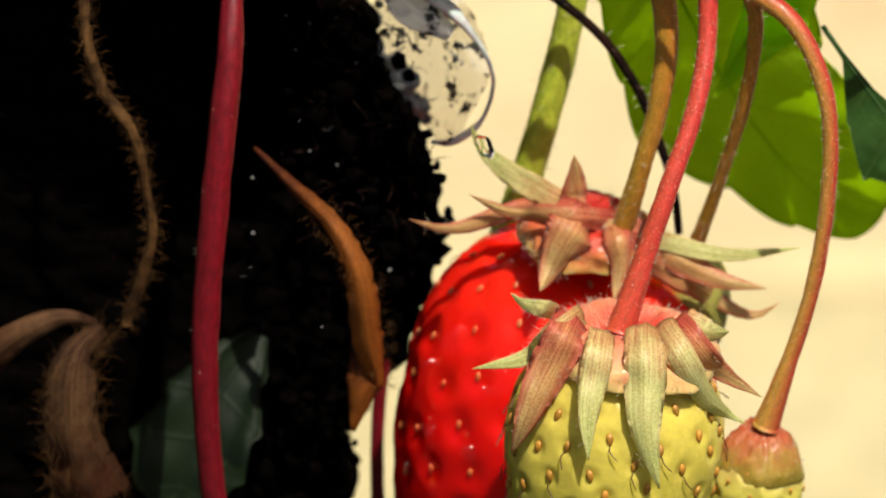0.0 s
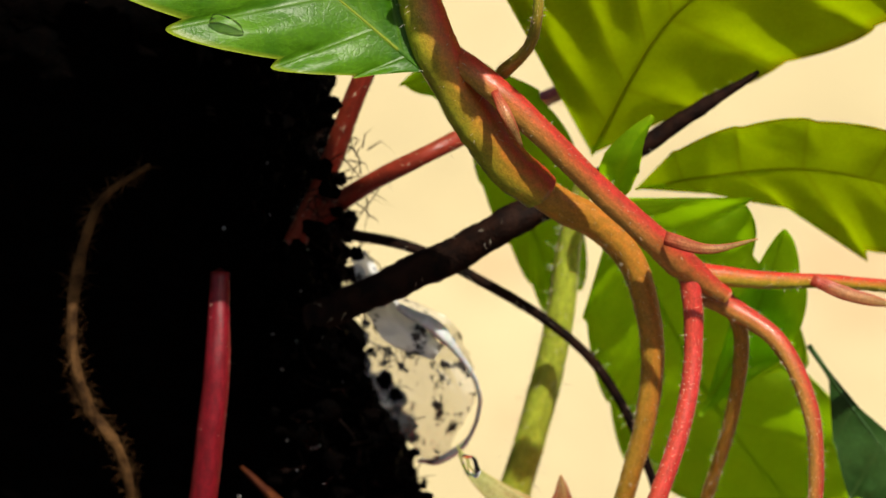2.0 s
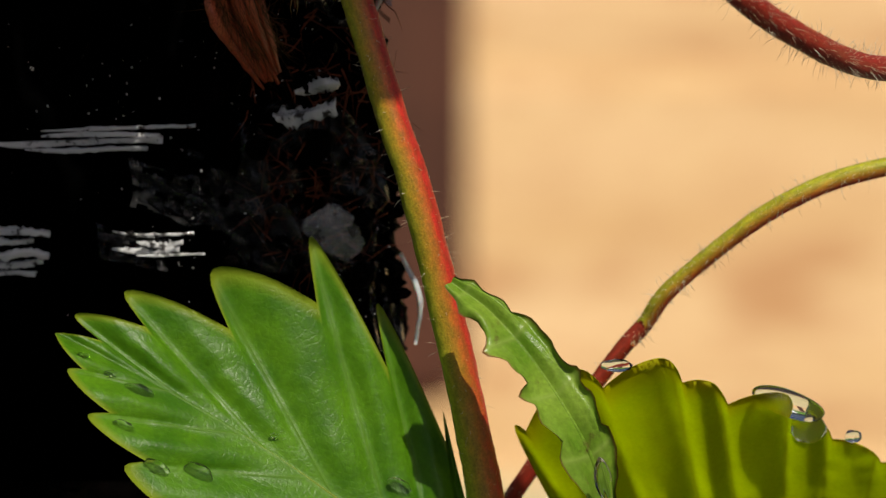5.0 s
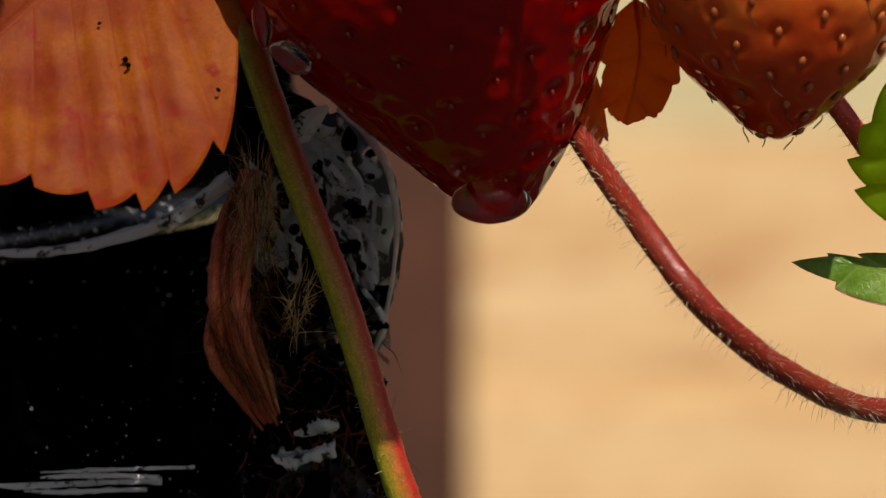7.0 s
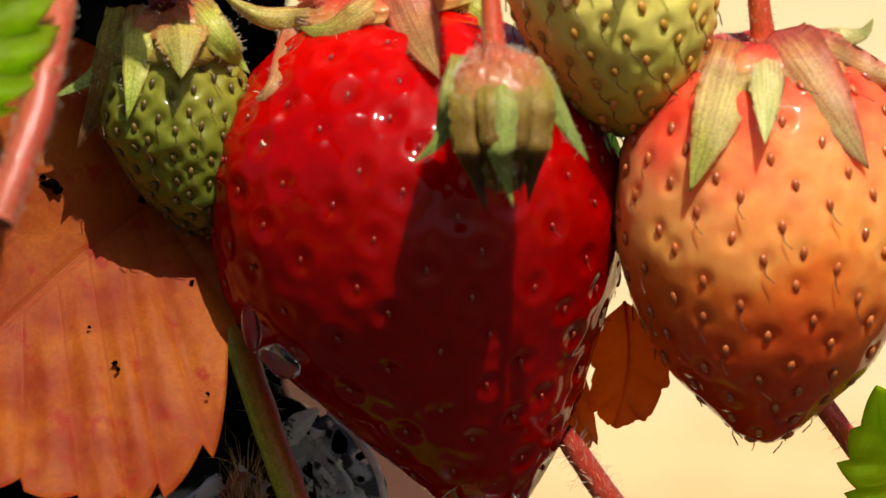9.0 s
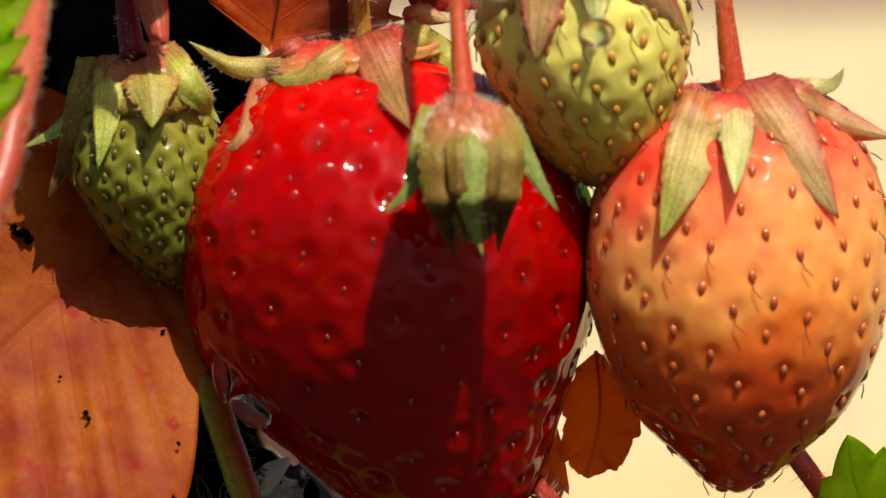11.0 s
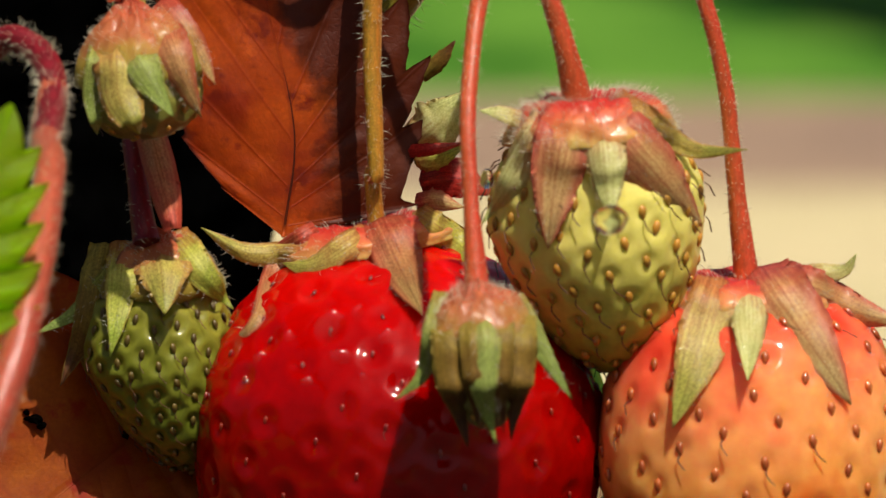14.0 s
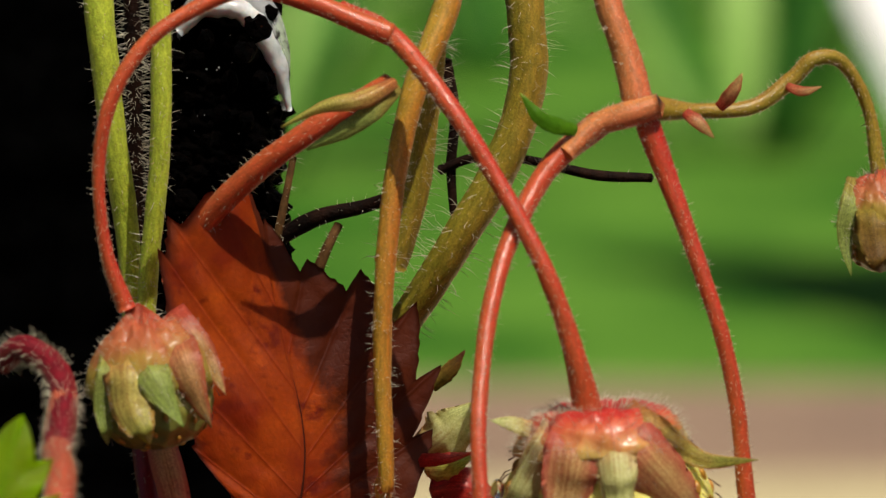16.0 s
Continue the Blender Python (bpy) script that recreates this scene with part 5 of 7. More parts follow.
film(S0((690, -30, 14), (760, 60, 12), (800, 150, 11), (800, 255, 14)), [60, 190, 190, 150, 40], FILM, "clear plastic flap smeared with soil")
film(S25((640, 560, 16), (700, 680, 12), (780, 740, 11)), [30, 60, 70, 30], FILM_CLEAN, "creased clear plastic")
film(S73((600, 290, 18), (645, 400, 15), (655, 520, 14), (635, 680, 16), (630, 750, 18)), [60, 130, 150, 130, 40], FILM_SOILED, "clear plastic flap smeared with soil")
def streaks(a0, a1, b0, b1, count, seed, depth=10.0, slope=0.0):
    """Shreds of hazy plastic stretched side by side across the black sleeve."""
    rng = random.Random(seed)
    for k in range(count):
        y = b0 + (b1 - b0) * (k + rng.uniform(0.2, 0.8)) / count
        s, e = a0 + (a1 - a0) * rng.uniform(0, 0.35), a1 - (a1 - a0) * rng.uniform(0, 0.3)
        w = (b1 - b0) / count * rng.uniform(0.5, 1.1)
        pts = [(s + (e - s) * t, y + slope * (e - s) * t + rng.uniform(-4, 4), depth + rng.uniform(0, 3)) for t in (0, 0.3, 0.65, 1)]
        film(S52(*pts), [w * 0.3, w, w * rng.uniform(0.5, 1.1), w * 0.8], FILM_CLEAN, "shred of clear plastic, its highlight painted white", (0.1, -1.0, rng.uniform(0.2, 1.2)), rng.uniform(0.3, 0.9), ragged=0.6)


# the shreds' milky white stands for highlights on the wrinkled black plastic
streaks(480, 645, 225, 295, 2, 1, 9, -0.2)
streaks(-60, 358, 290, 345, 4, 2, 11, -0.03)
streaks(-80, 118, 475, 560, 5, 3, 11)
streaks(200, 370, 480, 530, 4, 4, 10)
film(S52((540, 470, 9), (600, 480, 8), (640, 520, 9)), [20, 90, 80, 50], FILM, "torn scrap of clear plastic")
film(S16((322, 120, 20), (345, 30, 17), (410, -14, 16), (468, 24, 16), (500, 100, 17), (508, 200, 19)), [14, 40, 60, 54, 36, 12], FILM_HAZE, "arched rim of hazy plastic")

# strip added along the rim in place of its bright highlight streak
film(S75((-40, 606, 19), (120, 594, 18), (250, 562, 17), (340, 522, 16), (415, 468, 16)), [8, 20, 24, 30, 36], FILM_CLEAN, "hazy plastic strip standing for the rim's highlight", (0.1, -0.75, 0.7), 0.8, ragged=0.25)
film(S75((515, 430, 12), (550, 380, 11), (590, 345, 12)), [14, 50, 44, 12], FILM_CLEAN, "crumpled hazy plastic")


def crumple(plan, width, height, seed, mat, label="crumpled scrap of clear plastic"):
    """A creased scrap of thin plastic, larger than a thumbnail in no direction."""
    n = 14
    a0, b0, d0 = plan
    verts, uvs = [], []
    for i in range(n + 1):
        for j in range(n + 1):
            x, y = 2 * j / n - 1, 2 * i / n - 1
            edge = 1 + 0.4 * noise.noise(Vector((x * 1.2, y * 1.2, seed)))
            fold = abs(noise.noise(Vector((x * 1.7, y * 1.7, seed + 3.0)))) * 5.0 + abs(noise.noise(Vector((x * 4.0, y * 4.0, seed + 8.0)))) * 1.6
            verts.append(at(a0 + x * width / 2 * edge, b0 + y * height / 2 * edge + 0.2 * x * height, d0 - fold))
            uvs.append((x, y))
    w = n + 1
    faces = [(i * w + j, i * w + j + 1, (i + 1) * w + j + 1, (i + 1) * w + j) for i in range(n) for j in range(n) if noise.noise(Vector((j * 0.35, i * 0.35, seed + 11.0))) > -0.28]
    link_mesh("plastic_film", verts, faces, mat, tower, label, uvs)


for k, (ca, cb, cw, ch) in enumerate(((300, 345, 130, 90), (400, 360, 110, 120), (490, 330, 120, 150), (560, 240, 160, 90), (620, 440, 90, 130), (545, 420, 120, 110), (640, 300, 90, 120), (240, 440, 120, 60), (690, 560, 60, 160), (470, 440, 110, 80))):
    crumple(S52((ca + 3, cb + 70, 15))[0], cw, ch, 20.0 + k * 3.7, FILM_CLEAR)
for k, (ca, cb, cw, ch) in enumerate(((500, 560, 90, 160), (590, 440, 110, 120), (640, 560, 110, 180), (560, 700, 90, 150), (650, 700, 90, 140))):
    crumple(S75((ca, cb, 15))[0], cw, ch, 70.0 + k * 2.9, FILM_CLEAN if cb < 600 else FILM_CLEAR)


def film_edge(plan, widths):
    tube("film_edge", plan, widths, EDGE_HAZE, tower, "", 5, 0.3, 8)


film_edge(S0((730, -20, 12), (800, 25, 11), (855, 90, 11), (872, 150, 12), (850, 215, 13), (800, 250, 14), (765, 250, 16)), [16, 30, 10, 7, 8, 16, 8])
film_edge(S73((600, 285, 15), (655, 340, 13), (690, 400, 12), (703, 500, 12), (690, 620, 13), (655, 745, 15)), [10, 16, 12, 8, 9, 6])
film_edge(S52((650, -20, 13), (685, 40, 12), (660, 110, 13)), [10, 14, 6])
film_edge(S52((715, 520, 13), (748, 600, 12), (742, 680, 13)), [8, 12, 6])
film_edge(S16((320, 60, 17), (370, 20, 16), (440, 30, 16), (490, 110, 17), (515, 200, 18)), [20, 40, 44, 26, 10])


def specks(count, stations, depth, seed, size=(0.8, 2.4)):
    """Pale specks on the black plastic, some for grit, some in place of glints."""
    rng = random.Random(seed)
    bm = bmesh.new()
    for _ in range(count):
        b_at = rng.uniform(stations[0], stations[1])
        a_at = rng.uniform(stations[2], stations[3])
        s = rng.uniform(*size) * U * rng.choice((0.5, 0.7, 1.0))
        bmesh.ops.create_icosphere(bm, subdivisions=1, radius=s, matrix=Matrix.Translation(at(a_at, b_at, depth + 6 * rng.random())))
    me = bpy.data.meshes.new("specks")
    bm.to_mesh(me)
    bm.free()
    me.materials.append(SPECK)
    ob = new("specks", me)
    ob.parent = tower
    ob.matrix_parent_inverse = home(tower).inverted()
    tagged(ob, "pale specks of grit and painted glints", kind="stuff")


specks(20, (-1700, -1350, -120, 580), 12, 1)
# the next three sets stand for glints on the soil and film
specks(90, (-1480, -980, 100, 590), 9, 6, (0.6, 2.0))
specks(90, (-1900, -1480, 330, 580), 10, 7, (0.6, 2.0))
specks(30, (-1480, -1240, -120, 360), 8, 8, (0.8, 2.6))
specks(30, (-1420, -950, -120, 560), 12, 2)
specks(60, (-300, 600, 420, 700), 14, 3)
specks(30, (-3600, -3250, 230, 400), 12, 4)

def tangle(name, count, box, depth, length, mat, seed, label):
    """Fine rootlets crossing one another over the soil."""
    rng = random.Random(seed)
    roots_at, ways, lens = [], [], []
    for _ in range(count):
        roots_at.append(at(rng.uniform(box[0], box[1]), rng.uniform(box[2], box[3]), depth + rng.uniform(-2, 3)))
        t = rng.uniform(0, 2 * math.pi)
        ways.append((math.cos(t), rng.uniform(-0.4, 0.1), math.sin(t)))
        lens.append(length * U * rng.uniform(0.4, 1.3))
    spikes(name, roots_at, ways, lens, 1.8 * U, mat, tower, 1.2, rng, label)


tangle("root_tangle", 170, (330, 560, -1400, -1080), 15, 110, ROOT_RED, 1, "fine red-brown rootlets")
tangle("root_tangle", 90, (330, 560, -1650, -1400), 15, 80, ROOT_RED, 2, "fine red-brown rootlets")
tangle("root_tangle", 120, (560, 680, -330, -20), 16, 70, TWIG_DARK, 3, "fine dark rootlets")
tangle("root_tangle", 140, (540, 760, 0, 420), 16, 60, TWIG_DARK, 4, "fine dark rootlets")

# ---- fruit of the lower truss ----
def strawberry(plan, label, group="strawberries"):
    return thing("strawberry", at(*plan), label, "strawberry", group)


def stalk(parent, name, plan, widths, mat, hairs=60, length=20, seed=1, label="", **kw):
    ob = tube(name, plan, widths, mat, parent, label, seed, **kw)
    if hairs:
        hairs_on(ob, plan, widths, hairs, length, seed)
        if mat not in (TWIG_DARK, STEM_DEEP, DRY_FIBRE):
            hairs_on(ob, plan, widths, hairs * 3, 9, seed + 500, FUZZ, 2.5, 0.42)
    return ob


ripe = strawberry((1040, 420, 8), "ripe glossy red strawberry hanging behind a green one")
fruit(ripe, (1010, 420, 12), (940, 1330, 16), 610, RED_BRIGHT, SEED_RIPE, 210, 0.35, 0.55, 0.3, 10, 0.1, 0.03, 1, 0.7)
crown_cap(ripe, (1040, 395, 6), (1000, 800, 10), 250, 80, CROWN_RED, 2)
sepals(ripe, [
    (S0((960, 340, 4), (900, 305, 2), (855, 265, 0), (832, 222, -1)), 46, SEPAL_PALE),
    (S0((1010, 385, 3), (900, 375, 0), (830, 345, 0)), 44, SEPAL_ROSE),
    (S0((900, 375, 4), (800, 405, 1), (725, 388, 0)), 34, SEPAL_ROSE),
    (S0((1020, 400, -2), (990, 450, -5), (955, 515, -7)), 100, SEPAL_ROSE),
    (S0((1015, 350, 6), (1018, 310, 6), (1015, 275, 6)), 50, SEPAL_ROSE),
    (S0((1150, 420, 2), (1280, 450, -2), (1415, 438, -2)), 36, SEPAL_PALE),
    (S0((1150, 430, 0), (1260, 490, -3), (1355, 510, -4)), 60, SEPAL_ROSE),
    (S0((1150, 460, 0), (1270, 530, -4), (1330, 556, -5), (1378, 532, -5)), 50, SEPAL_ROSE),
    (S0((1090, 420, -4), (1095, 470, -6), (1085, 530, -7)), 50, SEPAL_ROSE)])
stalk(ripe, "pedicel", S0((1100, 405, 3), (1130, 310, 1), (1165, 180, 0), (1178, 60, 0), (1150, -80, 0), (1085, -160, -1), (1020, -195, -3), (960, -235, -4)), [44, 36, 38, 42, 46, 52, 60, 62], STEM_MIX, 120, 12, 3)

unripe = strawberry((1110, 590, -14), "pale green unripe strawberry with drooping sepals")
fruit(unripe, (1110, 600, -14), (1045, 1060, -16), 395, GREEN_DULL, SEED_OLIVE, 150, 0.4, 0.36, 0.26, 13, 0.55, 0.02, 2, 0.75)
crown_cap(unripe, (1115, 595, -15), (1080, 900, -15), 330, 95, CROWN_SALMON, 3, 0.5, 90)
sepals(unripe, [
    (S0((990, 590, -20), (930, 635, -24), (835, 655, -24)), 44, SEPAL_PALE),
    (S0((1000, 600, -24), (950, 700, -29), (905, 805, -29)), 76, SEPAL_ROSE),
    (S0((1055, 650, -27), (1040, 740, -31), (1040, 818, -31)), 54, SEPAL_PALE),
    (S0((1140, 655, -27), (1140, 770, -31), (1165, 868, -31)), 76, SEPAL_PALE),
    (S0((1200, 630, -24), (1250, 710, -28), (1318, 752, -28)), 54, SEPAL_PALE),
    (S0((1210, 590, -20), (1260, 650, -22), (1345, 705, -22)), 50, SEPAL_ROSE),
    (S0((1200, 560, -16), (1250, 590, -18), (1288, 590, -18)), 46, SEPAL_PALE),
    (S0((960, 550, -16), (925, 540, -18), (903, 522, -18)), 34, SEPAL_PALE)])
stalk(unripe, "pedicel", S0((1095, 590, -15), (1125, 500, -14), (1180, 340, -12), (1230, 190, -9), (1250, 60, -6), (1240, -80, -4), (1195, -130, -3)), [54, 40, 36, 34, 34, 36, 46], STEM_PINK, 120, 12, 5)

bud = strawberry((1350, 740, -6), "small green young strawberry with a tan crown")
fruit(bud, (1342, 785, -6), (1315, 960, -6), 185, BUD_BRIGHT, SEED_OLIVE, 60, 0.3, 0.3, 0.45, 7, 0.3, 0.03, 3, 0.7, around=120, along=70)
crown_cap(bud, (1343, 785, -6), (1330, 900, -6), 170, 100, CROWN_TAN, 4, 0.0, 50, 12, 1.5)
stalk(bud, "pedicel", S0((1352, 755, -7), (1390, 650, -7), (1435, 510, -7), (1463, 340, -7), (1460, 180, -6), (1405, 50, -4), (1320, -15, -2), (1240, -60, -2)), [50, 30, 28, 28, 28, 32, 36, 50], STEM_BRANCH, 120, 12, 7)
spare = strawberry((1230, 430, 10), "hidden young strawberry behind the ripe one")
fruit(spare, (1225, 440, 12), (1215, 640, 14), 150, BUD_FLESH, SEED_OLIVE, 40, 0.3, 0.3, around=90, along=50, seed_size=7)
stalk(spare, "pedicel", S0((1228, 435, 10), (1275, 310, 6), (1318, 170, 2), (1335, 50, 0), (1320, -10, -1), (1280, -40, -1)), [30, 24, 24, 26, 28, 30], STEM_MIX, 90, 12, 9)

# ---- main fruiting stalk ----
main_stalk = thing("fruiting_stalk", at(1200, -150, 0), "thick red and olive fruiting stalk of a strawberry plant", "stalk")
stalk(main_stalk, "stem", S0((285, -2330, 16), (308, -2190, 14), *S73((440, 150, 10), (490, 310, 7), (550, 470, 5), (612, 640, 3), (690, 900, 0)), *S52((735, 395, -1), (790, 610, -2), (850, 880, -3)), *S35((790, 380, -4), (830, 500, -5)), *S25((888, 388, -5), (962, 458, -4))), [50, 54, 54, 54, 54, 54, 56, 58, 60, 62, 66, 80, 88, 74], STEM_MAIN, 120, 24, 11, around=18)
stalk(main_stalk, "branch", S25((785, 200, -3), (858, 258, -7), (950, 340, -8), (1050, 440, -7), (1150, 530, -6), (1230, 600, -4), (1290, 640, -3)), [36, 50, 48, 46, 48, 60, 30], STEM_BRANCH, 60, 12, 15)
stalk(main_stalk, "branch", S25((1230, 600, -3), (1350, 612, -2), (1470, 615, 0), (1640, 628, 4)), [40, 30, 24, 24], STEM_MAIN, 40, 12, 17)
blade("bract", [at(*p) for p in S25((1180, 540, -8), (1260, 560, -10), (1345, 542, -10))], [26, 24, 18, 10, 3], SEPAL_PINK, main_stalk)
blade("bract", [at(*p) for p in S25((880, 280, -9), (905, 330, -11), (930, 380, -10))], [14, 22, 18, 4], SEPAL_PINK, main_stalk)
blade("bract", [at(*p) for p in S25((1440, 612, -2), (1510, 640, -3), (1600, 660, -3))], [20, 26, 22, 4], SEPAL_PINK, main_stalk)
curled = thing("curled_leaf", at(*S43((1000, 800, -10))[0]), "small curled green leaf with brown withered edge", "leaf")
leaflet("blade", S43((1050, 700, -12), (1005, 530, -14), (920, 380, -12), (830, 270, -10), (755, 212, -8)), [0, 60, 75, 70, 60, 20], [0, 30, 55, 50, 40, 16], 5, LEAF_BROWNED, curled, 0.3, 0.4, 0.03, 0.5, ragged=0.3, seed=3, face=(0.3, -1.0, 0.5))
stalk(curled, "leaf_stalk", S43((985, 832, -6), (1030, 790, -10), (1046, 740, -12), (1050, 690, -12)), [26, 22, 20, 18], STEM_OLIVE, 16, 10, 19)

# ---- leaves of the lower truss ----
def leaf(plan, label):
    return thing("strawberry_leaf", at(*plan), label, "leaf", "strawberry leaves")


l1 = leaf(S43((850, 860, 0))[0], "fresh green toothed strawberry leaf with water drops")
l1_blade = vein_leaf("blade", S40((846, 722), (640, 548), (455, 412), (240, 280), (42, 180)), S40((705, 724), (556, 706), (365, 636), (230, 536), (155, 410), (91, 320), (58, 240)), S40((726, 295), (603, 103), (484, -15), (302, 62), (150, 100), (65, 146)), LEAF_FRESH, l1, -6.0, (0.004, -0.016), (-0.012, 0.004), 0.45, (0.17, 0.24), 0.13, 0.14, seed=5, rib_width=8, start=0.02, rise=1.5, blunt=4)
l2 = leaf(S35((1100, 680, 4))[0], "yellow-green toothed leaf with the sun shining through")
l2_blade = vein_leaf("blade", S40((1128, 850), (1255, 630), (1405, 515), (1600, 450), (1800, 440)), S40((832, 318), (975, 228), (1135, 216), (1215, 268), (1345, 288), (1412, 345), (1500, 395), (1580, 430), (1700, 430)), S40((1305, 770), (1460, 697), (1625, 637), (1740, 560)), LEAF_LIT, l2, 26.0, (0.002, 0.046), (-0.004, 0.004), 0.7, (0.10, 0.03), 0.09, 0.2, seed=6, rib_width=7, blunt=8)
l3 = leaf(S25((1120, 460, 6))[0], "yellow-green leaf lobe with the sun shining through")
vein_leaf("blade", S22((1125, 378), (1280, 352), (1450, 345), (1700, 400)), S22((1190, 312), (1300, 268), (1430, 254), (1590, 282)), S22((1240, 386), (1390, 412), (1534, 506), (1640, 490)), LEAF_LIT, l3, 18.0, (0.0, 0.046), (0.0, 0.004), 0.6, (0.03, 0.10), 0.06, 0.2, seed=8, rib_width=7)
l4 = leaf(S15((1080, 140, 14))[0], "broad yellow-green leaf behind the fruit stalks")
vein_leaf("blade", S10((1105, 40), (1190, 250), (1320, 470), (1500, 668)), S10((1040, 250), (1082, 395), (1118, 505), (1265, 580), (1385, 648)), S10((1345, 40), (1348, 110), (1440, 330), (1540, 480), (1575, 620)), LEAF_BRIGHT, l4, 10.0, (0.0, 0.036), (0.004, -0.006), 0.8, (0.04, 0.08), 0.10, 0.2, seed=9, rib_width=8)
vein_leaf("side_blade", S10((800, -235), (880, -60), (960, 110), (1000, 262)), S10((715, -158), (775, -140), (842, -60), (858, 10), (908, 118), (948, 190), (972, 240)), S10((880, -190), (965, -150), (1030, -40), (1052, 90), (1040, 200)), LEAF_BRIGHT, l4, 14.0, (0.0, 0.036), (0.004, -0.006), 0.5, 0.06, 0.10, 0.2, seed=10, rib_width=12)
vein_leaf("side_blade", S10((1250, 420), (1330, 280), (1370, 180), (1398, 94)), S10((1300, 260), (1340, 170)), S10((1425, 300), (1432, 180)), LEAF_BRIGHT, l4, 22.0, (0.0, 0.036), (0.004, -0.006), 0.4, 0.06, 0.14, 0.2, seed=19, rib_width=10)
vein_leaf("side_blade", S10((1440, 300), (1510, 400), (1600, 520), (1690, 640)), S10((1475, 360), (1482, 470), (1512, 572), (1600, 578)), S10((1530, 410), (1600, 470)), LEAF_DEEP, l4, 12.0, (0.0, -0.02), (0.02, -0.01), 0.6, 0.06, 0.05, 0.2, seed=11, rib_width=10)
stalk(l4, "leaf_stalk", S0((880, 450, 22), (925, 330, 21), (970, 180, 20), (1010, 20, 19), (1030, -130, 18), (1050, -215, 17), (1066, -262, 16)), [66, 62, 60, 56, 54, 44, 30], STEM_GREEN, 120, 26, 21)
l5 = thing("bract_sprout", at(*S25((1110, 440, 2))[0]), "small upright green bract", "leaf")
blade("blade", [at(*p) for p in S25((1095, 470, 2), (1105, 410, -2), (1130, 360, -3), (1160, 325, -3))], [50, 74, 66, 40, 10], LEAF_BRIGHT, l5, 0.7)

# ---- stalks rising from the soil ----
def wild_stalk(name, plan, widths, mat, label, hairs=60, length=18, seed=1, category="stalk", **kw):
    ob = thing(name, at(*plan[0]), label, category)
    stalk(ob, "stem", plan, widths, mat, hairs, length, seed, **kw)
    return ob


runner = wild_stalk("runner", S25((530, 540, 20), (585, 420, 17), (650, 250, 14), (775, 10, 12)) + S35((1000, 50, 12), (1060, -20, 12)), [42, 40, 36, 32, 30, 30], STEM_RUNNER, "long arching red and olive runner", 60, 26, 23)
stalk(runner, "stem", S35((1030, 14, 12), (1060, -20, 12)) + S52((1200, 575, 11), (1360, 450, 10), (1500, 385, 10), (1660, 350, 10)), [30, 31, 32, 34, 34, 34], STEM_MAIN, 160, 26, 24)
wild_stalk("dead_stick", S25((560, 680, 14), (680, 625, 10), (800, 570, 8), (900, 512, 7), (990, 470, 9)), [60, 62, 64, 60, 56], TWIG_DARK, "thick dark dead stick", 20, 20, 25, "stick", knobbly=0.14)
wild_stalk("dead_stick", S25((1060, 430, 12), (1150, 370, 12), (1240, 310, 12), (1345, 245, 12)), [30, 34, 28, 10], TWIG_DARK, "thin dark dead stick", 10, 20, 26, "stick", knobbly=0.14)
wild_stalk("red_stalk", S25((570, 500, 18), (650, 445, 13), (760, 390, 10), (860, 340, 14), (980, 285, 24), (1080, 240, 30)), [40, 34, 32, 32, 30, 26], STEM_RUNNER, "slender brownish red stalk", 40, 20, 27)
wild_stalk("thin_twig", S25((600, 525, 18), (740, 555, 14), (870, 620, 14), (970, 680, 15), (1050, 750, 15), (1110, 840, 15)) + S0((1165, 250, 15), (1190, 330, 15), (1200, 410, 15)), [22, 20, 20, 20, 18, 18, 18, 16, 14], TWIG_DARK, "thin dark wiry twig", 60, 18, 29, "twig")
wild_stalk("deep_red_stalk", S0((415, -80, 8), (408, 100, 4), (385, 330, 2), (365, 590, 2), (372, 800, 3), (395, 960, 4)), [34, 46, 52, 52, 52, 50, 48, 46, 46], STEM_DEEP, "smooth deep red leaf stalk", 20, 10, 31)
wild_stalk("pink_stalk", S0((690, 560, 26), (672, 700, 26), (668, 830, 26), (675, 960, 26)), [30, 26, 26, 26], STEM_DEEP, "thin pinkish stalk behind the fruit", 10, 10, 33)
withered = thing("withered_stalk", at(480, 290, 10), "withered hairy orange-brown leaf stalk", "dry stalk")
blade("strip", [at(*p) for p in S0((450, 260, 12), (520, 330, 8), (590, 400, 4), (635, 490, 2), (650, 600, 3), (670, 690, 6))], [8, 26, 40, 52, 58, 30], WITHERED, withered, 0.9, n=40, ragged=0.18)
hairs_on(withered, S0((560, 370, 4), (620, 440, 3), (660, 560, 3), (680, 690, 6)), [60, 60, 50, 30], 220, 26, 35, DRY_FIBRE, 0.5, 0.3)
blade("strip", [at(*p) for p in S0((640, 620, 6), (640, 690, 5), (625, 760, 6))], [40, 60, 40, 10], WITHERED, withered, 0.6)
roots = thing("dry_root", at(150, 0, 12), "dry pale fibrous root hanging over the black plastic", "root")
rp = S0((290, -270, 14), (200, -200, 12), (160, -60, 10), (155, 60, 8), (185, 160, 8), (235, 230, 8), (260, 330, 9), (270, 430, 10), (225, 570, 12))
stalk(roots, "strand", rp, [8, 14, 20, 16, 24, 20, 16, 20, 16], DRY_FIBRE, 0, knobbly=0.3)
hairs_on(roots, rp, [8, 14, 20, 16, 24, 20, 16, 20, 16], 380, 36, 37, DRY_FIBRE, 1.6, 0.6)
husk = thing("dry_husk", at(140, 700, 8), "dry beige curled husk of an old leaf", "dry leaf")
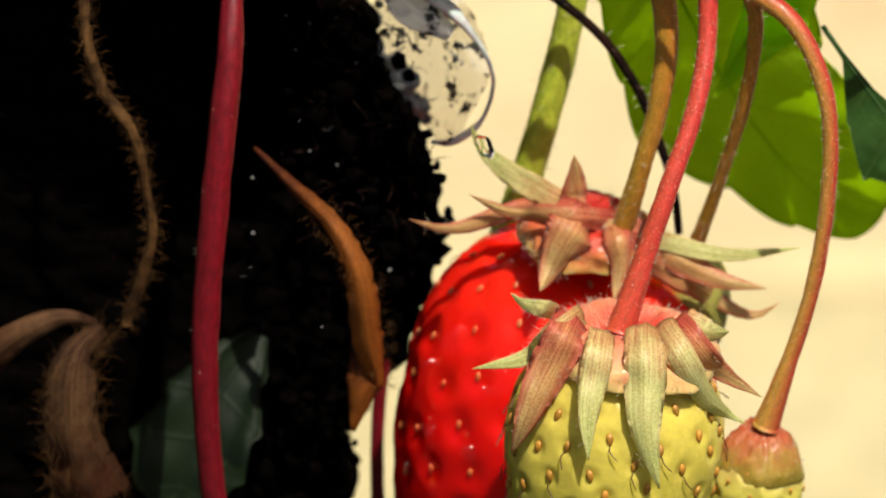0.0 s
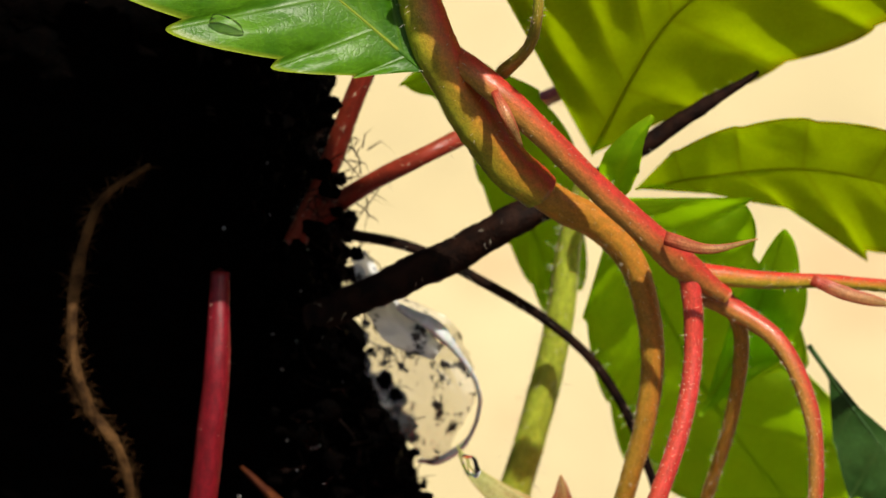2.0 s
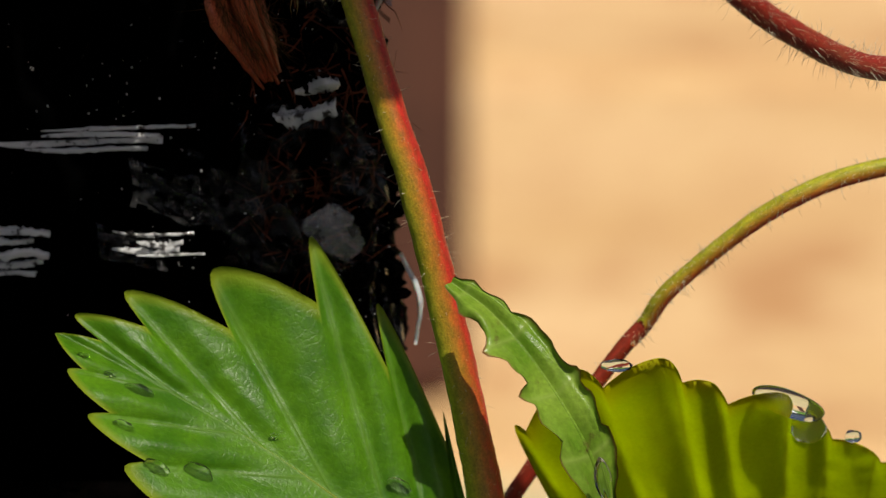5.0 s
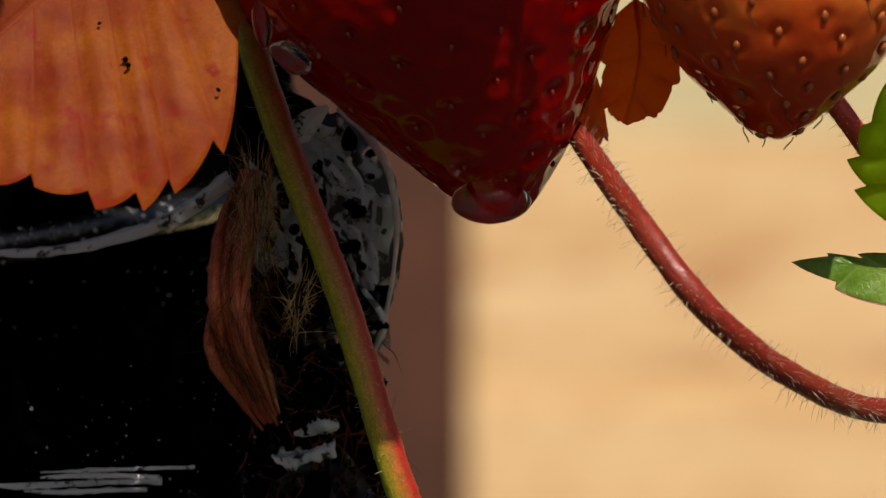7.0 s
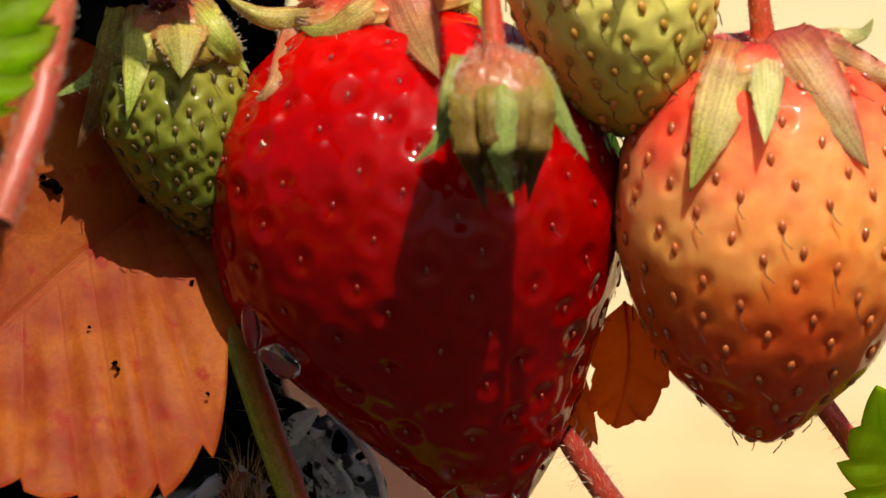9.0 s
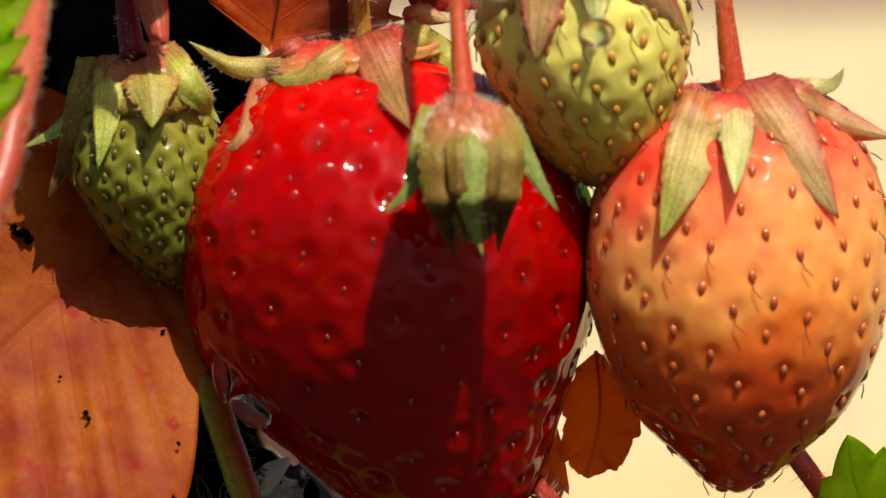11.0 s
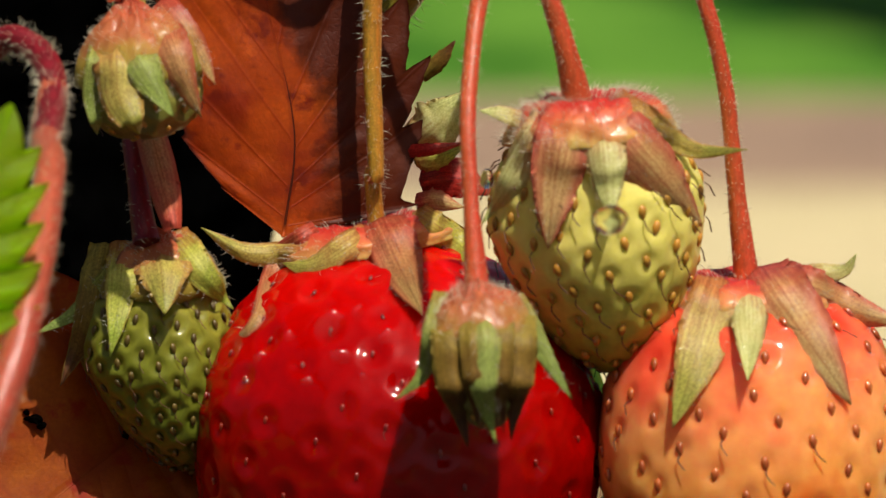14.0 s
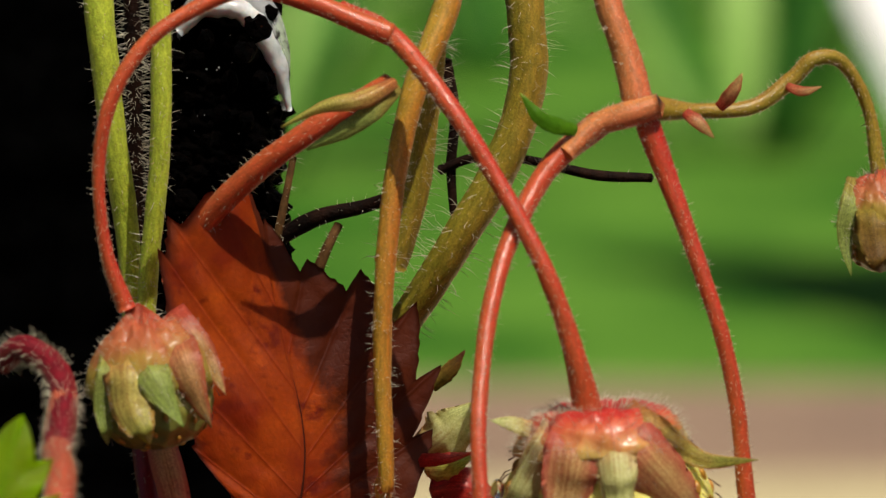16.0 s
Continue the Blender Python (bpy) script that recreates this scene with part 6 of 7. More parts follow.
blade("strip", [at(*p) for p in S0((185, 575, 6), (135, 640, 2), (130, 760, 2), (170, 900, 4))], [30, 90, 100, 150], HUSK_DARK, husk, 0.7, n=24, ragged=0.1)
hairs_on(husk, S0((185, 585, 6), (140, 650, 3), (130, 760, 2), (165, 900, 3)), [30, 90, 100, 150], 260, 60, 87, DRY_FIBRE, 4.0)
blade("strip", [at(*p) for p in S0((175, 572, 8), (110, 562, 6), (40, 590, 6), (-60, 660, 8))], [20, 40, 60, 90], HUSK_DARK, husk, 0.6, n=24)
shade_leaf = leaf((380, 640, 24), "green leaf darkened in colour as if deep in shade")
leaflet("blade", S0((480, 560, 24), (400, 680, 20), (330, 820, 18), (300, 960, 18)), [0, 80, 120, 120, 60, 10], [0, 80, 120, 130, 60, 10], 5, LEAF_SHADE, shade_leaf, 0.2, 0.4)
root_husk = thing("bark_husk", at(*S73((430, 650, 4))[0]), "fibrous red-brown husk clinging to the plastic", "husk")
rng = random.Random(57)
for k in range(13):
    sh, wv = -38 + 76 * k / 12, rng.uniform(-16, 16)
    blade("strip", [at(*p) for p in S75((452 + sh * 0.35, 455, 12), (436 + sh * 0.6 + wv, 560, 8 + rng.uniform(-2, 2)), (412 + sh * 0.7, 690 + wv, 5 + rng.uniform(-2, 2)), (425 + sh * 0.8 - wv, 790, 5 + rng.uniform(-2, 2)), (488 + sh * 0.4, 905 + wv, 8))], [6, 14 + 6 * rng.random(), 22, 16 + 6 * rng.random(), 5], HUSK, root_husk, 0.9, n=30, ragged=0.45, seed=k)
hairs_on(root_husk, S75((545, 650, 4), (535, 700, 4), (528, 750, 5)), [26, 24, 14], 40, 60, 40, STRAW, 4.0, 0.9)
hairs_on(root_husk, S75((465, 430, 8), (460, 520, 6), (470, 620, 6)), [40, 50, 40], 150, 80, 41, STRAW, 5.0, 0.5)
hairs_on(root_husk, S73((450, 420, 8), (440, 560, 6), (420, 680, 4), (480, 800, 4)), [60, 70, 80, 40], 420, 90, 39, DRY_FIBRE, 7.0)

# ---- fruit of the upper truss ----
big_red = strawberry(S125((660, 160, -4))[0], "large ripe deep red strawberry with a glossy wet skin")
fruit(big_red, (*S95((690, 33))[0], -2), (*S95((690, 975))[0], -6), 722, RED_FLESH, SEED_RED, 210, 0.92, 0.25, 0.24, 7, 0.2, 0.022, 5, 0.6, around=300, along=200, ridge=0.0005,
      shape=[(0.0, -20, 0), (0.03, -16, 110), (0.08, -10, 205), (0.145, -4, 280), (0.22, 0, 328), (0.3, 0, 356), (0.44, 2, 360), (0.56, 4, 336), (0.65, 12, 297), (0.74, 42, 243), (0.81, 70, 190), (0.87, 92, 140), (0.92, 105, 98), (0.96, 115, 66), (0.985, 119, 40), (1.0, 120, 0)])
crown_cap(big_red, (*S125((650, 165))[0], -2), (*S125((700, 500))[0], -2), 300, 60, CROWN_RED, 5)
sepals(big_red, [
    (S125((690, 170, -16), (720, 240, -20), (752, 312, -21)), 90, SEPAL_PINK),
    (S125((620, 190, -14), (560, 225, -18), (505, 222, -18)), 50, SEPAL_STRAW),
    (S125((560, 170, -12), (505, 210, -16), (455, 330, -20), (405, 352, -20)), 40, SEPAL_PINK),
    (S125((520, 205, -10), (440, 205, -14), (362, 160, -14)), 44, SEPAL_STRAW),
    (S125((760, 150, -10), (820, 190, -12), (870, 240, -10)), 60, SEPAL_GREEN)])
stalk(big_red, "pedicel", S125((672, 165, -4), (665, 60, -5)) + S16((683, 860, -6), (675, 640, -6), (680, 480, -6), (700, 300, -5), (735, 150, -4), (790, 10, -2), (815, -120, 0)), [30, 26, 30, 32, 36, 38, 42, 46, 50], STEM_MIX, 160, 22, 41)

left_green = strawberry(S125((300, 180, -8))[0], "green unripe strawberry with shade painted into its skin beside an orange leaf")
fruit(left_green, (*S95((262, 80))[0], -4), (*S95((262, 462))[0], -4), 270, GREEN_SHADED, SEED_DARK, 190, 0.4, 0.42, 0.34, 10, 0.5, 0.03, 6, 0.75, around=160, along=100,
      shape=[(0.0, 0, 0), (0.08, 0, 75), (0.2, 0, 118), (0.35, 0, 136), (0.5, 4, 136), (0.64, 22, 120), (0.8, 38, 96), (0.91, 50, 64), (1.0, 54, 0)])
crown_cap(left_green, (*S125((288, 218))[0], -5), (*S125((310, 500))[0], -5), 215, 100, CROWN_TAN, 6, 0.0, 80, 14, 1.5)
sepals(left_green, [
    (S125((195, 250, -12), (140, 310, -15), (65, 350, -15)), 36, SEPAL_DARK),
    (S125((178, 250, -15), (158, 340, -19), (112, 442, -19)), 58, SEPAL_BROWN),
    (S125((222, 240, -18), (212, 320, -21), (200, 388, -22)), 62, SEPAL_GREEN),
    (S125((292, 225, -20), (295, 270, -22), (296, 312, -22)), 100, SEPAL_STRAW),
    (S125((335, 205, -17), (375, 255, -19), (418, 304, -18)), 66, SEPAL_GREEN)])
stalk(left_green, "pedicel", S125((265, 185, -7), (250, 90, -5), (238, 0, -2), (228, -90, 2), (225, -200, 6)), [46, 34, 32, 30, 30], STEM_DEEP, 60, 16, 43)
blade("bract", [at(*p) for p in S125((310, 160, -11), (295, 80, -8), (270, -20, -4), (265, -90, 0))], [30, 52, 56, 50, 20], SEPAL_PINK, left_green, 0.5)

mid_bud = strawberry(S125((845, 250, -28))[0], "young green strawberry bud wrapped in its sepals")
fruit(mid_bud, (*S125((853, 330))[0], -28), (*S125((870, 512))[0], -28), 160, BUD_FLESH, SEED_OLIVE, 60, 0.75, 0.3, 0.45, 8, 0.4, 0.03, 7, 0.6, around=120, along=70)
crown_cap(mid_bud, (*S125((850, 312))[0], -28), (*S125((862, 480))[0], -28), 190, 116, CROWN_TAN, 7, 0.0, 160, 16, 1.25)
sepals(mid_bud, [
    (S125((775, 330, -36), (752, 415, -39), (702, 462, -38)), 42, SEPAL_DARK),
    (S125((862, 348, -42), (860, 445, -46), (882, 540, -47)), 54, SEPAL_DARK),
    (S125((938, 325, -36), (975, 395, -39), (1016, 460, -38)), 36, SEPAL_DARK),
    (S125((800, 345, -38), (806, 430, -40), (832, 545, -37)), 66, SEPAL_BROWN),
    (S125((918, 345, -38), (918, 425, -40), (908, 532, -37)), 66, SEPAL_BROWN),
    (S125((892, 345, -38), (892, 430, -40), (894, 520, -37)), 40, SEPAL_BROWN),
    (S125((836, 345, -38), (838, 430, -40), (852, 515, -37)), 40, SEPAL_BROWN)])
stalk(mid_bud, "pedicel", S125((847, 260, -28), (838, 120, -26), (832, 0, -24)) + S16((845, 700, -22), (865, 540, -18), (905, 410, -14), (970, 295, -10), (1060, 215, -8)), [40, 26, 26, 28, 30, 32, 36, 48], STEM_RED, 160, 16, 45)

top_green = strawberry(S145((1040, 300, -14))[0], "pale green unripe strawberry with a red hairy crown")
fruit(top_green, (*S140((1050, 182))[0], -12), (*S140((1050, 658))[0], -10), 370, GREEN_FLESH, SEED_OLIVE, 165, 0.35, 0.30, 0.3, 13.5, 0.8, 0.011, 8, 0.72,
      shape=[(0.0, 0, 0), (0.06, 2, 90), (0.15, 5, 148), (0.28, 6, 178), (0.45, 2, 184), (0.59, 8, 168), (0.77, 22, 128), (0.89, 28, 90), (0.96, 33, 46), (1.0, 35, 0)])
crown_cap(top_green, (*S145((1050, 325))[0], -14), (*S145((1075, 600))[0], -14), 275, 96, CROWN_RED, 8, 0.6, 200, 26, 1.0)
sepals(top_green, [
    (S145((920, 340, -16), (890, 330, -16), (855, 325, -16)), 30, SEPAL_PALE),
    (S145((950, 380, -24), (905, 460, -28), (858, 528, -28)), 60, SEPAL_PALE),
    (S145((1000, 390, -29), (985, 480, -33), (975, 570, -33)), 96, SEPAL_ROSE),
    (S145((1075, 395, -30), (1080, 460, -33), (1085, 520, -33)), 72, SEPAL_PALE),
    (S145((1120, 380, -28), (1180, 450, -31), (1250, 532, -30)), 100, SEPAL_ROSE),
    (S145((1150, 340, -20), (1230, 395, -22), (1330, 395, -22)), 44, SEPAL_STRAW)])
stalk(top_green, "pedicel", S16((1040, 735, -15), (1010, 610, -16), (960, 470, -16), (880, 320, -14), (790, 180, -12), (690, 60, -8), (600, 15, -6)), [50, 34, 29, 29, 31, 33, 32], STEM_RED, 200, 16, 47)

peach = strawberry(S125((1330, 250, -10))[0], "half-ripe orange and pink strawberry shining wet")
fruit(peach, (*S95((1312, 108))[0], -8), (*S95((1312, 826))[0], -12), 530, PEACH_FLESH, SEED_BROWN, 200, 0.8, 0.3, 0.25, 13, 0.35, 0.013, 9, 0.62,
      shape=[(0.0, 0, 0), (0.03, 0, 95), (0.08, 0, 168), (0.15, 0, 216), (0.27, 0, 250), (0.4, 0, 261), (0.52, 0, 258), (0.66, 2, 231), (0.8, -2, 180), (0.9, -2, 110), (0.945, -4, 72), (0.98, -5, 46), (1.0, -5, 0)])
crown_cap(peach, (*S125((1330, 260))[0], -10), (*S125((1330, 600))[0], -10), 300, 70, CROWN_RED, 9, 0.5, 80)
sepals(peach, [
    (S125((1270, 290, -22), (1235, 400, -30), (1195, 512, -32)), 92, SEPAL_STRAW),
    (S125((1332, 300, -28), (1332, 360, -32), (1328, 428, -33)), 62, SEPAL_PALE),
    (S125((1390, 290, -26), (1450, 375, -32), (1512, 472, -33)), 118, SEPAL_ROSE),
    (S125((1440, 270, -20), (1530, 310, -24), (1610, 330, -24)), 80, SEPAL_ROSE),
    (S125((1450, 240, -12), (1500, 235, -12), (1522, 205, -12)), 34, SEPAL_PALE)])
stalk(peach, "pedicel", S125((1328, 255, -10), (1312, 120, -10), (1300, 0, -10)) + S16((1300, 700, -10), (1270, 570, -10), (1215, 410, -9), (1160, 260, -8), (1135, 190, -8)), [46, 32, 28, 27, 27, 29, 36, 46], STEM_RED, 200, 14, 49)

low_bud = strawberry(S16((250, 560, -12))[0], "hanging young strawberry bud with closed sepals")
fruit(low_bud, (*S16((262, 640))[0], -12), (*S16((285, 790))[0], -12), 200, BUD_FLESH, SEED_OLIVE, 50, 0.2, 0.3, 0.45, 8, 0.4, 0.03, 11, 0.6, around=120, along=70)
crown_cap(low_bud, (*S16((256, 615))[0], -12), (*S16((278, 780))[0], -12), 218, 130, CROWN_TAN, 11, 0.0, 60, 14, 1.4)
sepals(low_bud, [
    (S16((190, 650, -20), (180, 710, -22), (188, 785, -21)), 40, SEPAL_DARK),
    (S16((262, 650, -25), (290, 700, -27), (322, 752, -26)), 66, SEPAL_DARK),
    (S16((318, 570, -19), (362, 630, -21), (397, 696, -20)), 50, SEPAL_PINK),
    (S16((225, 650, -24), (228, 720, -26), (262, 785, -25)), 90, SEPAL_STRAW),
    (S16((318, 630, -22), (345, 700, -24), (372, 755, -23)), 66, SEPAL_PINK)])
stalk(low_bud, "pedicel", S16((222, 545, -12), (185, 440, -12), (172, 300, -12), (195, 170, -12), (255, 75, -11), (330, 20, -10), (430, -20, -9), (540, 0, -8), (640, 40, -8), (690, 60, -8)), [32, 22, 20, 24, 26, 26, 28, 30, 34, 40], STEM_RED, 140, 14, 51)

far_bud = strawberry(S16((1555, 310, -2))[0], "small drooping green strawberry bud")
fruit(far_bud, (*S16((1560, 360))[0], -2), (*S16((1565, 480))[0], -2), 150, BUD_FLESH, SEED_OLIVE, 40, 0.2, 0.3, around=90, along=50, seed=13, seed_size=7)
crown_cap(far_bud, (*S16((1558, 350))[0], -2), (*S16((1563, 470))[0], -2), 150, 100, CROWN_TAN, 12, 0.0, 40, bell=1.2)
sepals(far_bud, [(S16((1510, 340, -6), (1495, 410, -8), (1506, 490, -7)), 36, SEPAL_DARK), (S16((1545, 380, -9), (1550, 430, -10), (1565, 480, -9)), 60, SEPAL_BROWN)])
stalk(far_bud, "pedicel", S16((1150, 190, -8), (1230, 195, -6), (1330, 188, -5), (1400, 140, -4), (1440, 103, -4), (1490, 110, -3), (1535, 190, -2), (1556, 310, -2)), [46, 26, 26, 28, 26, 22, 22, 28], STEM_OLIVE, 120, 12, 53)
truss = thing("fruiting_stalk", at(*S16((1120, 170, -8))[0]), "orange-red fruiting stalk forking at a knot", "stalk")
stalk(truss, "stem", S16((1055, -120, -4), (1075, 0, -6), (1105, 90, -7), (1130, 190, -8)), [46, 46, 46, 54], STEM_ORANGE, 100, 14, 55)
stalk(truss, "knot", S16((1165, 185, -9), (1110, 200, -9), (1050, 222, -9), (1000, 270, -10)), [40, 46, 38, 30], STEM_ORANGE, 60, 12, 57)
for spec, wd, mt in ((((1020, 228, -10), (960, 210, -12), (918, 162, -12)), 30, LEAF_FRESH), (((1270, 190, -7), (1295, 160, -8), (1312, 128, -8)), 26, SEPAL_PINK), (((1210, 195, -8), (1235, 215, -9), (1262, 242, -9)), 24, SEPAL_PINK), (((1390, 150, -5), (1420, 160, -6), (1452, 152, -6)), 18, SEPAL_PINK)):
    blade("bract", [at(*p) for p in S16(*spec)], [wd * 0.7, wd, wd * 0.8, wd * 0.1], mt, truss)

# ---- leaves and stalks of the upper truss ----
orange_leaf = leaf(S80((390, 150, 8))[0], "large orange autumn leaf with toothed edge and dark specks")
orange_blade = vein_leaf("blade", S85((330, 190), (160, 322), (0, 462), (-180, 590), (-330, 660)), S85((300, -20), (140, -82), (-20, -60), (-160, 60), (-260, 260), (-340, 460)), S85((440, 300), (447, 430), (405, 668), (318, 738), (262, 768), (178, 766), (70, 726), (0, 722), (-110, 730), (-220, 720)), LEAF_ORANGE, orange_leaf, 2.0, (0.0, -0.044), (-0.035, 0.0), 0.3, (0.12, 0.07), 0.10, 0.14, seed=12, rib_width=8, rise=1.8)
orange_scrap = leaf(S95((1060, 590, 6))[0], "small crumpled orange leaf between two berries")
vein_leaf("blade", S95((1060, 578), (1068, 660), (1060, 730), (1040, 800)), S95((1022, 610), (1000, 690), (1000, 775)), S95((1100, 600), (1138, 660), (1136, 730), (1092, 790)), LEAF_SCRAP, orange_scrap, 1.0, (0.0, -0.03), (0.02, 0.02), 0.8, 0.1, 0.12, 0.35, seed=13, ragged=6.0, rib_width=7)
vein_leaf("side_blade", S95((985, 690), (975, 770), (985, 842)), S95((955, 740), (940, 838)), S95((1005, 760), (1012, 832)), LEAF_SCRAP, orange_scrap, -1.0, (0.0, -0.03), (0.02, 0.02), 0.5, 0.12, 0.12, 0.3, seed=14, ragged=5.0, rib_width=6)
rust_leaf = leaf(S135((480, 340, 6))[0], "upright rust-brown dying leaf with ragged dark edge")
vein_leaf("blade", S155((515, 822), (535, 640), (490, 420), (432, 180)), S155((405, 735), (335, 645), (302, 500), (274, 292), (292, 236), (372, 192)), S155((640, 800), (756, 765), (768, 612), (778, 500), (735, 388), (635, 330), (540, 312), (464, 240)), LEAF_RUST, rust_leaf, -2.5, (0.004, -0.003), (-0.006, 0.006), 0.12, (0.06, 0.16), 0.04, 0.14, seed=15, ragged=9.0, rib_width=7, rise=2.3)
stalk(rust_leaf, "leaf_stalk", S16((300, 500, 2), (350, 410, -2), (430, 320, -5), (540, 235, -7), (690, 145, -7)), [30, 40, 42, 40, 36], STEM_RED, 80, 18, 59)
blade("bract", [at(*p) for p in S16((700, 140, -10), (640, 170, -12), (570, 185, -12), (495, 222, -11))], [20, 34, 30, 14, 3], SEPAL_STRAW, rust_leaf, 0.7)
blade("bract", [at(*p) for p in S16((705, 150, -9), (660, 190, -11), (610, 225, -11), (540, 262, -10))], [20, 36, 30, 4], SEPAL_DARK, rust_leaf, 0.6)

wild_stalk("olive_stalk", S16((915, -100, 8), (930, 20, 8), (935, 140, 8), (895, 280, 8), (810, 430, 9), (720, 570, 12), (630, 700, 15)), [66, 66, 64, 64, 62, 58, 54], STEM_OLIVE, "thick olive leaf stalk with fine hairs", 200, 40, 61)
wild_stalk("olive_stalk", S16((770, 60, 4), (755, 200, 4), (735, 350, 5), (690, 470, 6)), [44, 44, 44, 60], STEM_OLIVE, "olive leaf stalk with fine hairs", 120, 40, 63)
wild_stalk("olive_stalk", S16((165, -100, 6), (180, 60, 6), (200, 240, 7), (228, 430, 9), (240, 620, 10)), [52, 50, 46, 40, 36], STEM_GREEN, "straight green leaf stalk", 60, 20, 65)
wild_stalk("olive_stalk", S16((280, -100, 2), (285, 100, 2), (282, 280, 3), (262, 500, 5), (255, 640, 6)), [36, 36, 34, 34], STEM_GREEN, "thin green leaf stalk beside the soil", 100, 30, 67)
wild_stalk("hairy_stalk", S16((230, -100, 12), (238, 100, 12), (240, 300, 13), (245, 430, 14)), [30, 30, 30, 26], TWIG_DARK, "dark stalk furred with white hairs", 420, 34, 69)
wild_stalk("thin_twig", S16((780, 305, 14), (840, 283, 13), (930, 285, 12), (1050, 312, 11), (1155, 318, 11)), [18, 16, 16, 20, 16], TWIG_DARK, "thin dark wiry twig", 10, 12, 71, "twig")
wild_stalk("thin_twig", S16((790, 110, 14), (806, 200, 14), (800, 300, 14), (805, 385, 14)), [22, 18, 18, 14], TWIG_DARK, "thin dark wiry twig", 10, 12, 73, "twig")
wild_stalk("thin_twig", S16((470, 440, 14), (560, 390, 12), (640, 370, 11), (700, 350, 10)), [30, 30, 26, 20], TWIG_DARK, "thin dark wiry twig", 20, 16, 75, "twig")
wild_stalk("dry_twig", S16((485, 450, 8), (500, 380, 8), (520, 280, 9)), [16, 14, 12], DRY_FIBRE, "thin dry brown stem", 20, 14, 77, "twig")
wild_stalk("dry_twig", S16((535, 560, 8), (560, 490, 8), (580, 440, 8), (600, 400, 9)), [20, 20, 18, 16], DRY_FIBRE, "thin dry brown stem", 20, 14, 78, "twig")
wild_stalk("hairy_runner", S73((1000, 300, -1), (1060, 390, -10), (1130, 490, -18), (1220, 610, -22), (1320, 705, -20), (1430, 775, -14), (1530, 815, -7), (1660, 820, 0)), [38, 42, 44, 46, 46, 46, 44, 44], STEM_RUNNER, "hairy dark red runner", 320, 34, 79)
wild_stalk("red_stalk", S80((1470, 450, 6), (1520, 520, 5), (1580, 600, 5), (1660, 690, 5)), [40, 38, 38, 38], STEM_PINK, "hairy pinkish red stalk", 60, 22, 81)
right_leaf = leaf(S73((1640, 640, 2))[0], "green toothed leaf with brown tips")
vein_leaf("blade", S75((1760, 720), (1640, 660), (1530, 625), (1408, 620)), S75((1700, 780), (1590, 715), (1485, 668)), S75((1700, 600), (1600, 590), (1525, 606), (1470, 604)), LEAF_BROWNED, right_leaf, 2.0, (0.0, -0.02), (0.0, 0.0), 0.4, 0.2, 0.08, 0.2, seed=16, rib_width=8)
vein_leaf("side_blade", S75((1700, 560), (1640, 470), (1590, 390), (1575, 300)), S75((1600, 590), (1518, 492), (1505, 438), (1530, 378)), S75((1720, 480), (1690, 390), (1640, 320)), LEAF_BRIGHT, right_leaf, 2.0, (0.0, 0.02), (0.0, 0.0), 0.5, 0.2, 0.08, 0.2, seed=17, rib_width=8)
pink_petiole = thing("curled_petiole", at(*S16((100, 680, -20))[0]), "hairy pink curled leaf stalk beside a young leaf", "stalk")
pp = S16((0, 640, -16), (35, 612, -18), (85, 640, -20), (108, 700, -24), (95, 790, -30)) + S125((88, 60, -40), (62, 230, -50), (20, 400, -56), (-40, 560, -60))
# upper part takes a darker stalk colour in place of shade on it
stalk(pink_petiole, "stem", pp[:5], [40, 46, 48, 48, 50], STEM_DEEP, 300, 20, 83)
stalk(pink_petiole, "stem", pp[3:], [48, 50, 52, 54, 56, 56], STEM_DULL, 300, 17, 84)
young = leaf(S125((-20, 200, -18))[0], "young green toothed leaf at the tower's side")
vein_leaf("blade", S125((-160, 420), (-90, 250), (-30, 100), (20, -70)), S125((-200, 200), (-130, 60), (-60, -60)), S125((10, 360), (70, 290), (76, 212), (80, 140), (88, 70), (74, 8)), LEAF_BRIGHT, young, -58.0, (0.0, -0.016), (0.0, 0.01), 0.7, 0.3, 0.10, 0.2, seed=18, rib_width=10)
vein_leaf("side_blade", S155((-120, 830), (-60, 740), (-10, 660), (20, 610)), S155((-100, 700), (-40, 630)), S155((20, 815), (46, 718), (48, 668), (44, 606)), LEAF_FRESH, young, -30.0, (0.0, -0.016), (0.0, 0.01), 0.6, 0.3, 0.10, 0.2, seed=20, rib_width=9)

scraps = thing("withered_flower", at(*S125((800, 80, 2))[0]), "crumpled remains of a pink and white flower", "flower")
for spec, wd, mt in ((((735, 388, 2), (780, 352, 0), (832, 298, 0)), 92, SEPAL_PALE), (((740, 412, 2), (780, 410, 0), (828, 393, 0)), 44, SEPAL_GREEN), (((712, 400, 1), (770, 397, -1), (828, 386, -1)), 24, SEPAL_RED),
                     (((750, 452, 3), (812, 446, 1), (882, 474, 2)), 74, SEPAL_RED), (((742, 490, 2), (780, 486, 0), (828, 500, 0)), 40, SEPAL_ROSE), (((752, 272, 5), (785, 240, 4), (813, 206, 4)), 30, SEPAL_BROWN)):
    blade("petal", [at(*p) for p in S145(*spec)], [wd * 0.7, wd, wd * 0.8, wd * 0.1], mt, scraps, 0.4, ragged=0.2)

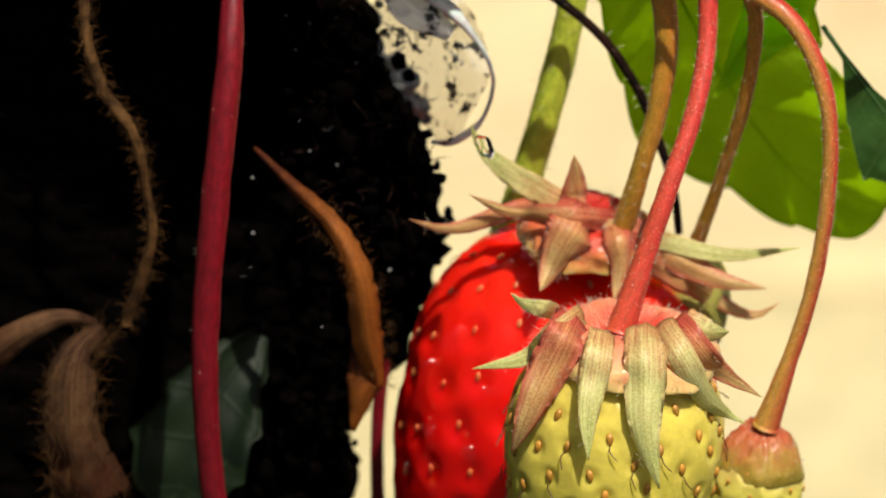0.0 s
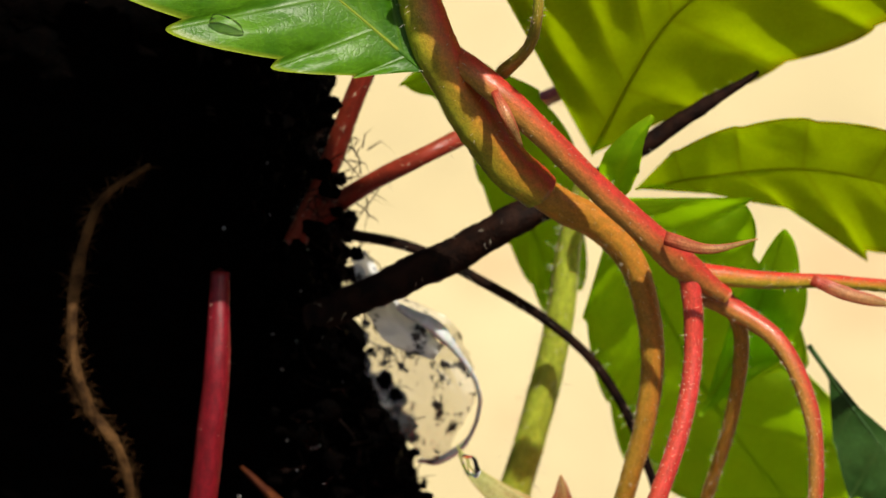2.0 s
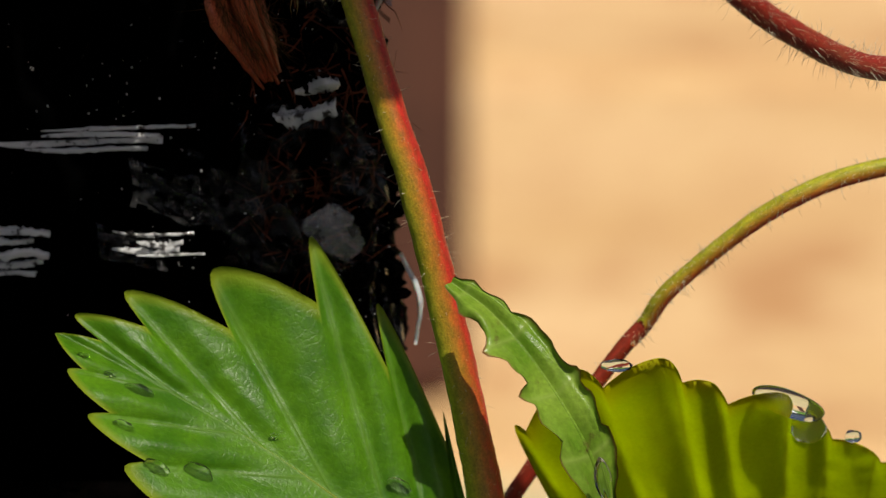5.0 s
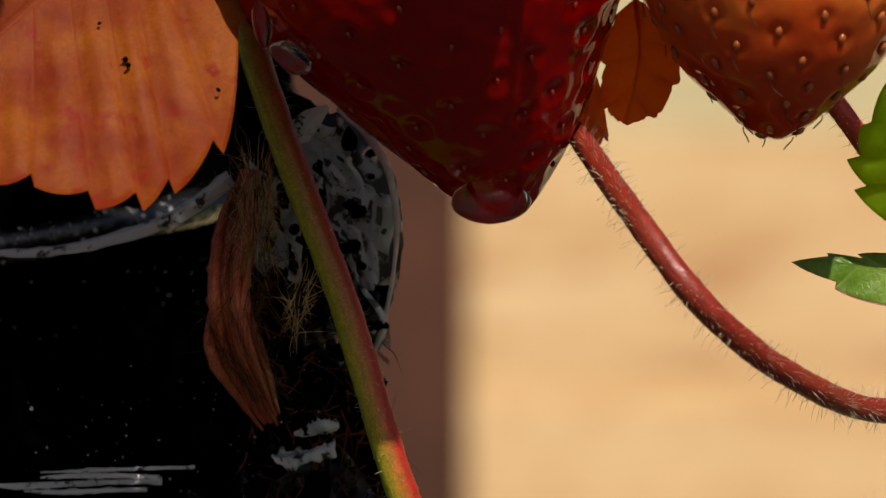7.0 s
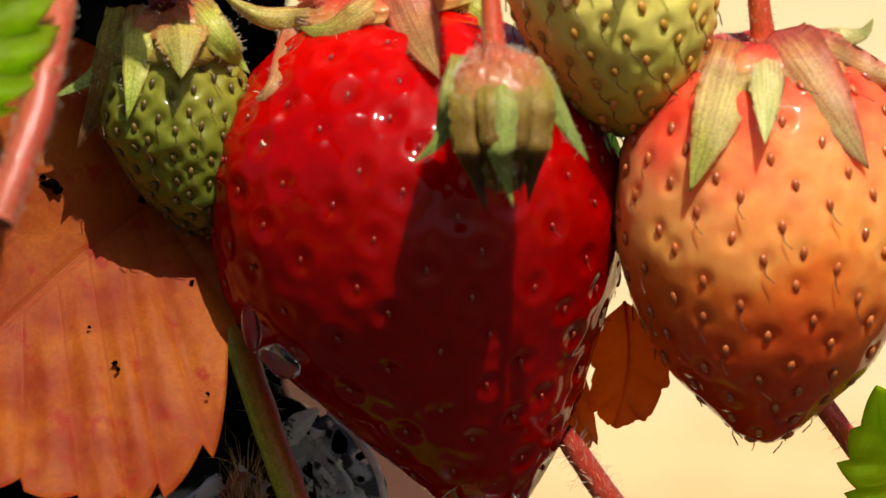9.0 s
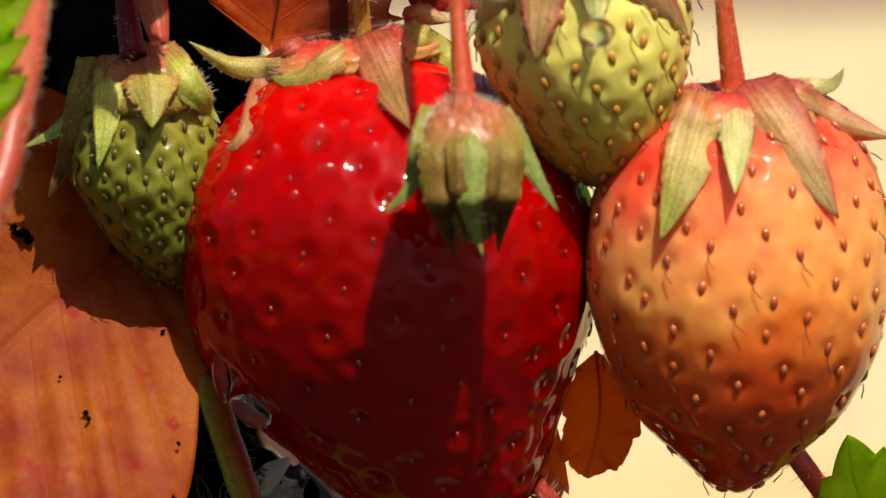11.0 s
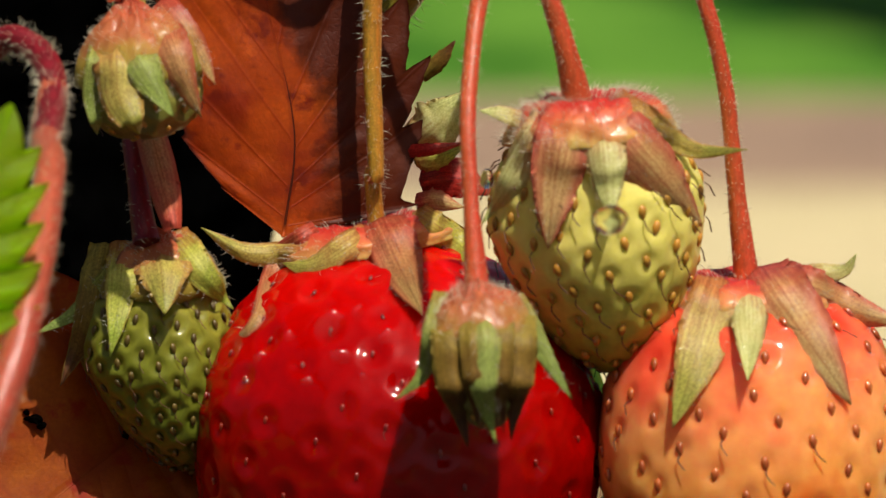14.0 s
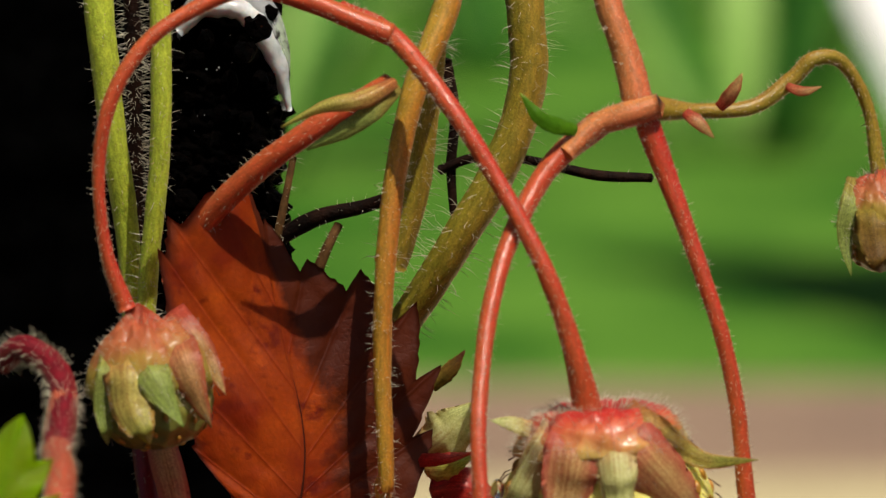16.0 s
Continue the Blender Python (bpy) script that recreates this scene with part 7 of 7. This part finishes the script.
# ---- water ----
drop(S0((858, 262, -3))[0], 40, "clear water drop on a sepal", (0.7, 0.6, 1.2), -0.5)
for da, db, ds, squash, words in ((1375, 345, 84, (0.75, 0.6, 0.72), "round clear water drop hanging from a leaf edge"), (1340, 305, 110, (1.25, 0.5, 0.45), "clear water drop lying along a leaf edge"), (1455, 362, 34, (0.9, 0.6, 0.7), "tiny clear water drop on a leaf edge"), (1035, 238, 44, (1.3, 0.4, 0.5), "clear water drop lying along a leaf edge")):
    da, db = S40((da, db))[0]
    drop((da, db, rest_on(l2_blade, da, db, 0.0) - 0.6), ds, words, squash, 0.35 if ds > 100 else 0.0)
for da, db, ds in S35((162, 104, 44), (135, 165, 34), (192, 236, 40), (266, 244, 44), (332, 360, 60), (455, 448, 50), (622, 268, 36), (600, 330, 26), (60, 40, 22), (110, 70, 18), (300, 300, 16), (400, 180, 14)):
    drop((da, db, rest_on(l1_blade, da, db) - 0.2), ds, "clear water bead on a green leaf", (1.25, 0.35, 0.65), 0.5 if ds > 30 else 0.0)
drop(S43((1022, 560, -18))[0], 60, "long clear water drop on a curled leaf", (0.5, 0.4, 1.3), -0.2)
drop(S75((872, 512, -11))[0], 138, "clear water drop hanging from the tip of a berry", (1.0, 0.6, 0.56))
drop(S95((396, 622, -13))[0], 72, "clear water drop at the flank of a berry", (0.45, 0.5, 1.2), -0.1)
drop(S95((448, 682, -14))[0], 66, "clear water drop at the flank of a berry", (1.2, 0.7, 0.7), 0.6)
drop(S95((1040, 515, -4))[0], 66, "clear water drop between two berries", (0.4, 0.4, 1.1), -0.1)
drop(S145((1085, 515, -36))[0], 54, "round clear water drop on a sepal", (1, 0.3, 0.9))
drop(S145((868, 448, -16))[0], 34, "round clear water drop on a sepal", (0.7, 0.6, 1))

# beads added at the berries' highlights, for glints the skin lacks
beads(ripe, S0((792, 470, 40), (815, 590, 46), (900, 470, 30), (850, 540, 26), (760, 640, 30), (860, 690, 22), (760, 760, 26), (830, 800, 34), (930, 440, 24), (720, 820, 20)), "flat wet bead standing for a highlight on a ripe strawberry", 1)
beads(big_red, S135((592, 500, 46), (640, 478, 30), (612, 555, 40), (442, 610, 36), (552, 600, 26), (470, 560, 24), (690, 520, 36), (650, 590, 22), (520, 520, 22), (1010, 770, 16), (930, 800, 14)), "flat wet bead standing for a highlight on a deep red strawberry", 2)
beads(peach, S135((1252, 520, 30), (1392, 520, 36), (1512, 490, 44), (1370, 575, 26), (1470, 600, 24), (1230, 690, 20), (1545, 560, 30), (1430, 660, 18)), "flat wet bead standing for a highlight on a half-ripe strawberry", 3)

# ---- dark specks on the orange leaf ----
# dark lumps; the first three stand in for a small insect
for ca, cb, cs in S95((42, 368, 26), (30, 356, 12), (55, 380, 14), (205, 396, 18), (155, 685, 12), (160, 696, 9), (292, 542, 9), (320, 740, 8), (110, 622, 7)):
    crumb = lumps("soil_crumb", [((ca, cb, rest_on(orange_blade, ca, cb, -6.0) - 0.2), cs)], SOIL, None, int(cs * 7 + ca), rough=0.8)
    del crumb["kind"]
    tagged(crumb, "dark speck on an orange leaf", "soil crumb", "soil crumbs")
